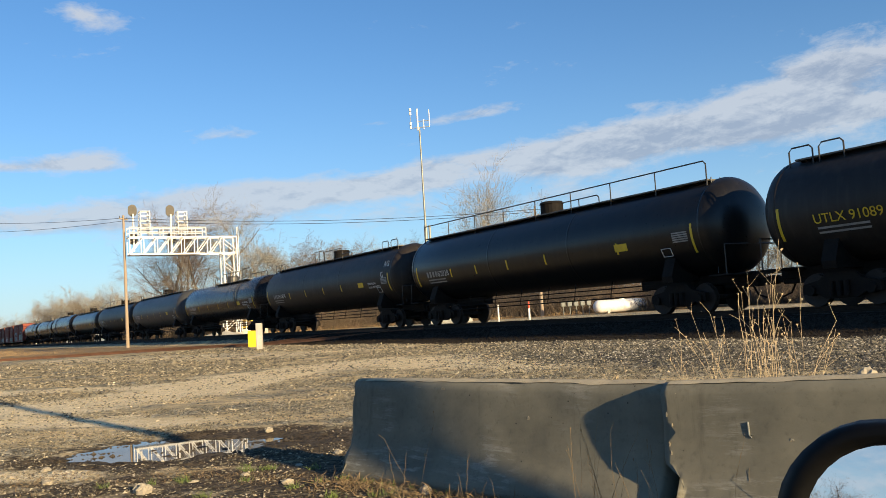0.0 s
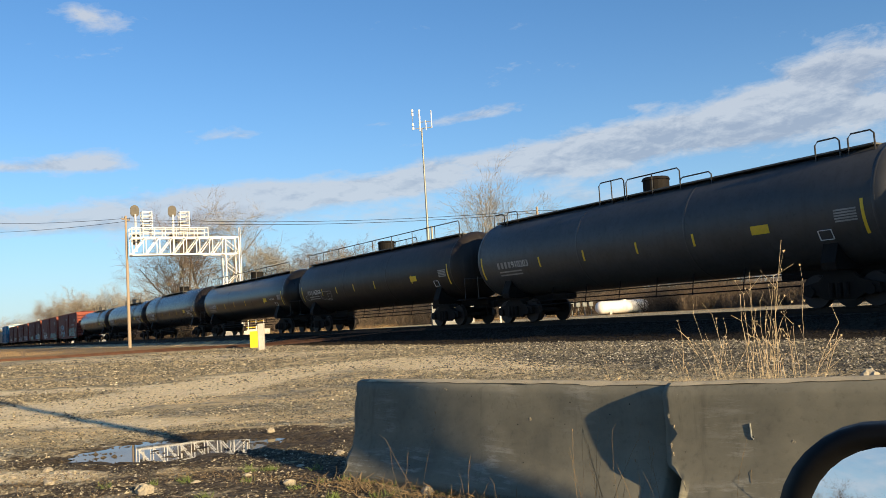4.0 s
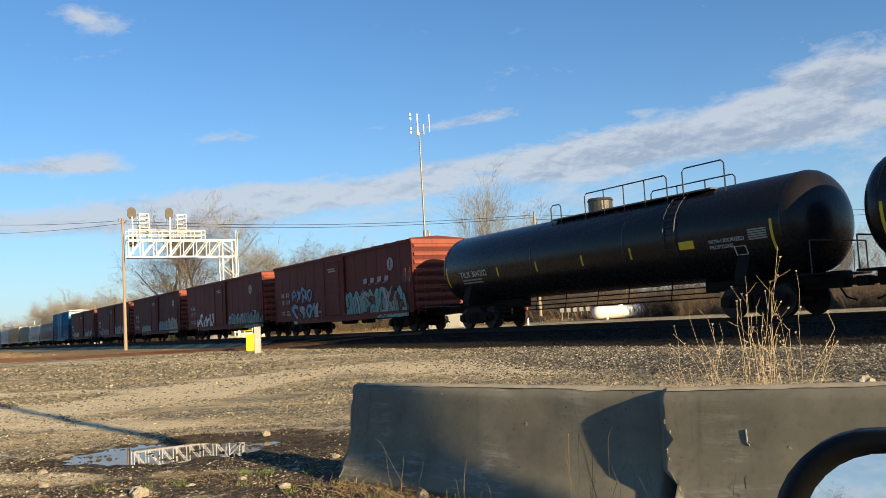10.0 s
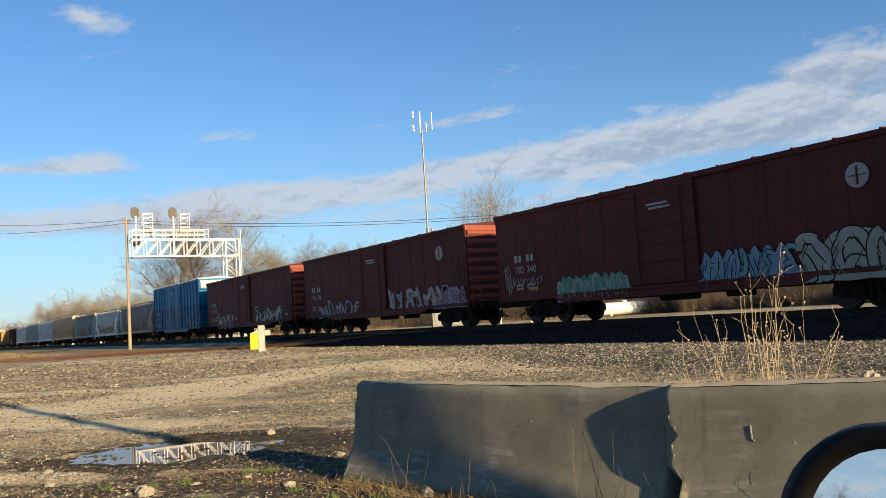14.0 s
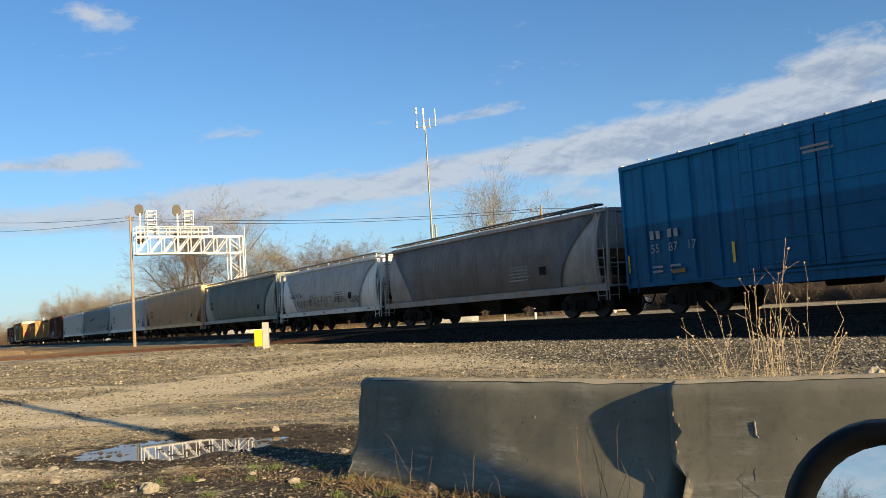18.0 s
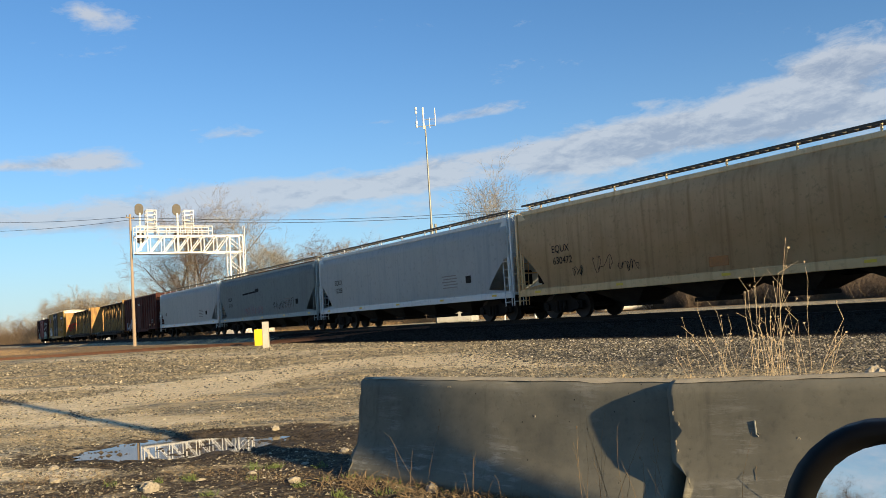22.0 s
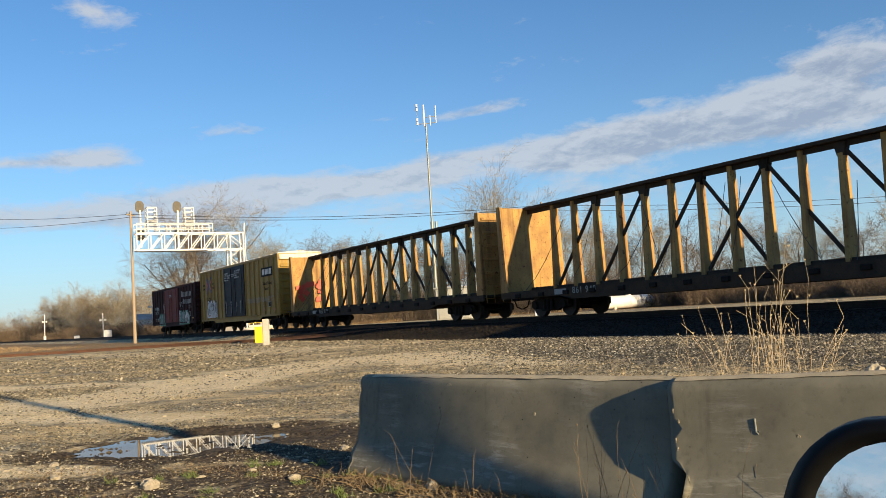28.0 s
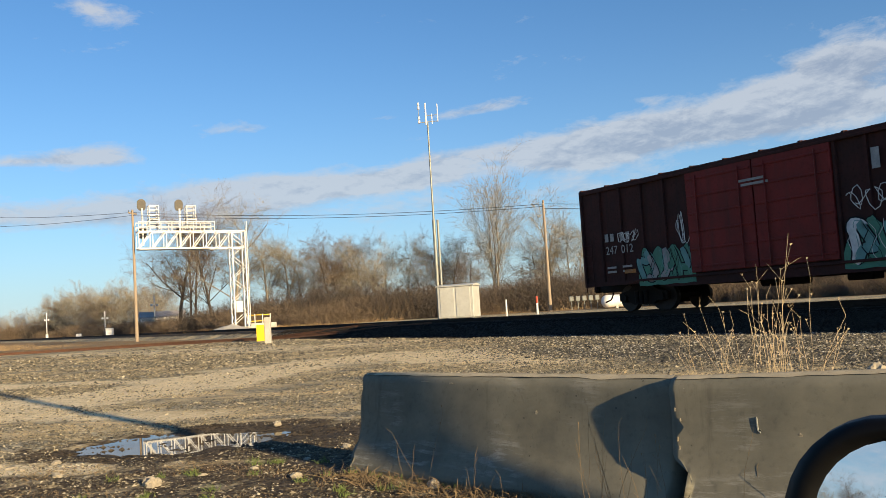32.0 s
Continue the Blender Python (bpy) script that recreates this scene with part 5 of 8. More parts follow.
def scrawl(parent, x0, z0, w, h, y, seed, fill, edge, n=5, cloud=None, weight=0.30):
    """Spray paint: a bubbling cloud of colour, fat outlined strokes on it, shines and thin lines; no word."""
    rng = random.Random(seed)
    if cloud is not None:
        m = n * 12
        top, foot = [], []
        for i in range(m + 1):
            u = i / m
            rise = 0.74 + 0.22 * abs(math.sin(u * n * 4.1 + seed)) + 0.06 * noise.noise(Vector((u * 30, seed, 0)))
            top.append((x0 - 0.1 + (w + 0.2) * u, z0 + h * rise * min(1.0, 7 * u + 0.35, 7 * (1 - u) + 0.35)))
            foot.append((x0 - 0.1 + (w + 0.2) * u, z0 - 0.03 * abs(math.sin(u * n * 3.3))))
        bm = B()
        for i in range(m):
            bm.faces.new([bm.verts.new((p[0], y - 0.003, p[1])) for p in (foot[i], foot[i + 1], top[i + 1], top[i])])
        bmesh.ops.remove_doubles(bm, verts=bm.verts[:], dist=0.0004)
        part("graffiti_ground", bm, cloud, parent)
        bm = B()
        ribbon(bm, top, 0.03, y - 0.0045)
        part("graffiti_rim", bm, edge, parent)
    step = w / n
    for i in range(n):
        sx, sz = x0 + i * step, z0 + h * rng.uniform(0.02, 0.10)
        gw, gh, lean = step * rng.uniform(0.95, 1.12), h * rng.uniform(0.72, 0.90), rng.uniform(-0.22, 0.22)
        th = min(gw, gh * 0.8) * (0.14 + 0.52 * weight)
        shape = GLYPHS[(seed + i * 5 + rng.randrange(2)) % len(GLYPHS)]
        dy = 0.004 * (i % 3)
        for k, q in enumerate(shape):
            c = [v + rng.uniform(-0.12, 0.12) for v in q]
            bow = rng.choice((-1, 1)) * rng.uniform(0.10, 0.24)
            pts = []
            for j in range(9):
                f = j / 8
                u = c[0] + (c[2] - c[0]) * f + bow * math.sin(math.pi * f)
                v = min(1.0, max(0.05, c[1] + (c[3] - c[1]) * f - bow * math.sin(math.pi * f)))
                pts.append((sx + (u + lean * v) * gw, sz + v * gh))
            bm = B()
            ribbon(bm, pts, th * 1.2 + 0.035, y - 0.006 - dy - 0.0003 * k)
            part("graffiti_rim", bm, edge, parent)
            bm = B()
            ribbon(bm, pts, th, y - 0.008 - dy - 0.0003 * k)
            part("graffiti", bm, fill[(i + k // 2) % len(fill)], parent)
            if k < 2:
                off = th * 0.22
                bm = B()
                ribbon(bm, [(p + off, q_ + off) for p, q_ in pts[1:-1]], 0.018, y - 0.0096 - dy - 0.0003 * k)
                part("graffiti_line", bm, fill[(i + 1) % len(fill)] if len(fill) > 1 else edge, parent)
        for k in range(4):
            u = rng.random()
            bm = B()
            ribbon(bm, [(sx + gw * (u + 0.12 * math.sin(j * 1.7 + k)), sz + gh * (0.05 + 0.9 * j / 5)) for j in range(6)], rng.uniform(0.012, 0.03), y - 0.0185 - 0.0004 * k)
            part("graffiti_line", bm, edge if k % 2 else fill[0], parent)


def tag(parent, x0, z0, w, h, y, seed, mat):
    """A thin scribbled tag in one line."""
    rng = random.Random(seed)
    bm = B()
    turns = max(3.0, w / h * 2.6)
    n = int(turns * 11)
    f = [rng.uniform(0.6, 1.4) for _ in range(4)]
    ph = rng.uniform(0, 6)

    def at(u):
        a = 2 * math.pi * turns * u
        return (x0 + w * (u + 0.55 / turns * math.cos(a * f[0] + ph) + 0.3 / turns * math.sin(a * 0.37 + ph)), z0 + h * (0.5 + 0.33 * math.sin(a) + 0.2 * math.sin(a * 0.43 * f[1] + ph) * math.cos(a * 1.9 * f[2])))
    ribbon(bm, [at(i / n) for i in range(n + 1)], 0.022, y - 0.012)
    part("graffiti_tag", bm, mat, parent)


def letter_bars(parent, x0, z0, count, w, h, y, mat, gap=0.35, slant=0.0):
    """A painted name as plain blocks of its size."""
    pitch = w / count
    for i in range(count):
        bm = B()
        x = x0 + i * pitch
        h_ = h * (1.22 if i == 0 and count > 5 else 1 - 0.05 * (i % 2))
        bm.faces.new([bm.verts.new(p) for p in ((x, y - 0.005, z0), (x + pitch * (1 - gap), y - 0.005, z0), (x + pitch * (1 - gap) + slant * h, y - 0.005, z0 + h_), (x + slant * h, y - 0.005, z0 + h_))])
        part("name_block", bm, mat, parent)


def boxcar(left, right, top, mat, label, number, door, ribs, end_mat=None, roof_mat=None, low=0.74, door_mat=None, art=(), emblem=None, peak=0.12, plate_c=False):
    """door: (centre, width, leaves); ribs: True for outside posts, False for flush riveted sides."""
    L = right - left
    ob = wagon("boxcar", (left + right) / 2, label, "boxcar", "boxcars of the train")
    h, y = L / 2, 1.56
    end_mat, roof_mat, door_mat = end_mat or mat, roof_mat or mat, door_mat or mat
    floor = 1.05
    bm = B()
    box(bm, (0, 0, (floor + top) / 2), (L - 0.1, 2 * y - 0.06, top - floor), 0.015)
    part("body", bm, mat, ob)
    # side sills: deep between the bogies
    for k in (-1, 1):
        bm = B()
        prism(bm, [(-h, floor + 0.02), (-h, floor - 0.12), (-h + 3.6, floor - 0.12), (-h + 4.1, low), (h - 4.1, low), (h - 3.6, floor - 0.12), (h, floor - 0.12), (h, floor + 0.02)], 1, k * y - 0.03, k * y + 0.03)
        part("side_sill", bm, mat, ob)
    bm = B()
    box(bm, (0, 0, 0.92), (L - 1.0, 0.5, 0.36), 0.03)
    part("centre_sill", bm, iron_black, ob)
    # roof with pressed panels
    bm = B()
    prism(bm, [(-y - 0.03, top), (-y - 0.03, top + 0.05), (0, top + 0.05 + peak), (y + 0.03, top + 0.05), (y + 0.03, top)], 0, -h, h)
    part("roof", bm, roof_mat, ob)
    n = int(L / 1.25)
    for i in range(n + 1):
        x = -h + 0.1 + i * (L - 0.2) / n
        bm = B()
        prism(bm, [(-y - 0.035, top + 0.03), (-y - 0.035, top + 0.085), (0, top + 0.085 + peak), (y + 0.035, top + 0.085), (y + 0.035, top + 0.03)], 0, x - 0.035, x + 0.035)
        part("roof_rib", bm, roof_mat, ob)
    bm = B()
    box(bm, (0, -y - 0.02, top - 0.04), (L, 0.05, 0.14), 0.01)
    part("eave_rail", bm, mat, ob)
    # side posts or panel seams
    dc, dw, leaves = door
    xs = []
    for side in (-1, 1):
        edge = dc + side * dw / 2
        far_end = side * h
        m = max(2, round(abs(far_end - edge) / (1.0 if ribs else 1.25)))
        for i in range(m + 1):
            xs.append(edge + (far_end - edge) * i / m - side * (0.06 if i == m else -0.06 if i == 0 else 0))
    for x in xs:
        bm = B()
        if ribs:
            prism(bm, [(x - 0.07, -y + 0.02), (x - 0.045, -y - 0.045), (x + 0.045, -y - 0.045), (x + 0.07, -y + 0.02)], 2, floor, top - 0.08)
        else:
            box(bm, (x, -y + 0.027, (floor + top) / 2), (0.05, 0.014, top - floor - 0.1))
        part("side_post", bm, mat, ob)
    # door leaves
    for i in range(leaves):
        w = dw / leaves
        cx = dc - dw / 2 + (i + 0.5) * w
        bm = B()
        box(bm, (cx, -y - 0.035, (floor + top) / 2 - 0.03), (w - 0.04, 0.10, top - floor - 0.2), 0.015)
        d = part("door", bm, door_mat, ob)
        for k in range(6):
            z = floor + 0.25 + k * (top - floor - 0.6) / 5
            bm = B()
            box(bm, (cx, -y - 0.09, z), (w - 0.12, 0.05, 0.07), 0.01)
            part("door_rib", bm, door_mat, d)
        for k in (-0.32, 0.32):
            bm = B()
            rod(bm, (cx + k * w, -y - 0.13, floor + 0.1), (cx + k * w, -y - 0.13, top - 0.25), 0.022, 6)
            part("lock_rod", bm, door_mat, d)
    for z in (floor - 0.02, top - 0.10):
        bm = B()
        box(bm, (dc, -y - 0.06, z), (dw * 2.05, 0.07, 0.08), 0.01)
        part("door_track", bm, mat, ob)
    # corrugated ends
    for k in (-1, 1):
        nz = 8
        for i in range(nz):
            z = floor + 0.25 + i * (top - floor - 0.55) / (nz - 1)
            bm = B()
            prism(bm, [(k * (h - 0.06), z - 0.14), (k * (h + 0.05), z - 0.05), (k * (h + 0.05), z + 0.05), (k * (h - 0.06), z + 0.14)], 1, -y + 0.12, y - 0.12)
            part("end_rib", bm, end_mat, ob)
        bm = B()
        box(bm, (k * (h - 0.02), 0, top - 0.09), (0.10, 2 * y, 0.24), 0.01)
        part("end_cap", bm, end_mat, ob)
        ladder(ob, (k * (h - 0.55), -y - 0.07, 0.75), (k * (h - 0.55), -y - 0.07, 2.6 if k < 0 else 3.1), (0.42 * k, 0, 0), 5, mat)
        ladder(ob, (k * (h + 0.1), -y + 0.15, 0.8), (k * (h + 0.1), -y + 0.15, 2.8), (0, 0.42, 0), 6, end_mat)
        truck(ob, k * (h - 2.35))
        bm = B()
        box(bm, (k * (h + 0.25), 0, 1.12), (0.5, 2.2, 0.05))
        part("end_step", bm, grate_steel, ob)
    couplers(ob, h + 0.55)
    bm = B()
    rod(bm, (-1.2, -0.4, 0.7), (0.4, -0.4, 0.7), 0.15, 10)
    part("air_reservoir", bm, iron_black, ob)
    bm = B()
    box(bm, (2.2, -0.5, 0.72), (0.8, 0.5, 0.34), 0.04)
    part("brake_valve", bm, iron_black, ob)
    # markings
    ym = -y - 0.048 if ribs else -y - 0.012
    if number:
        for k, chunk in enumerate(number):
            words("lettering", chunk, 0.40, mark_grey, ob, pose(-h + 1.25 + 0.78 * k, ym, 2.02, 90))
            if k < 2:
                letter_bars(ob, -h + 1.25 + 0.78 * k, 2.46, 2, 0.55, 0.28, ym, mark_grey)
        for k in range(2):
            side_plate("small_print", ob, mark_grey, -h + 1.5 + 0.78 * k, 1.55, 0.45, 0.07, ym + 0.004)
            side_plate("small_print", ob, mark_grey, -h + 1.5 + 0.78 * k, 1.40, 0.45, 0.07, ym + 0.004)
    if emblem:
        bm = B()
        r = bmesh.ops.create_circle(bm, cap_ends=True, radius=0.33, segments=24)
        bmesh.ops.transform(bm, matrix=pose(0, 0, 0, 90), verts=r["verts"])
        part("round_emblem", bm, mark_grey, ob, at=pose(emblem, ym - 0.004, top - 1.0))
        bm = B()
        bar(bm, (-0.24, 0, 0), (0.24, 0, 0), 0.06, 0.01)
        bar(bm, (0, 0, -0.24), (0, 0, 0.24), 0.06, 0.01)
        part("emblem_cross", bm, mat, ob, at=pose(emblem, ym - 0.012, top - 1.0))
    for x in (-h + 2.4, -2.0, h - 3.0, h - 1.0):
        side_plate("reflective_tape", ob, mark_orange, x, floor + 0.32, 0.55, 0.13, ym + 0.004)
    side_plate("data_panel", ob, mark_grey, h - 1.9, 1.75, 0.45, 0.36, ym + 0.004)
    side_plate("data_panel_face", ob, mark_black, h - 1.9, 1.75, 0.36, 0.27, ym - 0.002)
    for k in range(2):
        side_plate("door_note", ob, mark_grey, dc + 0.1 * k, top - 0.72 - 0.13 * k, 0.95, 0.07, -y - 0.12)
    for a in art:
        scrawl(ob, a[0] - h, a[1], a[2], a[3], ym, *a[4:])
    return ob


def hopper(left, right, eave, mat, label, number, modern, bays, cut=1.6, owner=""):
    """A covered grain hopper. modern: straight sides with a deep sill; else bulging sides and open sloping ends."""
    L = right - left
    ob = wagon("covered_hopper", (left + right) / 2, label, "covered hopper", "covered hoppers of the train")
    h, y, sill = L / 2, 1.58, 1.12
    e = h - (0.35 if modern else 0.72)               # end of the roof
    # side sheets, lofted across the height
    for k in (-1, 1):
        bm = B()
        nz = 26
        rows = []
        for i in range(nz + 1):
            q = i / nz
            z = sill + (eave - sill) * q
            if modern:
                reach = e - (1.55 * (1 - (q / 0.52) ** 1.4) if 0.04 < q < 0.52 else 0.0)
                bulge = 0.0 if q < 0.85 else 0.16 * ((q - 0.85) / 0.15) ** 1.5
            else:
                reach = e - 2.1 * (1 - q ** 1.6)
                bulge = 0.34 * (abs(q - 0.42) / 0.58) ** 2.2
            rows.append((z, reach, bulge))
        cols = 14
        grid = [[bm.verts.new(((2 * c / cols - 1) * r, k * (y - b), z)) for c in range(cols + 1)] for z, r, b in rows]
        for a, b in zip(grid[:-1], grid[1:]):
            for c in range(cols):
                bm.faces.new((a[c], a[c + 1], b[c + 1], b[c]))
        bmesh.ops.solidify(bm, geom=bm.faces[:], thickness=0.03)
        bmesh.ops.recalc_face_normals(bm, faces=bm.faces)
        outer = max(bm.faces, key=lambda f: abs(f.calc_center_median().y) * (abs(f.normal.y) > 0.9))
        if outer.normal.y * k < 0:
            bmesh.ops.reverse_faces(bm, faces=bm.faces[:])
        part("side_sheet", bm, mat, ob, smooth=not modern)
        if not modern:
            for s in (-1, 1):
                bm = B()
                prof = [(k * (y - 0.07 - b), z) for z, r, b in rows[::2]]
                prism(bm, prof + [(q[0] - k * 0.04, q[1]) for q in prof[::-1]], 0, min(s * (h - 0.62), s * (e - 2.4)), max(s * (h - 0.62), s * (e - 2.4)))
                part("end_panel", bm, mat, ob)
        bm = B()
        box(bm, (0, k * (y - 0.02), sill - 0.06), (L - 0.2, 0.09, 0.26), 0.015)
        part("side_sill", bm, mat, ob)
        bm = B()
        box(bm, (0, k * (y - (0.17 if modern else 0.28)), eave + 0.03), (2 * e, 0.12, 0.16), 0.02)
        part("roof_rail", bm, mat, ob)
        # end posts
        for s in (-1, 1):
            for x in ((h - 0.12,) if not modern else (h - 0.12, e)):
                bm = B()
                bar(bm, (s * x, k * (y - 0.06), sill), (s * x, k * (y - (0.1 if modern else 0.28)), eave + 0.05), 0.10, 0.08)
                part("end_post", bm, mat, ob)
            bm = B()
            bar(bm, (s * (e - 0.05), k * (y - 0.2), eave), (s * (h - 0.1), k * (y - 0.2), eave), 0.08, 0.08)
            part("end_post", bm, mat, ob)
    # end sheets slope in towards the bottom
    for s in (-1, 1):
        bm = B()
        lo = cut if modern else cut + 0.4
        prism(bm, [(s * e, eave), (s * (e - 0.02), eave * 0.5 + sill * 0.5), (s * (e - lo - 1.5), sill + 0.1), (s * (e - lo - 1.6), sill + 0.1), (s * (e - 0.2), eave)], 1, -y + (0.05 if modern else 0.3), y - (0.05 if modern else 0.3))
        part("end_sheet", bm, mat, ob)
        bm = B()
        box(bm, (s * (h - 0.5), 0, sill - 0.02), (1.0, 2 * y - 0.2, 0.08), 0.01)
        part("end_platform", bm, mat, ob)
        ladder(ob, (s * (h - 0.1), -y + 0.05, 0.6), (s * (h - 0.1), -y + 0.2, eave + 0.1), (0, 0.45, 0), 10, mat, 0.022)
        ladder(ob, (s * (h - 0.15), -y - 0.03, 0.6), (s * (h - 0.15), -y - 0.03, 2.6), (-s * 0.45, 0, 0), 6, mat, 0.022)
        for z in (eave - 0.55, eave * 0.55 + 0.5, 1.9):
            bm = B()
            rod(bm, (s * (h - 0.08), -y + 0.1, z), (s * (h - 0.08), y - 0.1, z), 0.03, 6)
            part("end_crossbar", bm, mat, ob)
        bm = B()
        box(bm, (s * (h - 0.55), -0.55, 1.75), (0.35, 0.5, 0.6), 0.05)
        rod(bm, (s * (h - 0.25), 0.3, 1.4), (s * (h - 0.25), 0.3, 2.6), 0.2, 12)
        part("brake_gear", bm, iron_black, ob)
        truck(ob, s * (h - 2.2))
    couplers(ob, h + 0.15)
    # roof, hatch and running boards
    rise = 0.36 if modern else 0.27
    bm = B()
    yr = y - (0.16 if modern else 0.26)
    prism(bm, [(-yr, eave + 0.04), (-yr, eave + 0.08), (-0.6, eave + 0.18), (0.6, eave + 0.18), (yr, eave + 0.08), (yr, eave + 0.04)], 0, -e, e)
    part("roof", bm, mat, ob)
    bm = B()
    box(bm, (0, 0, eave + 0.22), (2 * e - 1.5, 0.7, 0.12), 0.03)
    part("hatch_cover", bm, mat, ob)
    for k in (-1, 1):
        bm = B()
        n = int(2 * e / 0.35)
        box(bm, (0, k * 0.95, eave + rise), (2 * e, 0.05, 0.07))
        box(bm, (0, k * 1.32, eave + rise), (2 * e, 0.05, 0.07))
        for i in range(n + 1):
            x = -e + 0.02 + i * (2 * e - 0.04) / n
            bar(bm, (x, k * 0.95, eave + rise + 0.01), (x, k * 1.32, eave + rise + 0.01), 0.03, 0.05)
        part("running_board", bm, dark_metal if modern else grate_steel, ob)
        for i in range(9):
            x = -e + 0.3 + i * (2 * e - 0.6) / 8
            bm = B()
            bar(bm, (x, k * 1.15, eave + 0.08), (x, k * 1.15, eave + rise), 0.05, 0.05)
            part("board_bracket", bm, mat, ob)
    # discharge bays
    bm0 = h - 3.6
    for i in range(bays):
        cx = -bm0 + (i + 0.5) * 2 * bm0 / bays
        w = bm0 / bays
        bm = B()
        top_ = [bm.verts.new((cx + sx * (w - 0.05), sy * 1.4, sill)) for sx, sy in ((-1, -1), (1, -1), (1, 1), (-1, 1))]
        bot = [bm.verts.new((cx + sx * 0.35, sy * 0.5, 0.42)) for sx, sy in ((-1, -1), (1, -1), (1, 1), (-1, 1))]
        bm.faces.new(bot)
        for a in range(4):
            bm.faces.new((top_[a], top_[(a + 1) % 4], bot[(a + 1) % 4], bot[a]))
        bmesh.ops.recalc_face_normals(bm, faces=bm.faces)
        bay = part("discharge_bay", bm, hop_bay_dark, ob)
        bm = B()
        box(bm, (cx, 0, 0.38), (0.9, 1.3, 0.14), 0.02)
        part("gate", bm, iron_black, bay)
    bm = B()
    box(bm, (0, 0, 0.95), (L - 1.0, 0.4, 0.3), 0.02)
    part("centre_sill", bm, iron_black, ob)
    # markings
    if number:
        m1 = mark_black if modern else mark_grey
        if modern:
            words("lettering", number, 0.38, m1, ob, pose(-h + 2.45, -y - 0.018, 2.05, 90))
            if owner:
                words("lettering", owner, 0.38, m1, ob, pose(-h + 2.4, -y - 0.018, 2.5, 90))
        else:
            words("lettering", (owner + (" " if len(number) < 6 else "\n") + number).strip(), 0.36, mark_black, ob, pose(-h + 1.98, -y - 0.018, 2.10 if len(number) < 6 else 2.45, 90))
    for k in range(5):
        side_plate("data_line", ob, mark_grey, e - 4.6 + 0.1 * (k % 2), 2.15 - 0.13 * k, 1.2, 0.05, -y - 0.012)
    side_plate("stencil_panel", ob, mark_black, e - 3.0, 1.9, 0.42, 0.32, -y - 0.012)
    for i in range(5):
        side_plate("reflective_tape", ob, mark_yellow if modern else mark_orange, -h + 1.4 + i * (L - 2.8) / 4, sill - 0.04, 0.34, 0.08, -y - 0.03)
    return ob


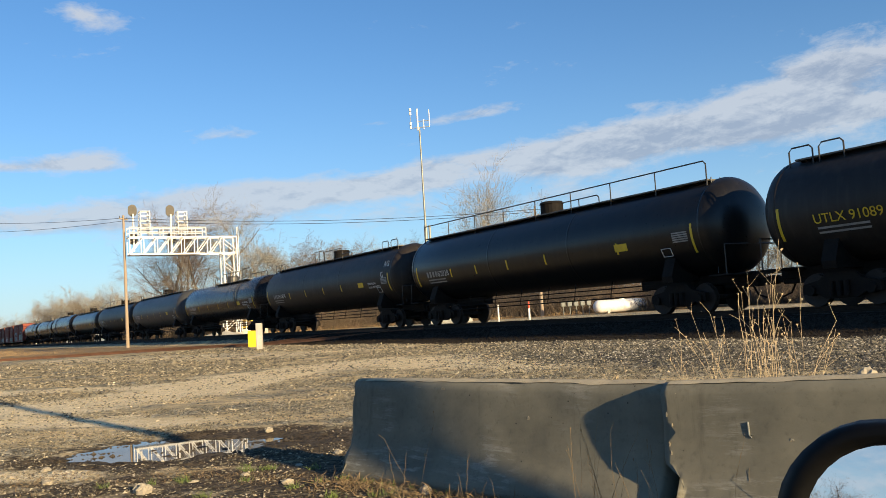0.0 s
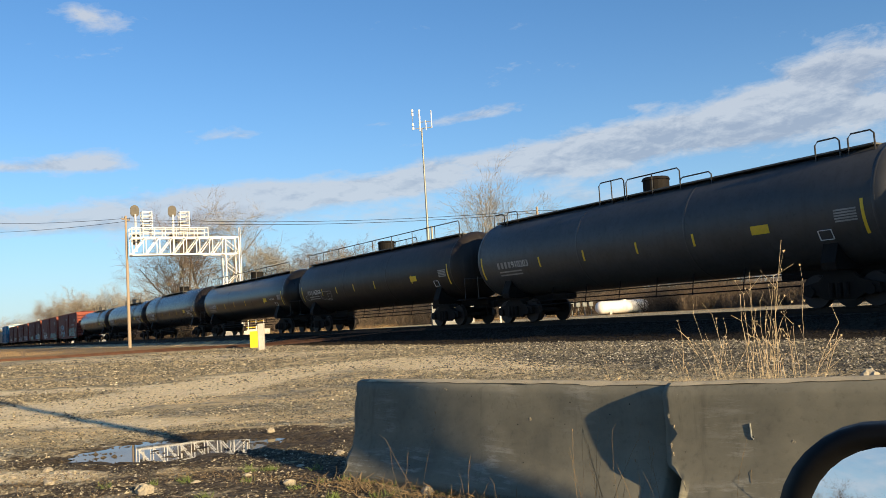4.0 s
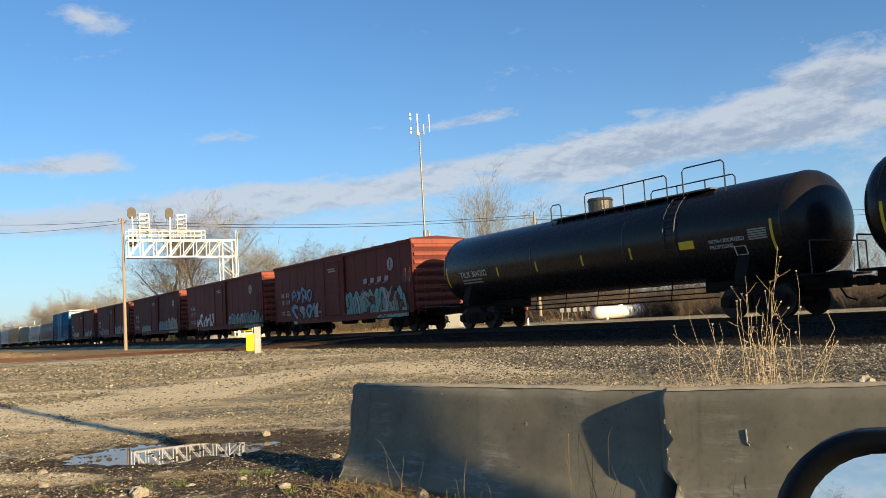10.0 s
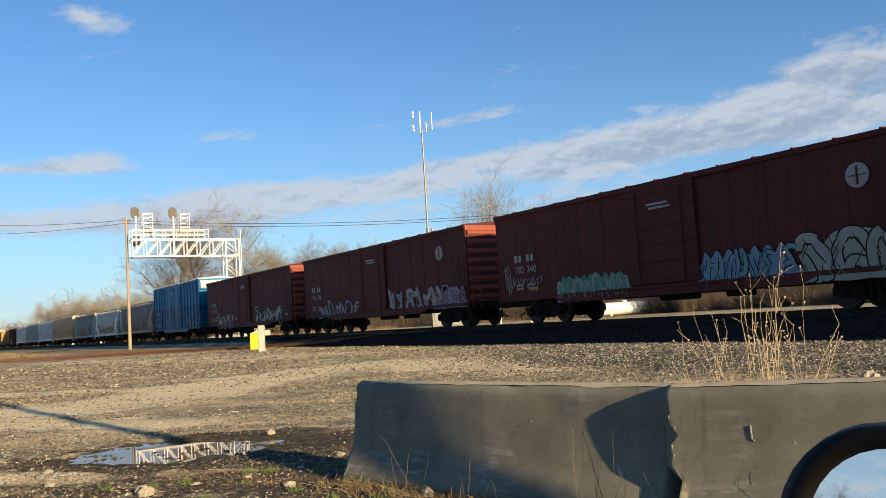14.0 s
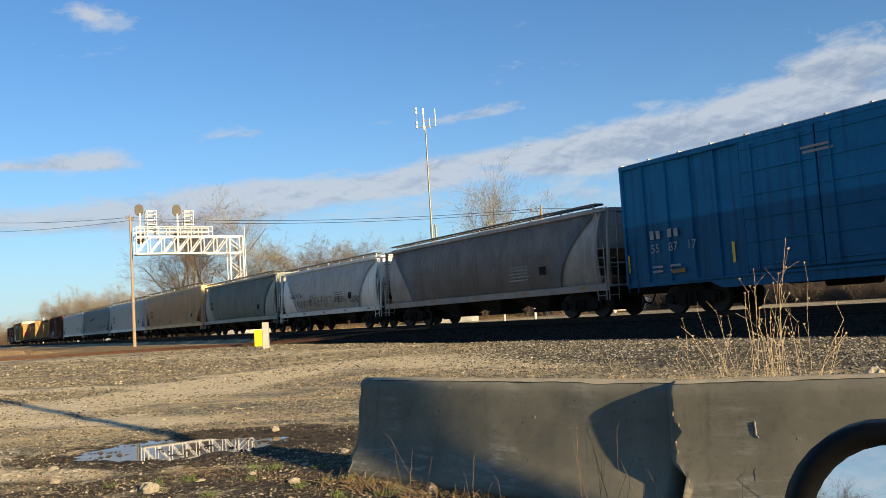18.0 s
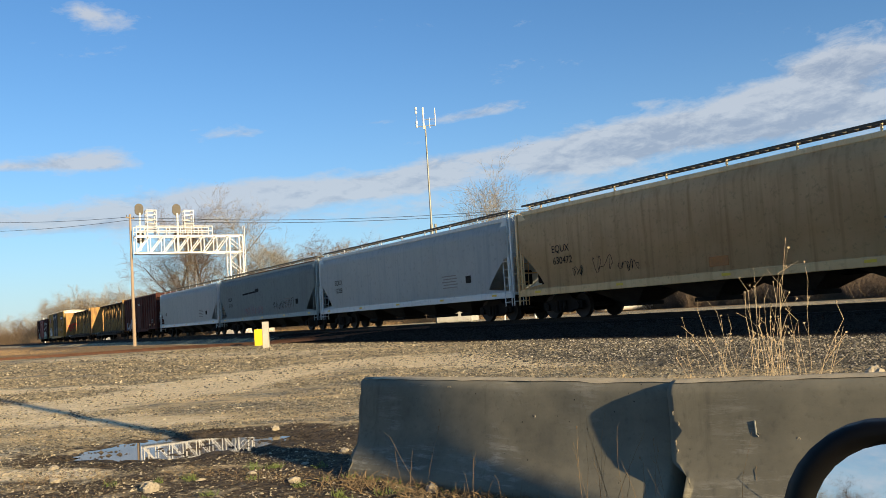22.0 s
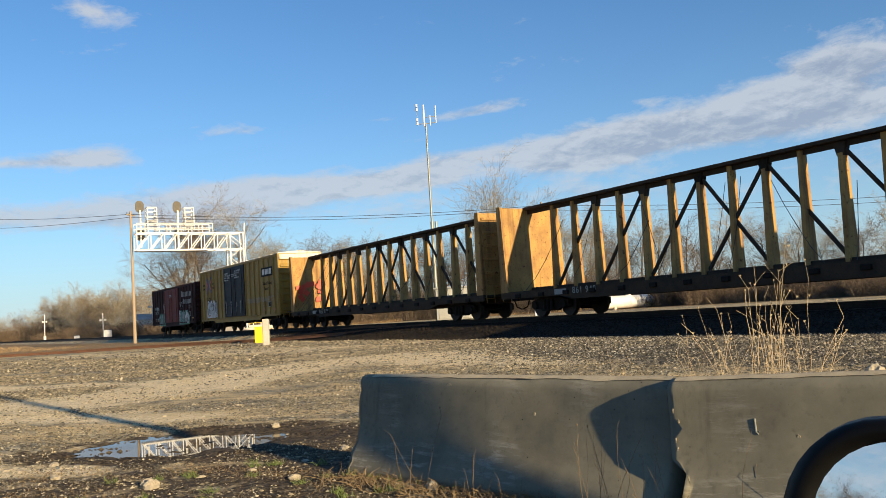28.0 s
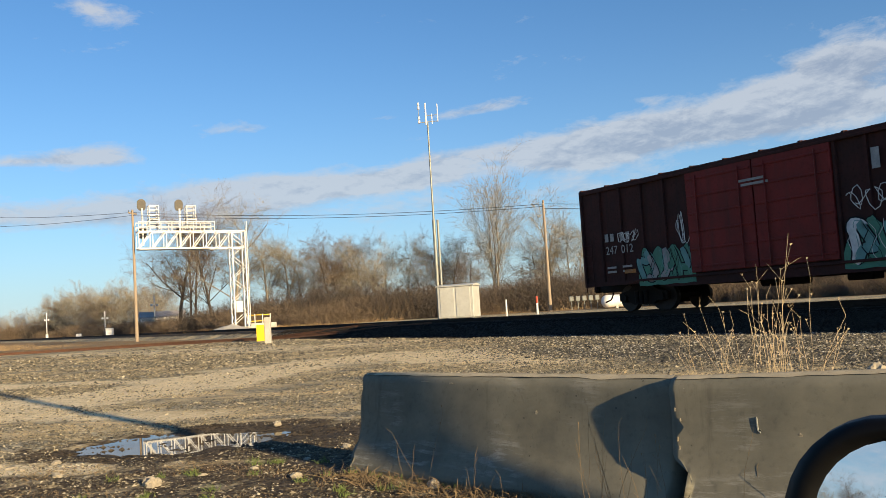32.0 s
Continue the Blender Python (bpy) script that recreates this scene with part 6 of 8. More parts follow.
def centerbeam(left, right, top, label, art):
    """A lumber flat: bulkheads at the ends, a tall trussed beam down the middle."""
    L = right - left
    ob = wagon("centerbeam_flatcar", (left + right) / 2, label, "flatcar", "lumber flatcars of the train")
    h, y, deck = L / 2, 1.5, 1.05
    bm = B()
    box(bm, (0, 0, deck - 0.04), (L - 0.1, 2 * y, 0.10), 0.01)
    part("deck", bm, beam_dark, ob)
    for k in (-1, 1):
        bm = B()
        prism(bm, [(-h, deck + 0.02), (-h, deck - 0.26), (-h + 3.8, deck - 0.26), (-h + 4.6, deck - 0.42), (h - 4.6, deck - 0.42), (h - 3.8, deck - 0.26), (h, deck - 0.26), (h, deck + 0.02)], 1, k * y - 0.04, k * y + 0.04)
        part("side_sill", bm, beam_dark, ob)
        n = 14
        for i in range(n):
            x = -h + 1.2 + i * (L - 2.4) / (n - 1)
            bm = B()
            box(bm, (x, k * (y + 0.06), deck - 0.16), (0.32, 0.10, 0.16), 0.02)
            part("tie_down_winch", bm, iron_black, ob)
    bm = B()
    box(bm, (0, 0, 0.86), (L - 1, 0.5, 0.4), 0.03)
    part("centre_sill", bm, beam_dark, ob)
    for s in (-1, 1):
        # bulkhead with its returns
        bm = B()
        box(bm, (s * (h - 0.12), 0, (deck + top) / 2), (0.16, 2 * y, top - deck), 0.01)
        bh = part("bulkhead", bm, beam_yellow, ob)
        for k in range(6):
            z = deck + 0.35 + k * (top - deck - 0.6) / 5
            bm = B()
            box(bm, (s * (h - 0.02), 0, z), (0.12, 2 * y - 0.2, 0.12), 0.02)
            part("stiffener", bm, beam_yellow, bh)
        for k in (-1, 1):
            bm = B()
            prism(bm, [(s * (h - 0.02), deck), (s * (h - 0.02), top + 0.03), (s * (h - 0.30), top + 0.03), (s * (h - 0.48), deck)], 1, k * y - 0.05, k * y + 0.05)
            part("bulkhead_flange", bm, beam_yellow, ob)
        truck(ob, s * (h - 2.6))
        ladder(ob, (s * (h + 0.06), -y + 0.1, 0.7), (s * (h + 0.06), -y + 0.1, top - 0.4), (0, 0.42, 0), 9, beam_yellow)
    couplers(ob, h + 0.5)
    bm = B()
    box(bm, (0, 0, top - 0.03), (L - 0.3, 0.55, 0.12), 0.02)
    box(bm, (0, 0, top - 0.16), (L - 0.3, 0.10, 0.18))
    part("top_chord", bm, beam_dark, ob)
    bm = B()
    box(bm, (0, 0, deck + 0.1), (L - 0.5, 0.3, 0.16), 0.02)
    part("bottom_chord", bm, beam_dark, ob)
    n = 15
    x0, x1 = -h + 1.9, h - 1.9
    for i in range(n):
        x = x0 + (x1 - x0) * i / (n - 1)
        bm = B()
        # box post, wider at the foot across the car
        prism(bm, [(-0.22, deck), (0.22, deck), (0.11, top - 0.1), (-0.11, top - 0.1)], 0, x - 0.08, x + 0.08)
        part("post", bm, beam_yellow, ob)
    def px(i):
        return x0 + (x1 - x0) * i / (n - 1)
    for hi, lo in ((8, 10), (10, 12), (12, 14), (6, 4), (4, 2), (2, 0), (6, 8), (8, 6)):
        bm = B()
        bar(bm, (px(hi), 0, top - 0.2), (px(lo), 0, deck + 0.1), 0.085, 0.10)
        part("diagonal_brace", bm, beam_dark, ob)
        bm = B()
        prism(bm, [(px(hi) - 0.2, top - 0.1), (px(hi) + 0.2, top - 0.1), (px(hi) + 0.1, top - 0.5), (px(hi) - 0.1, top - 0.5)], 1, -0.12, 0.12)
        part("gusset", bm, beam_dark, ob)
    # hanging tie-down cables
    rng = random.Random(int(-left))
    for i in range(13):
        x = x0 + rng.uniform(0, x1 - x0)
        a = Vector((x, -0.2, top - rng.uniform(0.2, 1.6)))
        b = Vector((x + rng.uniform(-2.4, 2.4), -1.35, deck + 0.05))
        mid = (a + b) / 2 - Vector((0, 0, rng.uniform(0.1, 0.5)))
        bm = B()
        tube(bm, [a, (a + mid) / 2 - Vector((0, 0, 0.05)), mid, (b + mid) / 2 - Vector((0, 0, 0.08)), b], 0.012, 4)
        part("tie_down_cable", bm, cable, ob)
    side_plate("company_mark", ob, mark_grey, -h + 3.9, deck - 0.12, 0.7, 0.2, -y - 0.05)
    words("lettering", art, 0.34, mark_grey, ob, pose(-h + 4.6, -y - 0.055, deck - 0.22, 90), 1.2)
    return ob


NOTE = ("NON-ODORIZED", "PROPYLENE")
FULL, MID = (-8.6, -5.6, -3.6, -1.3, 1.2, 5.2, 8.6), (-8.8, -4.9, -2.3, 0.4, 2.9, 8.6)
tank_wagon(252.5, tank_dull, "dull black tank wagon with hoops on top and yellow tape", "91089", "low", MID, mark="UTLX")
tank_wagon(231.9, tank_black, "black tank wagon with a full-length railing and yellow tape", "62028", "full", FULL)
tank_wagon(211.7, tank_dull, "dull black dirty tank wagon with grab hoops", "910874", "low", MID, note=("PROPYLENE", "NON-ODORIZED"))
lettered = WAGONS[-1][0]
for text, x, a in (("AG", 8.15, -16), ("G", 7.85, 4)):
    tank_words(lettered, text, 0.42, mark_white, x, a, 1.55, 2.70)
tank_wagon(191.05, tank_gloss, "glossy black tank wagon with a short railed walkway", "304298", "mid", MID, 1.50, 2.68, NOTE, "TILX")
tank_wagon(170.5, tank_grey, "dusty dark grey tank wagon with grab hoops", "910203", "low", MID, 1.62)
tank_wagon(150.15, tank_dull, "grimy black tank wagon with a full railing and faint graffiti", "62004", "full", FULL)
sprayed = WAGONS[-1][0]
rng_g = random.Random(9)
for k, (x, ang, w, hh) in enumerate(((-5.05, 22, 1.3, 0.6), (-7.6, 20, 1.0, 0.45), (-4.7, 24, 0.5, 0.4))):
    bm = B()
    n = 26
    ribbon(bm, [(w * (0.5 * math.cos(6.0 * i / n + k) * (1 + 0.25 * math.sin(15 * i / n + k))), hh * (0.5 * math.sin(6.0 * i / n + k) + 0.12 * math.sin(19 * i / n))) for i in range(n + 1)], 0.035, 0.0)
    a = radians(ang)
    part("graffiti_line", bm, mark_grey, sprayed, at=pose(x, -1.575 * math.cos(a), 2.70 - 1.575 * math.sin(a), ang))
tank_wagon(129.2, tank_black, "black tank wagon with a full-length railing", "62029", "full", FULL, 1.5, 2.68, ("PROPYLENE",))
tank_wagon(108.65, tank_gloss, "smooth black tank wagon with a railed hatch", "213685", "mid_back", MID, 1.62, 2.72, NOTE)
tank_wagon(88.0, tank_gloss, "glossy black tank wagon with a short railed walkway", "304160", "mid", MID, 1.5, 2.68, NOTE, "TILX")
tank_wagon(67.3, tank_gloss, "glossy black tank wagon with a short railed walkway", "304202", "mid", MID, 1.5, 2.68, NOTE, "TILX")
W_, K_ = mark_white, mark_black
Y_ = -1.608
red_a = boxcar(46.0, 64.45, 4.43, box_red, "rust-red boxcar with teal and white graffiti", ("781", "019"), (0.1, 3.1, 1), False, emblem=7.0, end_mat=box_red_lit, art=((2.8, 0.75, 4.7, 1.25, 21, (paint_blue, mark_grey, paint_teal), K_, 4, None, 0.36), (2.9, 2.0, 3.2, 0.95, 22, (paint_blue,), K_, 4, None, 0.34), (10.6, 0.78, 7.2, 1.6, 23, (box_red, paint_teal, mark_grey), K_, 7, paint_teal, 0.24)))
letter_bars(red_a, 13.2 - 9.22, 2.62, 4, 3.2, 0.26, Y_, mark_grey, 0.5, 0.3)
for k in range(3):
    side_plate("name_stripe", red_a, mark_grey, 14.0 - 9.22 + 0.8 * k, 2.56, 0.45, 0.03, Y_)
tag(red_a, 8.5, 2.2, 0.6, 0.9, Y_, 3, mark_grey)
boxcar(24.85, 43.65, 4.43, box_red, "rust-red boxcar with white block graffiti by the door", ("783", "227"), (0.0, 3.1, 1), False, emblem=7.0, end_mat=box_red_lit, art=((2.8, 0.75, 4.9, 1.3, 31, (mark_white,), K_, 4, None, 0.34), (11.2, 0.75, 7.5, 1.15, 32, (mark_grey, paint_violet, paint_teal), K_, 8, paint_green, 0.22)))
red_c = boxcar(4.05, 22.5, 4.43, box_maroon, "dark red boxcar with green and white graffiti", ("782", "340"), (0.1, 3.1, 1), False, emblem=7.06, end_mat=box_red_lit, art=((3.9, 0.76, 3.8, 0.95, 42, (mark_grey, paint_teal), paint_green, 8, paint_green, 0.14), (10.8, 0.85, 3.4, 1.15, 43, (paint_blue, paint_teal), K_, 6, paint_blue, 0.16), (14.4, 0.78, 3.1, 1.35, 44, (hop_green, mark_grey), K_, 3, hop_green, 0.3)))
tag(red_c, 0.7 - 9.22, 1.35, 2.2, 0.55, Y_, 141, mark_grey)
tag(red_c, 0.6 - 9.22, 1.15, 0.35, 1.4, Y_, 142, mark_grey)
boxcar(-16.75, 1.75, 4.43, box_maroon, "dark red boxcar with pale violet graffiti letters", ("782", "366"), (0.1, 3.1, 1), False, emblem=7.0, end_mat=box_red_lit, art=((2.0, 0.85, 5.6, 1.0, 51, (mark_grey, paint_violet), K_, 7, None, 0.16), (11.0, 0.9, 5.2, 1.2, 52, (mark_grey, paint_violet, mark_grey), box_maroon, 6, None, 0.34), (15.6, 0.9, 2.7, 1.0, 53, (paint_violet,), box_maroon, 4, paint_violet, 0.2)))
boxcar(-37.45, -18.9, 4.43, box_maroon, "dark maroon boxcar with angular white graffiti", ("622", "020"), (0.0, 2.7, 1), False, end_mat=box_red_lit, art=((2.8, 0.75, 4.1, 1.1, 61, (K_, mark_grey), mark_white, 6, None, 0.24), (11.7, 0.75, 5.0, 1.2, 62, (K_, mark_grey), mark_white, 6, None, 0.26)))
blue_car = boxcar(-55.6, -39.6, 5.05, box_blue, "bright blue high-cube boxcar with white ends", ("55", "87", "17"), (-0.34, 5.1, 2), True, end_mat=box_blue, roof_mat=roof_silver, low=0.72)
for x in (-7.85, -3.4, 1.0, 4.2, 7.8):
    side_plate("reflective_tape", blue_car, mark_yellow, x, 1.75, 0.10, 0.62, -1.575)
for k in (-1,):
    bm = B()
    box(bm, (8.03, 0, 4.62), (0.10, 2.9, 0.62), 0.01)
    part("white_end_panel", bm, roof_silver, blue_car, "faded white panel with rust at the end's top")
hopper(-73.7, -56.5, 3.80, hop_dark, "sooty dark grey covered hopper with bulging sides", "", False, 3)
hopper(-88.9, -74.1, 3.72, hop_white, "chalky white covered hopper with rust streaks", "93330", False, 2, owner="NAHX")
hopper(-106.95, -89.4, 3.95, hop_green, "dirty grey-green covered hopper with open ends", "390326", False, 3, owner="NAHX")
hopper(-128.6, -107.3, 4.22, hop_tan, "tan covered hopper with brown dirt and end cages", "630472", True, 4, owner="EQUX")
hopper(-148.75, -128.8, 4.15, hop_pale, "clean white covered hopper with a black roof walk", "12208", True, 4, owner="EQUX")
hopper(-168.9, -149.0, 4.12, hop_grey, "pale grey covered hopper with faded graffiti", "10153", True, 4, owner="MLLX")
hopper(-188.9, -169.3, 4.10, hop_pale, "clean white covered hopper with orange tape", "869", True, 4)
mllx_art = WAGONS[-2][0]
white_hop, tan_hop = WAGONS[-6][0], WAGONS[-4][0]
for x, z, w, hh, sd in ((3.2, 1.45, 2.6, 0.55, 1), (5.3, 1.75, 0.8, 0.5, 2), (5.9, 1.4, 1.3, 0.5, 3), (7.5, 1.25, 1.2, 0.95, 4), (8.9, 1.5, 1.6, 0.5, 5), (11.0, 1.4, 1.4, 0.5, 6)):
    tag(white_hop, x - 7.4, z, w, hh, -1.595, 300 + sd, mark_black)
for x, z in ((3.3, 1.75), (5.35, 1.7), (7.1, 1.9), (9.6, 1.7), (11.9, 1.7)):
    side_plate("reflective_tape", white_hop, mark_orange, x - 7.4, z, 0.12, 0.34, -1.59)
for x, z, w, hh in ((6.3, 2.1, 0.5, 0.4), (3.2, 2.95, 0.5, 0.05), (1.9, 2.55, 0.4, 0.05)):
    side_plate("rust_patch", white_hop, hop_tan, x - 7.4, z, w, hh, -1.57)
for x, z, w, hh, sd in ((3.6, 1.5, 0.6, 0.4, 7), (4.7, 1.45, 1.0, 0.85, 8), (6.0, 1.5, 1.0, 0.4, 9)):
    tag(tan_hop, x - 10.65, z, w, hh, -1.588, 300 + sd, mark_black)
side_plate("data_panel", tan_hop, mark_orange, 10.4 - 10.65, 1.5, 0.75, 0.3, -1.588)
bm = B()
box(bm, (0, -1.47, 4.235), (19.0, 0.10, 0.05), 0.01)
part("rusty_roof_edge", bm, rail_rust, mllx_art, "rust-orange edge of the roof")
rng_g = random.Random(72)
for k in range(9):
    tag(mllx_art, 5.7 - 9.95 + 0.48 * k, 1.25 + rng_g.uniform(0, 0.1), 0.75, rng_g.uniform(0.45, 0.8), -1.592 - 0.0006 * k, 720 + k, (mark_grey, paint_violet, paint_pink)[k % 3])
for k in range(5):
    tag(mllx_art, 12.2 - 9.95 + 0.75 * k, 1.45 + rng_g.uniform(0, 0.1), 0.9, rng_g.uniform(0.5, 0.9), -1.592 - 0.0006 * k, 740 + k, mark_black)
for k in range(4):
    tag(mllx_art, 12.0 - 9.95 + 0.9 * k, 1.30, 1.0, 0.5, -1.598 - 0.0006 * k, 760 + k, mark_grey)
bm = B()
stroke(bm, 5.9 - 9.95, 2.86, 9.2 - 9.95, 2.95, 0.12, -1.59)
stroke(bm, 8.7 - 9.95, 3.0, 9.3 - 9.95, 3.02, 0.25, -1.591)
part("scorch_mark", bm, mark_black, mllx_art)
boxcar(-205.85, -190.25, 4.42, box_rust, "dark rust-brown boxcar with pale blue graffiti", (), (0.2, 3.0, 1), True, art=((1.3, 0.85, 5.0, 1.4, 71, (paint_blue, mark_grey), K_, 5, None, 0.2),))
centerbeam(-229.2, -207.15, 4.60, "rusty yellow lumber flatcar with an empty trussed centre", "861 940")
beam_b = centerbeam(-252.95, -230.55, 4.60, "weathered yellow lumber flatcar with red graffiti panel", "862 871")
# red spray paint on the bulkhead's inner face
rng_g = random.Random(6)
for k in range(14):
    y0, z0 = rng_g.uniform(-1.1, 0.9), rng_g.uniform(1.7, 2.9)
    y1, z1 = y0 + rng_g.uniform(-0.5, 0.5), z0 + rng_g.uniform(-0.5, 0.5)
    n = Vector((y1 - y0, z1 - z0)).orthogonal().normalized() * 0.16
    bm = B()
    bm.faces.new([bm.verts.new((-10.855 + 0.0004 * k, *p)) for p in ((y0 - n.x, z0 - n.y), (y1 - n.x, z1 - n.y), (y1 + n.x, z1 + n.y), (y0 + n.x, z0 + n.y))])
    part("graffiti", bm, red_paint, beam_b)
ttx = boxcar(-273.6, -254.85, 5.05, box_yellow, "dusty yellow high-cube boxcar with dark blue doors", (), (-0.17, 5.05, 2), True, roof_mat=roof_silver, door_mat=door_blue, art=((1.9, 1.2, 2.7, 1.5, 81, (mark_white, mark_grey), K_, 3, mark_white, 0.34),))
X0, YT = -9.375, -1.612
for mat_, pts, dz in ((paint_ribbon_blue, ((1.85, 4.45, 2.45, 3.85), (2.45, 3.85, 3.2, 4.5), (1.9, 3.25, 2.45, 3.85), (2.45, 3.85, 3.2, 3.25)), 0.0), (red_paint, ((1.85, 4.15, 2.2, 3.85), (2.2, 3.85, 1.9, 3.5), (2.75, 3.9, 3.25, 4.2), (2.75, 3.85, 3.2, 3.5)), 0.004)):
    bm = B()
    for k, q in enumerate(pts):
        stroke(bm, X0 + q[0], q[1], X0 + q[2], q[3], 0.15, YT - dz - 0.0003 * k)
    part("ribbon_emblem", bm, mat_, ttx, "crossed red and blue ribbon emblem")
words("lettering", "next\nload", 0.33, mark_black, ttx, pose(X0 + 0.9, YT, 3.85, 90))
words("lettering", "any\nroad", 0.33, mark_black, ttx, pose(X0 + 3.5, YT, 3.85, 90))
words("lettering", "TB OX", 0.42, mark_black, ttx, pose(X0 + 1.75, YT, 2.55, 90))
bm = B()
box(bm, (9.40, 0, 4.86), (0.12, 3.0, 0.34), 0.01)
part("white_end_panel", bm, roof_silver, ttx)
side_plate("name_panel", ttx, mark_black, X0 + 16.55, 4.0, 2.25, 0.62, YT, "black panel with pale name blocks")
letter_bars(ttx, X0 + 15.6, 3.82, 3, 2.0, 0.38, YT - 0.008, mark_white, 0.25, 0.15)
for k, line in enumerate(("Railcar Pooling", "Experts")):
    words("lettering", line, 0.30, mark_black, ttx, pose(X0 + 15.65 + 0.3 * k, YT, 3.12 - 0.36 * k, 90))
tag(ttx, X0 + 12.2, 1.9, 5.4, 0.45, YT, 84, mark_grey)
tag(ttx, X0 + 15.6, 1.5, 0.7, 0.5, YT, 85, mark_black)
for x, sd in ((7.3, 86), (8.6, 87), (9.9, 88), (10.8, 89)):
    rng_g = random.Random(sd)
    bm = B()
    stroke(bm, X0 + x, 1.4, X0 + x + 0.03, 1.85, 0.07, -1.70)
    for q in loops(rng_g):
        stroke(bm, X0 + x - 0.15 + 0.3 * q[0], 1.8 + 0.5 * q[1], X0 + x - 0.15 + 0.3 * q[2], 1.8 + 0.5 * q[3], 0.05, -1.701)
    part("painted_figure", bm, mark_grey, ttx)
for x, z, lines in ((7.15, 4.42, "IMPORTANT\nCLOSE THIS DOOR\nBEFORE CLOSING\nMAIN DOOR"), (9.65, 4.50, "CLOSE AND LOCK\nBOTH DOORS\nBEFORE\nMOVING CAR")):
    words("lettering", lines, 0.17, mark_white, ttx, pose(X0 + x, -1.705, z, 90))
sp = boxcar(-291.35, -275.3, 4.38, sp_brown, "worn brown boxcar with red doors and graffiti", ("247", "012"), (-0.3, 5.15, 2), True, door_mat=sp_red, art=((2.9, 0.85, 2.3, 1.3, 91, (paint_teal, mark_grey, paint_green), K_, 3, paint_green, 0.3), (10.5, 0.85, 3.4, 1.35, 92, (mark_white, paint_teal, mark_grey), K_, 4, paint_green, 0.32)))
letter_bars(sp, 11.4 - 8.02, 3.33, 8, 3.6, 0.44, Y_, mark_grey, 0.5)
letter_bars(sp, 12.1 - 8.02, 2.68, 7, 2.8, 0.40, Y_, mark_grey, 0.5)
tag(sp, 10.6 - 8.02, 2.3, 1.2, 0.7, Y_, 93, mark_white)
tag(sp, 4.6 - 8.02, 1.9, 0.5, 1.2, Y_, 94, mark_white)
tag(sp, 1.9 - 8.02, 2.3, 1.0, 0.5, Y_, 95, mark_white)
tag(sp, 13.9 - 8.02, 2.2, 0.8, 0.4, Y_, 96, mark_grey)


# ---- bare trees and brush ----
def tubes_mesh(name, segs, sides, mat):
    """One mesh of tapered bars; segs of (p, q, r at p, r at q)."""
    P = np.array([s[0] for s in segs], float)
    Q = np.array([s[1] for s in segs], float)
    R0 = np.array([s[2] for s in segs])[:, None]
    R1 = np.array([s[3] for s in segs])[:, None]
    D = Q - P
    D /= np.maximum(np.linalg.norm(D, axis=1), 1e-9)[:, None]
    up = np.where(np.abs(D[:, 2:3]) > 0.9, np.array([[1.0, 0, 0]]), np.array([[0, 0, 1.0]]))
    U = np.cross(D, up)
    U /= np.linalg.norm(U, axis=1)[:, None]
    V = np.cross(D, U)
    n = len(segs)
    verts = np.empty((n, 2 * sides, 3))
    for k in range(sides):
        a = 2 * math.pi * k / sides
        off = U * math.cos(a) + V * math.sin(a)
        verts[:, k] = P + off * R0
        verts[:, sides + k] = Q + off * R1
    base = (np.arange(n) * 2 * sides)[:, None]
    quads = []
    for k in range(sides):
        j = (k + 1) % sides
        quads.append(np.concatenate([base + k, base + j, base + sides + j, base + sides + k], axis=1))
    faces = np.concatenate(quads)
    me = bpy.data.meshes.new(name)
    me.from_pydata(verts.reshape(-1, 3).tolist(), [], faces.tolist())
    me.materials.append(mat)
    return me


def grow(rng, p, d, length, r, level, spec, limbs, twigs):
    """A limb in bent steps, with smaller ones along it."""
    n = 4 if level < 2 else 3 if level < 3 else 2
    step = length / n
    pts = [p]
    for i in range(n):
        wob = 0.10 + 0.07 * level
        d = (d + Vector((rng.uniform(-wob, wob), rng.uniform(-wob, wob), rng.uniform(-wob, wob) + spec["lift"] * (0.3 if level else 0)))).normalized()
        q = p + d * step
        r2 = r * (0.82 if level < 2 else 0.72)
        (limbs if r > spec["fine"] else twigs).append((p, q, r, r2))
        if level < spec["depth"]:
            kids = spec["kids"][level]
            first = spec["clear"] if level == 0 else 0.15
            for _ in range(kids):
                q_at = (i + rng.random()) / n
                if q_at < first:
                    continue
                o = p.lerp(q, rng.random())
                side = Vector((rng.gauss(0, 1), rng.gauss(0, 1), rng.gauss(0, 0.5)))
                side = (side - d * side.dot(d)).normalized()
                ang = radians(rng.uniform(*spec["angle"]))
                cd = (d * math.cos(ang) + side * math.sin(ang)).normalized()
                cl = length * rng.uniform(0.42, 0.62) * (1.15 - 0.55 * q_at if level == 0 else 1.0)
                grow(rng, o, cd, cl, max(r2 * rng.uniform(0.38, 0.55), spec["least"]), level + 1, spec, limbs, twigs)
        p, r = q, r2


def tree_meshes(seed, height, stems, spec, wood, fine):
    rng = random.Random(seed)
    limbs, twigs = [], []
    for k in range(stems):
        a = 2 * math.pi * k / max(1, stems) + rng.random()
        lean = 0.0 if stems == 1 else rng.uniform(*spec["lean"])
        d = Vector((math.cos(a) * lean, math.sin(a) * lean, 1)).normalized()
        hh = height * rng.uniform(0.8, 1.0) * 0.82
        grow(rng, Vector((math.cos(a) * 0.25 * (stems > 1), math.sin(a) * 0.25 * (stems > 1), -0.2)), d, hh, spec["girth"] * (1 if stems == 1 else 0.75), 0, spec, limbs, twigs)
    return tubes_mesh("trunk", limbs, 6, wood), tubes_mesh("crown", twigs, 3, fine)


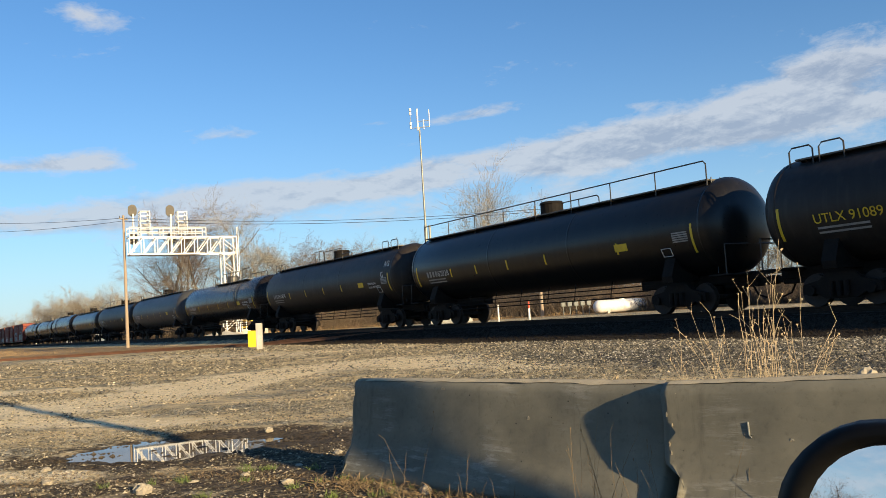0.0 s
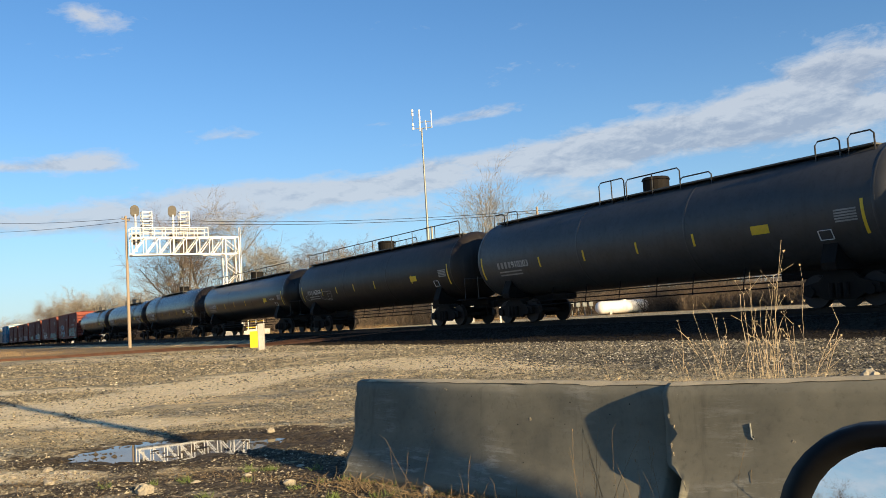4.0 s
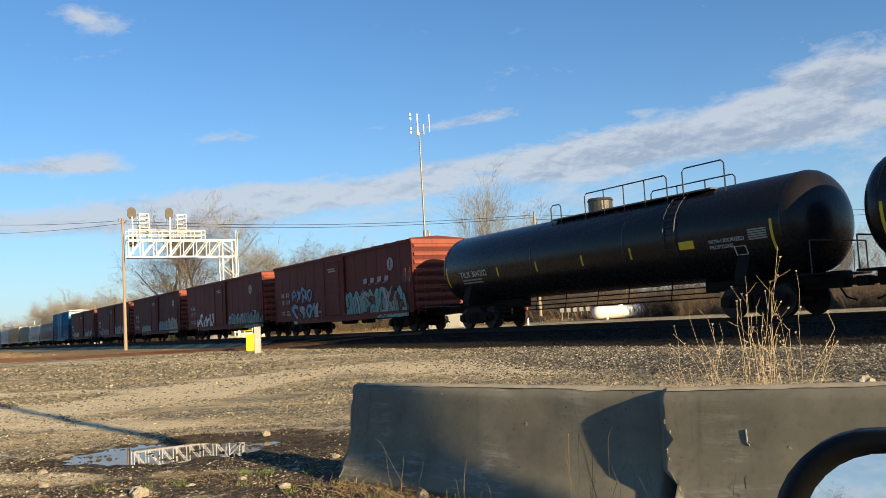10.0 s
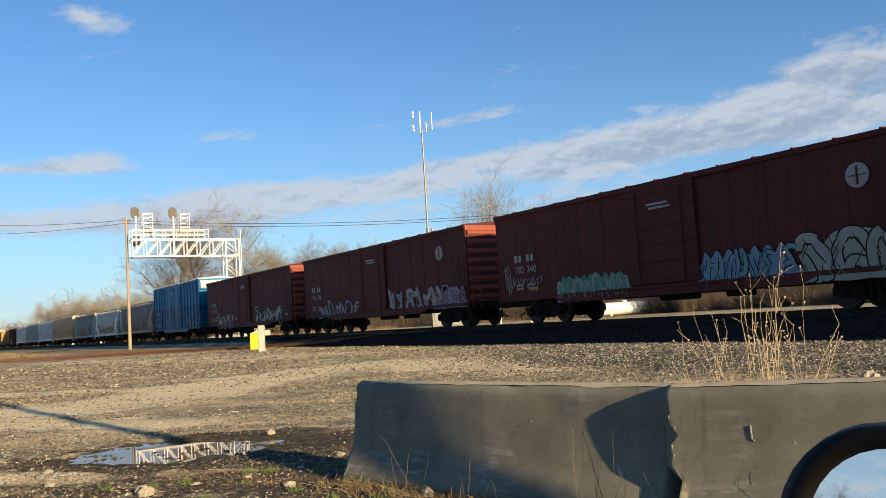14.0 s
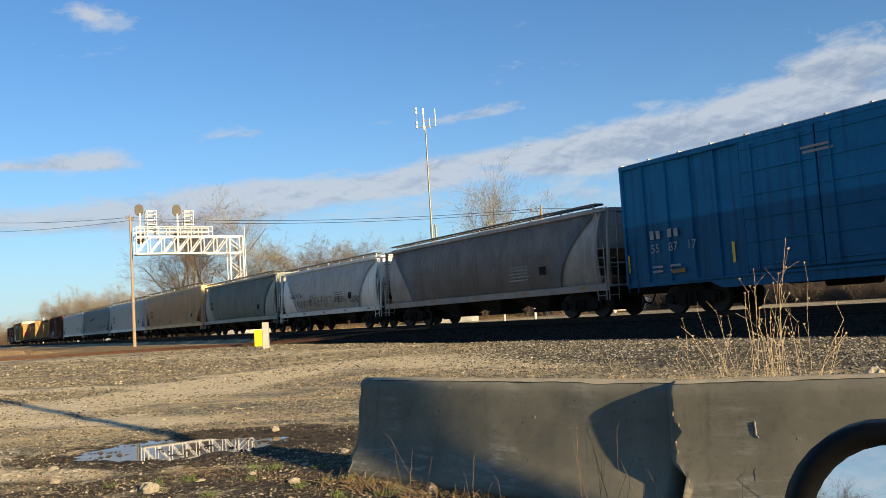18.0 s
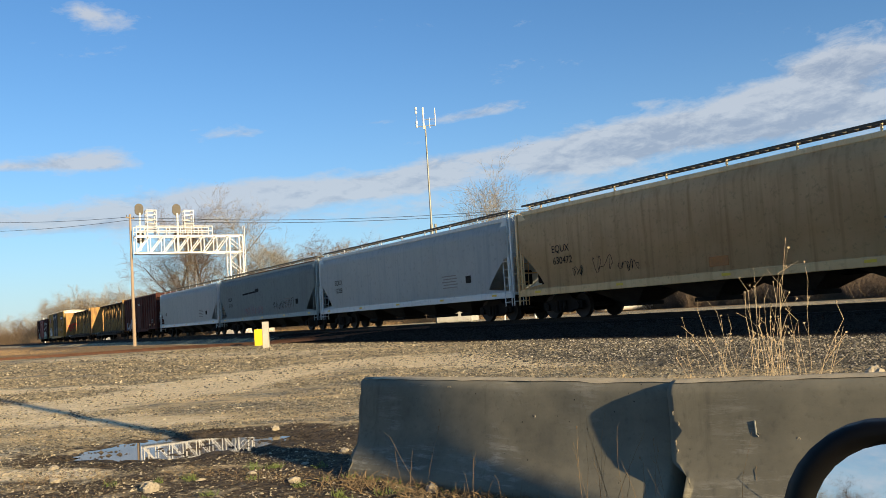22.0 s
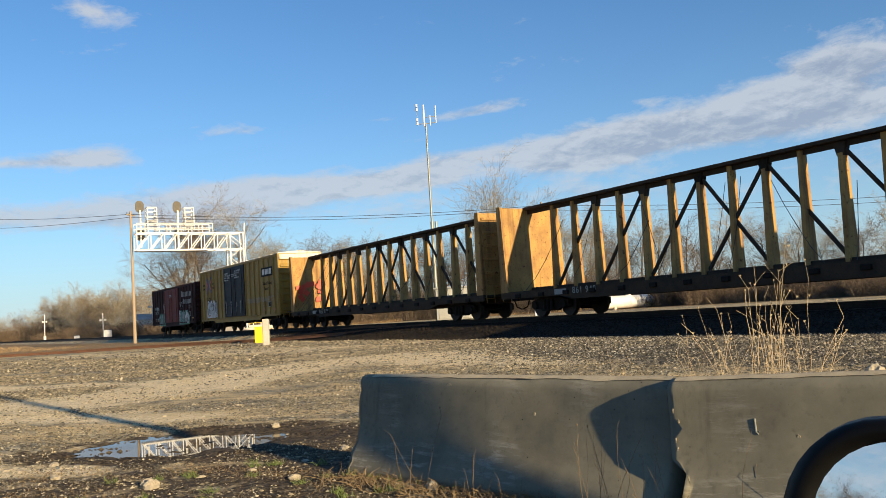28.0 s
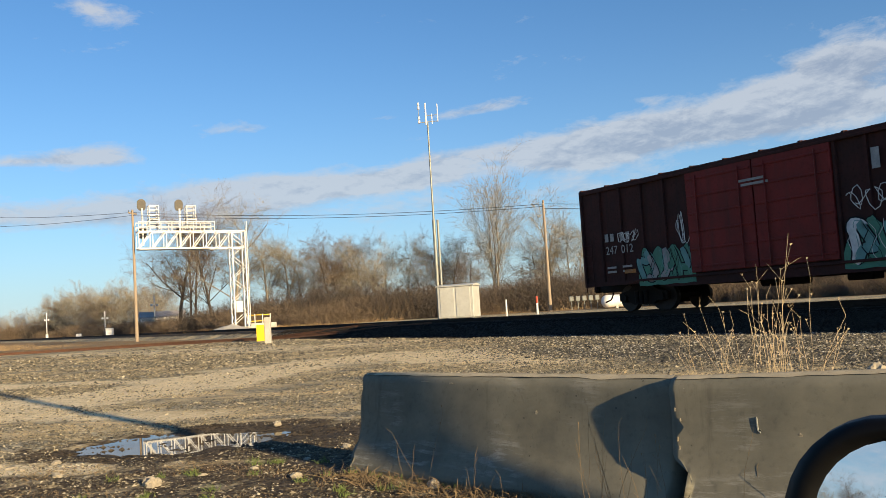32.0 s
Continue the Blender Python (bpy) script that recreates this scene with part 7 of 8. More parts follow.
OPEN = dict(depth=4, kids=(4, 3, 3, 2), angle=(25, 62), lift=0.09, clear=0.24, girth=0.25, fine=0.028, least=0.0075, lean=(0.08, 0.24))
FAN = dict(depth=4, kids=(4, 3, 3, 2), angle=(20, 48), lift=0.11, clear=0.22, girth=0.17, fine=0.026, least=0.007, lean=(0.06, 0.2))
FAN_THIN = dict(depth=4, kids=(4, 3, 2, 1), angle=(18, 40), lift=0.12, clear=0.30, girth=0.16, fine=0.03, least=0.009, lean=(0.03, 0.11))
BUSHY = dict(depth=4, kids=(4, 3, 3, 2), angle=(25, 65), lift=0.06, clear=0.10, girth=0.14, fine=0.022, least=0.007, lean=(0.10, 0.28))
KINDS = {
    "dark": tree_meshes(5, 16.0, 1, OPEN, bark_dark, twig_red),
    "dark_twin": tree_meshes(9, 16.0, 2, OPEN, bark_dark, twig_red),
    "fan": tree_meshes(18, 16.5, 3, FAN_THIN, bark, twig_tan),
    "tall": tree_meshes(41, 18.0, 1, OPEN, bark, twig_tan),
    "tan": tree_meshes(23, 12.0, 1, FAN, bark, twig_tan),
    "tan_wide": tree_meshes(29, 11.0, 2, BUSHY, bark, twig_tan),
    "red": tree_meshes(31, 11.5, 2, BUSHY, bark_dark, twig_red),
    "slim": tree_meshes(37, 11.0, 1, FAN, bark, twig_tan),
}
TREE_LABELS = {
    "dark": "tall bare dark-barked tree behind the railway",
    "dark_twin": "tall bare tree with two dark trunks",
    "fan": "tall bare tan tree with upswept fanning limbs",
    "tall": "tall broad bare tan tree above the wood",
    "tan": "bare tan-barked tree above the brush",
    "tan_wide": "wide bare tan tree at the wood's edge",
    "red": "dense bare tree with reddish-brown twigs",
    "slim": "slim bare tan-barked tree above the brush",
}


def tree(kind, x, y, size, turn, z=None):
    if z is None:
        z = 0.66
        k = max(1.0, 33 / (x * ACROSS.x + y * ACROSS.y))
        x, y, size = x * k, y * k, size * k
    ob = thing("bare_tree", pose(x, y, z, 0, 0, turn), TREE_LABELS[kind], "tree", "bare trees of the wood")
    ob.scale = (size, size, size)
    trunk, crown = KINDS[kind]
    part("trunk", trunk, bark, ob)
    part("crown", crown, bark, ob)
    return ob


def bearing(px_, dist):
    """A place at a bearing (degrees right of straight ahead) and distance."""
    a = radians(px_)
    return dist * math.sin(a), dist * math.cos(a)


# bearing, distance, kind, size
TREES = (
    (-17.7, 104, "dark", 0.94), (-16.9, 107, "dark_twin", 0.92), (-15.7, 112, "dark", 0.88), (-14.3, 114, "tall", 1.06), (-13.2, 118, "tall", 0.98), (-12.2, 112, "slim", 1.12),
    (-10.9, 112, "slim", 1.06), (-10.2, 116, "slim", 1.0), (-9.2, 108, "slim", 0.72), (-7.8, 104, "red", 1.02), (-7.1, 106, "red", 0.98), (-6.5, 108, "red", 1.0), (-5.6, 104, "tan_wide", 0.86), (-4.6, 112, "slim", 0.85),
    (-3.3, 114, "tan", 0.80), (-1.6, 108, "tan_wide", 0.80), (-0.4, 106, "red", 0.98), (0.9, 112, "red", 0.90), (2.4, 118, "tan", 0.88),
    (2.7, 98, "fan", 0.96), (5.4, 110, "red", 0.92), (6.6, 112, "tan", 1.1), (7.8, 106, "tan_wide", 1.05), (9.2, 114, "slim", 1.1), (10.4, 108, "red", 0.95),
    (12.0, 112, "tan", 0.9), (13.5, 104, "slim", 0.95), (15.0, 110, "dark", 0.66), (16.6, 102, "red", 0.75), (18.2, 108, "tan", 0.85), (20.0, 104, "dark_twin", 0.6),
    (21.6, 100, "slim", 0.8), (23.4, 104, "tan_wide", 0.75), (25.2, 98, "red", 0.7), (27.2, 100, "tan", 0.75), (29.5, 98, "dark", 0.55),
    (-19.2, 205, "red", 1.3), (-20.0, 225, "tan_wide", 1.4), (-20.8, 230, "red", 1.45), (-21.6, 250, "tan_wide", 1.55), (-22.2, 255, "red", 1.4), (-22.9, 270, "red", 1.5), (-23.5, 290, "tan_wide", 1.6), (-24.1, 310, "red", 1.6),
    (-18.6, 165, "tan_wide", 0.9), (-19.6, 190, "tan", 0.9), (-20.4, 215, "tan_wide", 1.1), (-21.2, 235, "tan_wide", 1.25), (-21.9, 240, "red", 1.15), (-22.5, 262, "tan_wide", 1.4), (-23.2, 280, "tan", 1.5), (-23.8, 300, "tan_wide", 1.55),
    (-24.5, 320, "red", 1.6), (-25.1, 340, "tan_wide", 1.6), (-25.8, 380, "tan_wide", 1.3), (-26.5, 420, "red", 1.35), (-27.2, 520, "tan_wide", 1.6), (-27.9, 600, "red", 1.75), (-28.6, 760, "tan_wide", 2.0), (-29.4, 980, "red", 2.6),
)
rng = random.Random(77)
for b, d, kind, size in TREES:
    x, y = bearing(b, d)
    tree(kind, x, y, size * (0.8 if b < -18.3 else 1.0), rng.uniform(0, 360))
# wood behind the yard, seen in the car's mirror
for b, d, kind, size in ((-126, 84, "tan_wide", 1.0), (-121, 92, "red", 0.9), (-133, 86, "tan", 0.9), (-116, 88, "tan_wide", 0.9), (-139, 90, "red", 0.9), (-110, 85, "tan", 1.0), (-146, 82, "tan_wide", 0.9), (-104, 90, "red", 1.0), (-154, 86, "red", 0.9), (-98, 84, "tan_wide", 1.1), (-129, 95, "dark", 0.8), (-118, 98, "dark_twin", 0.75), (-142, 96, "dark", 0.8), (-108, 96, "tan_wide", 1.1), (-92, 92, "red", 1.1), (-84, 90, "tan_wide", 1.2)):
    x, y = bearing(b, d)
    tree(kind, x, y, size * 0.85, rng.uniform(0, 360), 0.0)


def brush_mesh(name, seed, n, width, depth, tall, mat):
    """A tangle of upright and leaning stems."""
    rng = random.Random(seed)
    segs = []
    for _ in range(n):
        x, y = rng.uniform(-width, width), rng.uniform(-depth, depth)
        hgt = tall * rng.uniform(0.35, 1.0) * (1 - 0.25 * abs(x) / width)
        p = Vector((x, y, -0.1))
        d = Vector((rng.uniform(-0.7, 0.7), rng.uniform(-0.5, 0.5), 1)).normalized()
        r = rng.uniform(0.012, 0.03)
        for k in range(3):
            q = p + d * hgt / 3
            segs.append((p, q, r, r * 0.7))
            for _ in range(4):
                e = (d + Vector((rng.uniform(-1.4, 1.4), rng.uniform(-1.2, 1.2), rng.uniform(-0.5, 0.5)))).normalized()
                m = p.lerp(q, rng.random())
                segs.append((m, m + e * hgt * rng.uniform(0.15, 0.32), r * 0.6, 0.006))
            d = (d + Vector((rng.uniform(-0.3, 0.3), rng.uniform(-0.3, 0.3), 0.05))).normalized()
            p, r = q, r * 0.7
    return tubes_mesh(name, segs, 3, mat)


BRUSH = [brush_mesh("brush", 1, 1000, 6, 2.6, 3.4, twig_red), brush_mesh("brush", 2, 900, 6, 2.6, 3.0, twig_red), brush_mesh("brush", 3, 1000, 6, 2.6, 4.0, bark_dark)]


def brush_belt():
    """Thickets at the foot of the wood, all along beyond the line."""
    k = 0
    for b, d, sc in [(-18.5 + i * 3.1, 92 - 0.25 * i, 1.0) for i in range(17)] + [(-19.5 + i * 3.3, 101, 1.15) for i in range(16)] + [(-19 - i * 1.15, 175 + 26 * i, 1.2 + 0.14 * i) for i in range(8)] + [(-150 + i * 8, 80 + 5 * (i % 2), 1.1) for i in range(9)] + [(-12.5 + i * 2.2, 97, 1.55 - 0.03 * i) for i in range(14)] + [(14 + i * 2.4, 76 - 2.6 * i, 0.85) for i in range(8)]:
        x, y = bearing(b, d)
        if b > -60:
            q = max(1.0, 34 / (x * ACROSS.x + y * ACROSS.y))
            x, y = x * q, y * q
        ob = new("thicket", BRUSH[k % 3])
        ob.matrix_basis = pose(x, y, 0.62 if b > -60 else -0.05, 0, 0, -b + rng.uniform(-14, 14) + (180 if k % 2 else 0))
        ob.scale = (sc * rng.uniform(0.8, 1.1), sc, sc * rng.uniform(0.55, 1.15))
        tagged(ob, "tangled bare brown brush along the wood's edge", "thicket", "thickets", "stuff")
        k += 1


brush_belt()


def dry_grass(name, spots, n, tall, mat, seed, label, lean=0.35):
    """Fine blades over round spots of (x, y, radius)."""
    rng = random.Random(seed)
    segs = []
    for x, y, rad in spots:
        for _ in range(n):
            a, r = rng.uniform(0, 2 * math.pi), rad * math.sqrt(rng.random())
            p = Vector((x + r * math.cos(a), y + r * math.sin(a), 0))
            p.z = ground_at(p.x, p.y) - 0.01
            hgt = tall * rng.uniform(0.4, 1.0)
            d = Vector((rng.gauss(0, lean), rng.gauss(0, lean), 1)).normalized()
            w = rng.uniform(0.0015, 0.004) * (1 + tall)
            q = p + d * hgt * 0.55
            e = (d + Vector((rng.gauss(0, lean), rng.gauss(0, lean), -0.15))).normalized()
            segs += [(p, q, w, w * 0.8), (q, q + e * hgt * 0.45, w * 0.8, w * 0.2)]
    ob = new(name, tubes_mesh(name, segs, 3, mat))
    return tagged(ob, label, "grass", kind="stuff")


def field_grass():
    rng = random.Random(12)
    spots = []
    for _ in range(150):
        s, w = rng.uniform(-150, -82), rng.uniform(-14, 11)
        p = along(s, w)
        spots.append((p.x, p.y, 2.2))
    for _ in range(130):
        s, w = rng.uniform(-92, -66), rng.uniform(-16, -1)
        p = along(s, w)
        spots.append((p.x, p.y, 1.6))
    dry_grass("field_grass", spots, 70, 0.38, straw_field, 13, "dry straw-coloured field grass beside the line")
    spots = []
    for _ in range(90):
        b, d = rng.uniform(-20, 30), rng.uniform(84, 94)
        x, y = bearing(b, d)
        spots.append((x, y, 1.6))
    dry_grass("verge_grass", spots, 60, 0.45, straw_field, 14, "dry straw grass at the foot of the brush")


field_grass()


# ---- weeds by the barriers ----
def tall_weed(x, y, stalks, tall, spread, seed, label):
    """Dry stalks with side shoots and flat seed heads."""
    z = ground_at(x, y)
    ob = thing("dry_weed", pose(x, y, z - 0.02), label, "weed", "dry weeds")
    rng = random.Random(seed)
    for k in range(stalks):
        hgt = tall * (1.0 if k == 0 else rng.uniform(0.5, 0.86))
        a = rng.uniform(0, 2 * math.pi)
        r0 = spread * 0.5 * math.sqrt(rng.random())
        p = Vector((r0 * math.cos(a), r0 * math.sin(a), 0))
        d = Vector((rng.gauss(0, 0.2), rng.gauss(0, 0.14), 1)).normalized()
        tips, line, shoots = [], [p.copy()], []
        r = rng.uniform(0.0024, 0.0038) * (0.50 if tall < 0.72 else 1.0)
        n = 6
        for i in range(n):
            q = p + d * hgt / n
            line.append(q)
            if i >= 2 and rng.random() < 0.75:
                e = (d + Vector((rng.gauss(0, 0.55), rng.gauss(0, 0.55), 0.2))).normalized()
                t = q + e * hgt * rng.uniform(0.06, 0.16)
                shoots.append((q, t))
                tips.append(t)
            d = (d + Vector((rng.gauss(0, 0.08), rng.gauss(0, 0.08), 0))).normalized()
            p = q
        tips.append(p)
        mat = straw if tall > 0.72 else dead_straw
        bm = B()
        sweep(bm, line, r, 5)
        for v in bm.verts:
            c = min(line, key=lambda o: (o - v.co).length_squared)
            v.co = c + (v.co - c) * (1 - 0.55 * v.co.z / max(hgt, 0.01))
        st = part("stalk", bm, mat, ob)
        for a, b in shoots:
            bm = B()
            rod(bm, a, b, r * 0.55, 4, r * 0.35)
            part("side_shoot", bm, mat, st)
        for t in tips:
            if rng.random() < (0.45 if tall > 0.72 else 0.08):
                bm = B()
                rod(bm, t - Vector((0, 0, 0.004)), t + Vector((0, 0, 0.010)), 0.002, 7, rng.uniform(0.006, 0.013) * (0.45 if tall < 0.72 else 1.0))
                for v in bm.verts:
                    v.co += Vector((rng.uniform(-1, 1), rng.uniform(-1, 1), rng.uniform(-1, 1))) * (0.0015 if tall < 0.72 else 0.004)
                part("seed_head", bm, mat, st)
    return ob


tall_weed(2.84, 7.80, 30, 1.86, 0.62, 5, "tall dry straw-coloured weed stalks behind the barrier")
tall_weed(2.36, 8.15, 12, 1.25, 0.6, 6, "dry straw-coloured weed stalks behind the barrier")
tall_weed(1.65, 8.7, 7, 0.85, 0.6, 7, "sparse low dry weed behind the barrier")
for x, y, n, h, sd in ((-0.32, 6.35, 4, 0.62, 8), (0.78, 5.25, 11, 0.70, 9), (1.02, 5.02, 7, 0.62, 12), (0.15, 5.95, 4, 0.35, 10), (1.55, 4.75, 3, 0.55, 11)):
    tall_weed(x, y, n, h, 0.3, sd, "thin dry weed at the foot of the barrier")
foot = [BAR_A + BAR_DIR * (0.15 + 0.2 * i) + Vector((-0.702, -0.712, 0)) * 0.46 for i in range(15)]
dry_grass("foot_grass", [(p.x, p.y, 0.24) for p in foot], 55, 0.17, dead_straw, 21, "dry matted grass along the barrier's foot", 1.3)
near = random.Random(31)
dry_grass("green_tufts", [(near.uniform(-3.2, 0.3), near.uniform(6.2, 8.2), 0.06) for _ in range(26)] + [(-1.75, 8.15, 0.10), (-2.0, 8.3, 0.08), (-1.3, 8.0, 0.06), (-0.5, 6.6, 0.08), (-0.75, 7.1, 0.08), (-0.55, 6.95, 0.07), (-0.3, 6.75, 0.07), (-0.95, 7.35, 0.06), (-0.1, 6.5, 0.06)], 24, 0.085, green_blade, 22, "small fresh green grass tufts in the mud", 0.5)
dry_grass("dead_grass", [(near.uniform(-4.5, -0.2), near.uniform(6.3, 8.6), 0.22) for _ in range(46)], 60, 0.06, dead_straw, 23, "flattened dead grass on the muddy ground", 1.4)


# ---- loose stones ----
def stones_mesh(name, count, place, sizes, seed, mat):
    rng = np.random.default_rng(seed)
    base = np.array([(1, 0, 0), (-1, 0, 0), (0, 1, 0), (0, -1, 0), (0, 0, 1), (0, 0, -1)], float)
    tri = np.array([(0, 2, 4), (2, 1, 4), (1, 3, 4), (3, 0, 4), (2, 0, 5), (1, 2, 5), (3, 1, 5), (0, 3, 5)])
    pts = place(rng, count)
    size = sizes[0] * (sizes[1] / sizes[0]) ** (rng.random(len(pts)) ** 1.9) * np.clip(np.hypot(pts[:, 0], pts[:, 1]) / 17, 0.65, 2.4)
    verts = np.empty((len(pts), 6, 3))
    ang = rng.random(len(pts)) * 6.28
    c, s = np.cos(ang), np.sin(ang)
    jit = base[None] * (0.7 + 0.6 * rng.random((len(pts), 6, 1))) + rng.normal(0, 0.18, (len(pts), 6, 3))
    jit[:, :, 2] *= 0.62
    jit *= size[:, None, None]
    verts[:, :, 0] = pts[:, 0:1] + jit[:, :, 0] * c[:, None] - jit[:, :, 1] * s[:, None]
    verts[:, :, 1] = pts[:, 1:2] + jit[:, :, 0] * s[:, None] + jit[:, :, 1] * c[:, None]
    verts[:, :, 2] = pts[:, 2:3] + jit[:, :, 2] + size[:, None] * 0.2
    faces = (tri[None] + (np.arange(len(pts)) * 6)[:, None, None]).reshape(-1, 3)
    me = bpy.data.meshes.new(name)
    me.from_pydata(verts.reshape(-1, 3).tolist(), [], faces.tolist())
    me.materials.append(mat)
    return me


def stone_material(name="loose_stone", dull=1.0):
    m = bpy.data.materials.new(name)
    m.use_nodes = True
    N, L = m.node_tree.nodes, m.node_tree.links
    b = N["Principled BSDF"]
    g = N.new("ShaderNodeNewGeometry")
    r = N.new("ShaderNodeValToRGB")
    els = r.color_ramp.elements
    els[0].position, els[0].color = 0.0, (0.036, 0.033, 0.026, 1)
    els[1].position, els[1].color = 1.0, (0.52, 0.455, 0.33, 1)
    for p, col in ((0.30, (0.095, 0.084, 0.060, 1)), (0.62, (0.185, 0.158, 0.106, 1)), (0.90, (0.31, 0.262, 0.176, 1))):
        e = els.new(p)
        e.color = col
    L.new(g.outputs["Random Per Island"], r.inputs[0])
    for e in els:
        q = dull + (1 - dull) * e.position ** 6
        cool = 1 + 0.5 * (1 - dull)
        e.color = (e.color[0] * q, e.color[1] * q * cool ** 0.3, e.color[2] * q * cool, 1)
    L.new(r.outputs[0], b.inputs["Base Color"])
    b.inputs["Roughness"].default_value = 0.9
    return m


loose_stone, coarse_stone = stone_material(), stone_material("coarse_stone", 0.58)


def off_lines(x, y):
    """For many places at once: whether they lie on one of the worn ways."""
    worn = np.zeros(len(x), bool)
    for line, half, _ in WHEEL_WAYS:
        for (ax, ay), (bx, by) in zip(line[:-1], line[1:]):
            dx, dy = bx - ax, by - ay
            q = np.clip(((x - ax) * dx + (y - ay) * dy) / (dx * dx + dy * dy), 0, 1)
            worn |= np.hypot(x - ax - q * dx, y - ay - q * dy) < half * 0.8
    return worn


def yard_place(rng, n):
    d = 6.2 * (56 / 6.2) ** (rng.random(n) ** 0.72)
    a = np.radians(rng.uniform(-31, 30, n))
    x, y = d * np.sin(a), d * np.cos(a)
    w = x * ACROSS.x + y * ACROSS.y
    wet = np.hypot((x - PUDDLE.x) / 1.5, (y - PUDDLE.y) / 1.1) > 1.0
    wet &= (y > 9.0) | (rng.random(n) < 0.35)
    keep = (w < 18.6) & wet & (~off_lines(x, y) | (rng.random(n) < 0.22))
    x, y = x[keep], y[keep]
    patchy = np.array([noise.noise(Vector((px * 0.35, py * 0.6, 3.0))) for px, py in zip(x, y)]) + rng.normal(0, 0.22, len(x)) > -0.16
    x, y = x[patchy], y[patchy]
    return np.stack([x, y, [ground_at(a_, b_) for a_, b_ in zip(x, y)]], 1)


tagged(new("loose_gravel", stones_mesh("loose_gravel", 230000, yard_place, (0.008, 0.032), 5, loose_stone)), "scattered grey and tan gravel stones over the yard", "gravel", kind="stuff")


def coarse_place(rng, n):
    s, w = rng.uniform(-27, -4, n), rng.uniform(10.5, 18.9, n)
    thin = (s + 1.2 * (w - 15) > -24 + 7 * rng.random(n)) & (w > 10.5 + 2.5 * rng.random(n))
    s, w = s[thin], w[thin]
    P = np.outer(s, np.array(TRAVEL)) + np.outer(w, np.array(ACROSS))
    P[:, 2] = [ground_z(a_, b_) for a_, b_ in zip(s, w)]
    return P


tagged(new("coarse_gravel", stones_mesh("coarse_gravel", 48000, coarse_place, (0.012, 0.036), 15, coarse_stone)), "coarse grey gravel at the foot of the railway bank", "gravel", kind="stuff")


def clod_place(rng, n):
    a, r = rng.uniform(0, 6.283, n), np.sqrt(rng.random(n)) * 1.12
    x, y = PUDDLE.x + PUDDLE_R[0] * r * np.cos(a), PUDDLE.y + PUDDLE_R[1] * r * np.sin(a)
    keep = (np.array([noise.noise(Vector((p * 1.1, q * 4.5, 11.0))) for p, q in zip(x, y)]) + 0.5 * (r - 0.75) + 0.10 * (x - PUDDLE.x)) > 0.10
    x, y = x[keep], y[keep]
    return np.stack([x, y, np.full(len(x), -0.030)], 1)


mud_clod = material("mud_clod", (0.045, 0.034, 0.022), 0.8, 0, (0.085, 0.066, 0.042), 6, bump=0.1)
tagged(new("mud_clods", stones_mesh("mud_clods", 1500, clod_place, (0.018, 0.055), 19, mud_clod)), "dark wet clods that stand out of the puddle", "mud", kind="stuff")


def mud_place(rng, n):
    x, y = rng.uniform(-5.2, 0.6, n), rng.uniform(6.1, 9.6, n)
    keep = (np.hypot((x - PUDDLE.x) / 1.35, (y - PUDDLE.y) / 1.1) > 1.0) & (np.array([noise.noise(Vector((a * 1.3, b * 1.6, 7.0))) for a, b in zip(x, y)]) + rng.normal(0, 0.22, n) > 0.0)
    x, y = x[keep], y[keep]
    return np.stack([x, y, [ground_at(a_, b_) for a_, b_ in zip(x, y)]], 1)


tagged(new("mud_litter", stones_mesh("mud_litter", 11000, mud_place, (0.006, 0.026), 9, loose_stone)), "small stones, clods and litter in the mud", "litter", kind="stuff")


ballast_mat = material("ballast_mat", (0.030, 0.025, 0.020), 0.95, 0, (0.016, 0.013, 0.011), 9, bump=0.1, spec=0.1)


def bank_place(rng, n):
    s, w = -4 - 50 * rng.random(n) ** 1.3, rng.uniform(18.4, 21.2, n)
    P = np.outer(s, np.array(TRAVEL)) + np.outer(w, np.array(ACROSS))
    P[:, 2] = [ground_z(a_, b_) for a_, b_ in zip(s, w)]
    return P


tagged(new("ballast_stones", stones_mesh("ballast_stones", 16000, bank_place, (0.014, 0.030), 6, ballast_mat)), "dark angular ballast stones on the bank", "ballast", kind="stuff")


def rock(x, y, size, seed, label="pale rounded rock lying on the ground"):
    bm = B()
    r = bmesh.ops.create_icosphere(bm, subdivisions=3, radius=1.0)
    for v in r["verts"]:
        q = v.co * 1.1 + Vector((seed, 0, 0))
        v.co *= 1 + 0.45 * noise.noise(q) + 0.28 * noise.noise(q * 2.6) + 0.08 * noise.noise(q * 7)
        v.co.x *= size[0]
        v.co.y *= size[1]
        v.co.z *= size[2]
    tagged(part("rock", bm, stone_mat, at=pose(x, y, ground_at(x, y) + size[2] * 0.35, 0, 0, seed * 40)), label, "rock", "rocks")


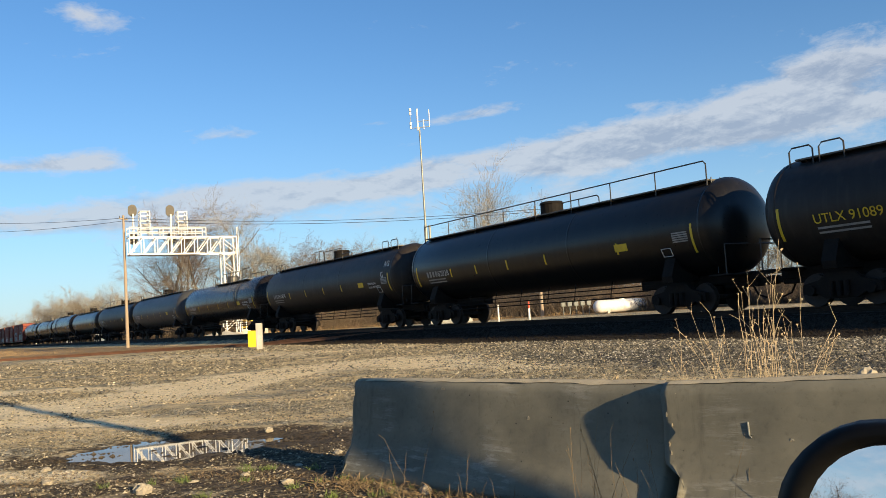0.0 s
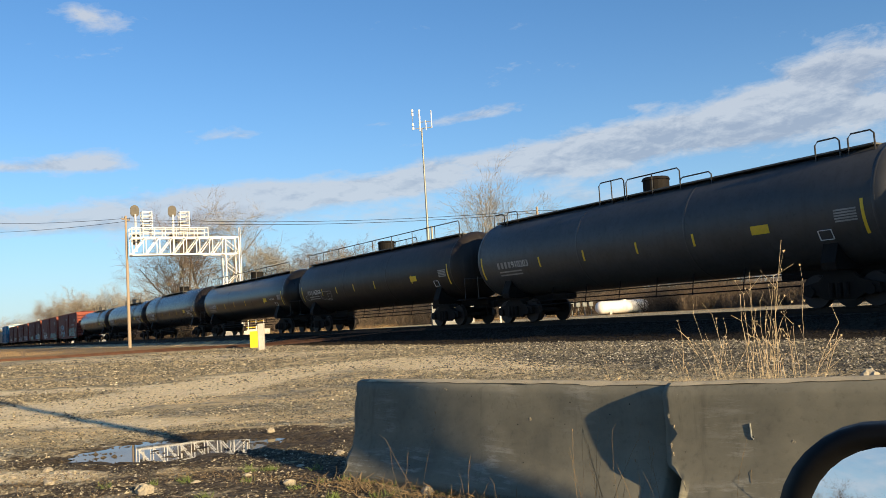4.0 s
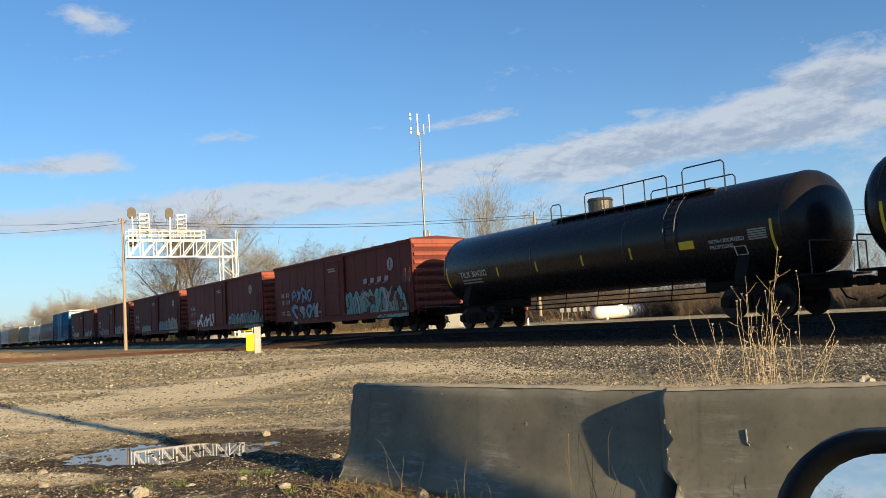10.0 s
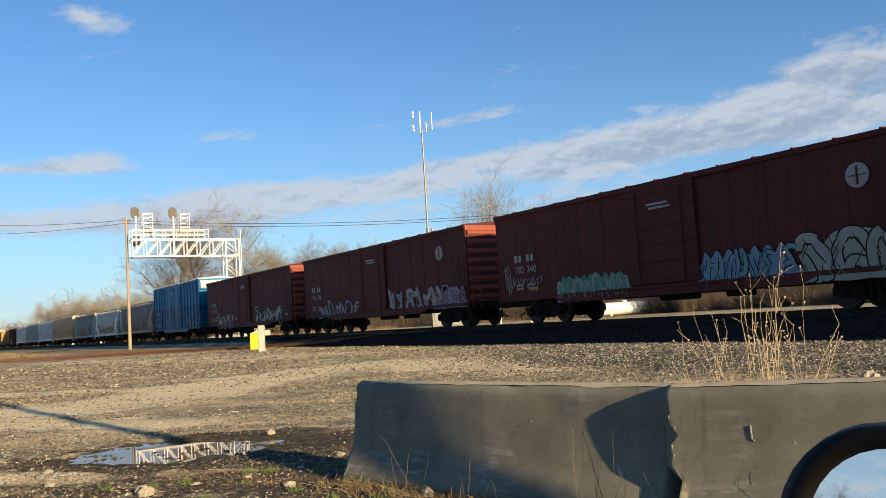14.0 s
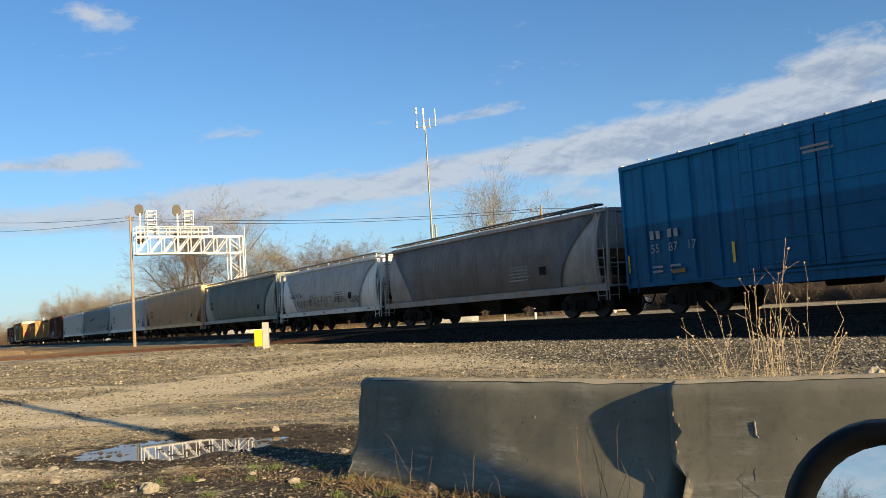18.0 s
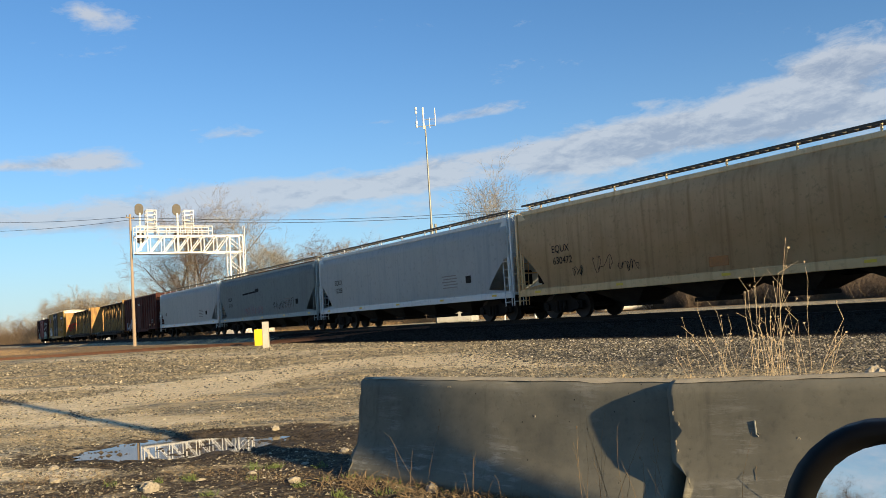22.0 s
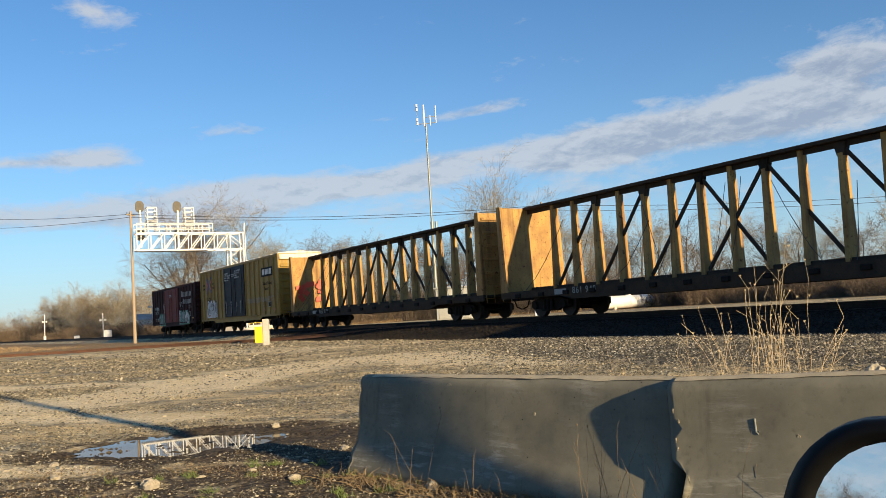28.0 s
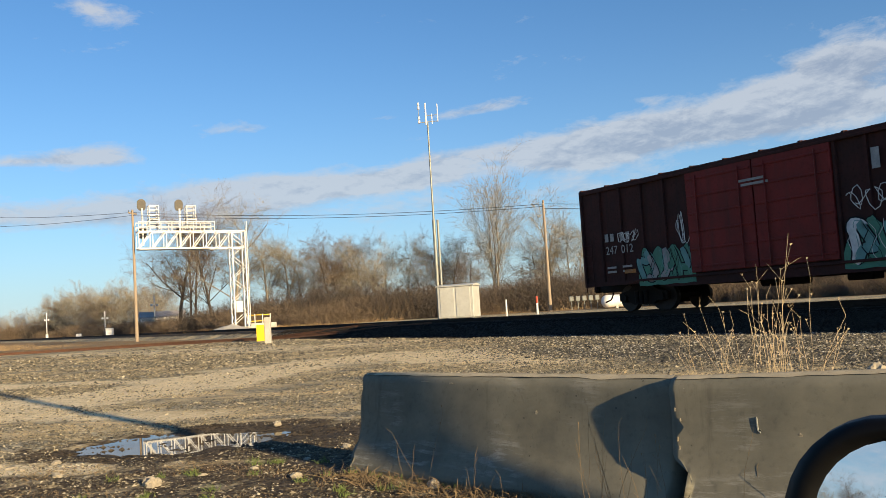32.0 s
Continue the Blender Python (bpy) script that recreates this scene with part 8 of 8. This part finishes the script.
for i, (x, y, sx, sz) in enumerate(((-2.62, 7.35, 0.065, 0.06), (-2.70, 7.45, 0.05, 0.05), (-1.42, 7.35, 0.06, 0.035), (-3.75, 8.05, 0.06, 0.03), (-1.9, 7.9, 0.04, 0.02), (-0.6, 7.25, 0.08, 0.02), (-2.3, 10.9, 0.05, 0.035), (5.62, 11.9, 0.16, 0.11), (5.3, 12.2, 0.07, 0.05), (-0.25, 6.6, 0.06, 0.04), (-1.2, 8.9, 0.05, 0.03), (-4.2, 9.0, 0.06, 0.03), (-4.55, 8.75, 0.05, 0.018), (-4.75, 8.95, 0.04, 0.016), (-4.35, 8.6, 0.035, 0.016), (-4.0, 8.75, 0.03, 0.014), (-3.6, 8.55, 0.04, 0.014), (-3.3, 8.75, 0.03, 0.012), (-4.9, 8.6, 0.04, 0.018), (-3.9, 8.4, 0.04, 0.012), (-2.3, 7.7, 0.035, 0.014), (-1.5, 8.35, 0.05, 0.012), (-1.0, 8.2, 0.045, 0.012))):
    rock(x, y, (sx, sx * 0.75, sz), 1.0 + i * 0.7)


# ---- far signs of the crossing ----
def far_things():
    for b, d, h in ((-25.3, 245, 6.6), (-22.05, 175, 4.6), (-19.15, 150, 6.4)):
        x, y = bearing(b, d)
        ob = thing("crossing_signal", pose(x, y, 0.65), "white crossing signal post with lamp heads", "crossing signal", "crossing signals")
        bm = B()
        rod(bm, (0, 0, -0.05), (0, 0, h), 0.10, 8)
        part("post", bm, white_paint, ob)
        for k in (-0.45, 0.45):
            bm = B()
            rod(bm, (k, -0.12, h * 0.72), (k, 0.12, h * 0.72), 0.2, 12)
            part("lamp_head", bm, white_paint, ob)
        bm = B()
        box(bm, (0, 0, 0.5), (0.5, 0.5, 1.2), 0.04)
        part("base_case", bm, white_paint, ob)
    for b, d, w, h in ((-21.8, 150, 1.2, 1.3), (-23.55, 172, 0.9, 0.7)):
        x, y = bearing(b, d)
        ob = thing("relay_case", pose(x, y, 0.66, 0, 0, 20), "small white steel relay case", "relay case", "relay cases")
        bm = B()
        box(bm, (0, 0, h / 2), (w, 1.0, h), 0.05)
        part("case", bm, white_paint, ob)
    x, y = bearing(-18.7, 152)
    ob = thing("low_building", pose(x, y, 0.64, 0, 0, 20), "low pale building beyond the crossing", "building")
    bm = B()
    box(bm, (0, 0, 1.3), (7.0, 5.0, 2.6), 0.03)
    part("wall", bm, hop_white, ob)
    bm = B()
    prism(bm, [(-2.8, 2.6), (2.8, 2.6), (0, 3.6)], 0, -3.7, 3.7)
    part("roof", bm, hop_dark, ob)


far_things()


# ---- the parked car that the camera looks out of: its door and mirror ----
def parked_car():
    head = radians(57)                                # heading, clockwise from straight ahead
    fwd = Vector((math.sin(head), math.cos(head), 0))
    left = Vector((-fwd.y, fwd.x, 0))
    m = Matrix.Translation(left * 0.52) @ pose(0, 0, 0, 0, 0, math.degrees(math.atan2(fwd.y, fwd.x)))
    ob = thing("parked_car", m, "dark parked car with a black door mirror", "car")
    bm = B()
    prism(bm, [(-1.1, 0.28), (0.95, 0.28), (0.95, 0.86), (0.75, 0.92), (-1.1, 0.90)], 1, -0.06, 0.0)
    part("door", bm, car_paint, ob)
    bm = B()
    prism(bm, [(0.97, 0.28), (1.25, 0.28), (1.3, 0.66), (1.62, 0.84), (1.95, 0.66), (2.0, 0.28), (2.3, 0.30), (2.35, 0.62), (2.1, 0.76), (0.97, 0.86)], 1, -0.10, 0.0)
    part("fender", bm, car_paint, ob)
    for x in (1.62,):
        bm = B()
        rod(bm, (x, -0.22, 0.32), (x, -0.02, 0.32), 0.32, 28)
        w = part("wheel", bm, car_black, ob)
        bm = B()
        rod(bm, (x, -0.05, 0.32), (x, 0.0, 0.32), 0.20, 20)
        part("rim", bm, galvanised, w)
    # mirror, in the car's own space
    inv = m.inverted()
    centre = MIRROR_AT
    face = MIRROR_FACE.normalized()
    right = Vector((0, 0, 1)).cross(face).normalized()
    upv = face.cross(right)
    basis = Matrix((( *right, ), ( *upv, ), ( *face, ))).transposed().to_4x4()
    at = inv @ (Matrix.Translation(centre) @ basis)
    def ring(w, h, r, z):
        pts = []
        for cx, cy, a0 in ((w - r, h - r, 0), (-w + r, h - r, 90), (-w + r, -h + r, 180), (w - r, -h + r, 270)):
            for i in range(9):
                a = radians(a0 + 90 * i / 8)
                pts.append((cx + r * math.cos(a), cy + r * math.sin(a), z))
        return pts
    w, h = MIRROR_HALF
    bm = B()
    loops = [ring(w - 0.018, h - 0.018, 0.074, 0.001), ring(w - 0.015, h - 0.015, 0.077, 0.010), ring(w - 0.006, h - 0.006, 0.084, 0.013), ring(w + 0.007, h, 0.09, 0.006), ring(w + 0.013, h + 0.004, 0.092, -0.02), ring(w - 0.015, h - 0.015, 0.085, -0.06), ring(w - 0.05, h - 0.04, 0.05, -0.085)]
    vs = [[bm.verts.new(p) for p in lp] for lp in loops]
    for a, b in zip(vs[:-1], vs[1:]):
        for i in range(len(a)):
            j = (i + 1) % len(a)
            bm.faces.new((a[i], a[j], b[j], b[i]))
    bm.faces.new(vs[-1][::-1])
    bmesh.ops.recalc_face_normals(bm, faces=bm.faces)
    hs = part("mirror_housing", bm, car_black, ob, "glossy black mirror housing", smooth=True, at=at)
    bm = B()
    bm.faces.new([bm.verts.new(p) for p in ring(w - 0.017, h - 0.017, 0.075, 0.002)])
    part("mirror_glass", bm, mirror_glass, hs, "mirror glass that shows sky and bare trees")
    bm = B()
    a = inv @ (centre + right * (w * 0.3) - upv * h * 0.7 - face * 0.04)
    rod(bm, a, (0.62, -0.03, 0.86), 0.03, 10)
    part("mirror_arm", bm, car_black, ob)


MIRROR_AT = Vector((0.377, 0.71, 1.098))
MIRROR_FACE = Vector((-1.29, -1.40, 0.287))
MIRROR_HALF = (0.121, 0.090)
parked_car()


def motions():
    """The train rolls past at a steady pace, all wagons together."""
    turn = pose(0, 0, 0, 0, 0, TRACK_TURN)
    for ob, s in WAGONS:
        walk(ob, [(float(t), Matrix.Translation(along(s + travelled(t), TRACK_W, RAIL_Z)) @ turn) for t in range(33)])


motions()
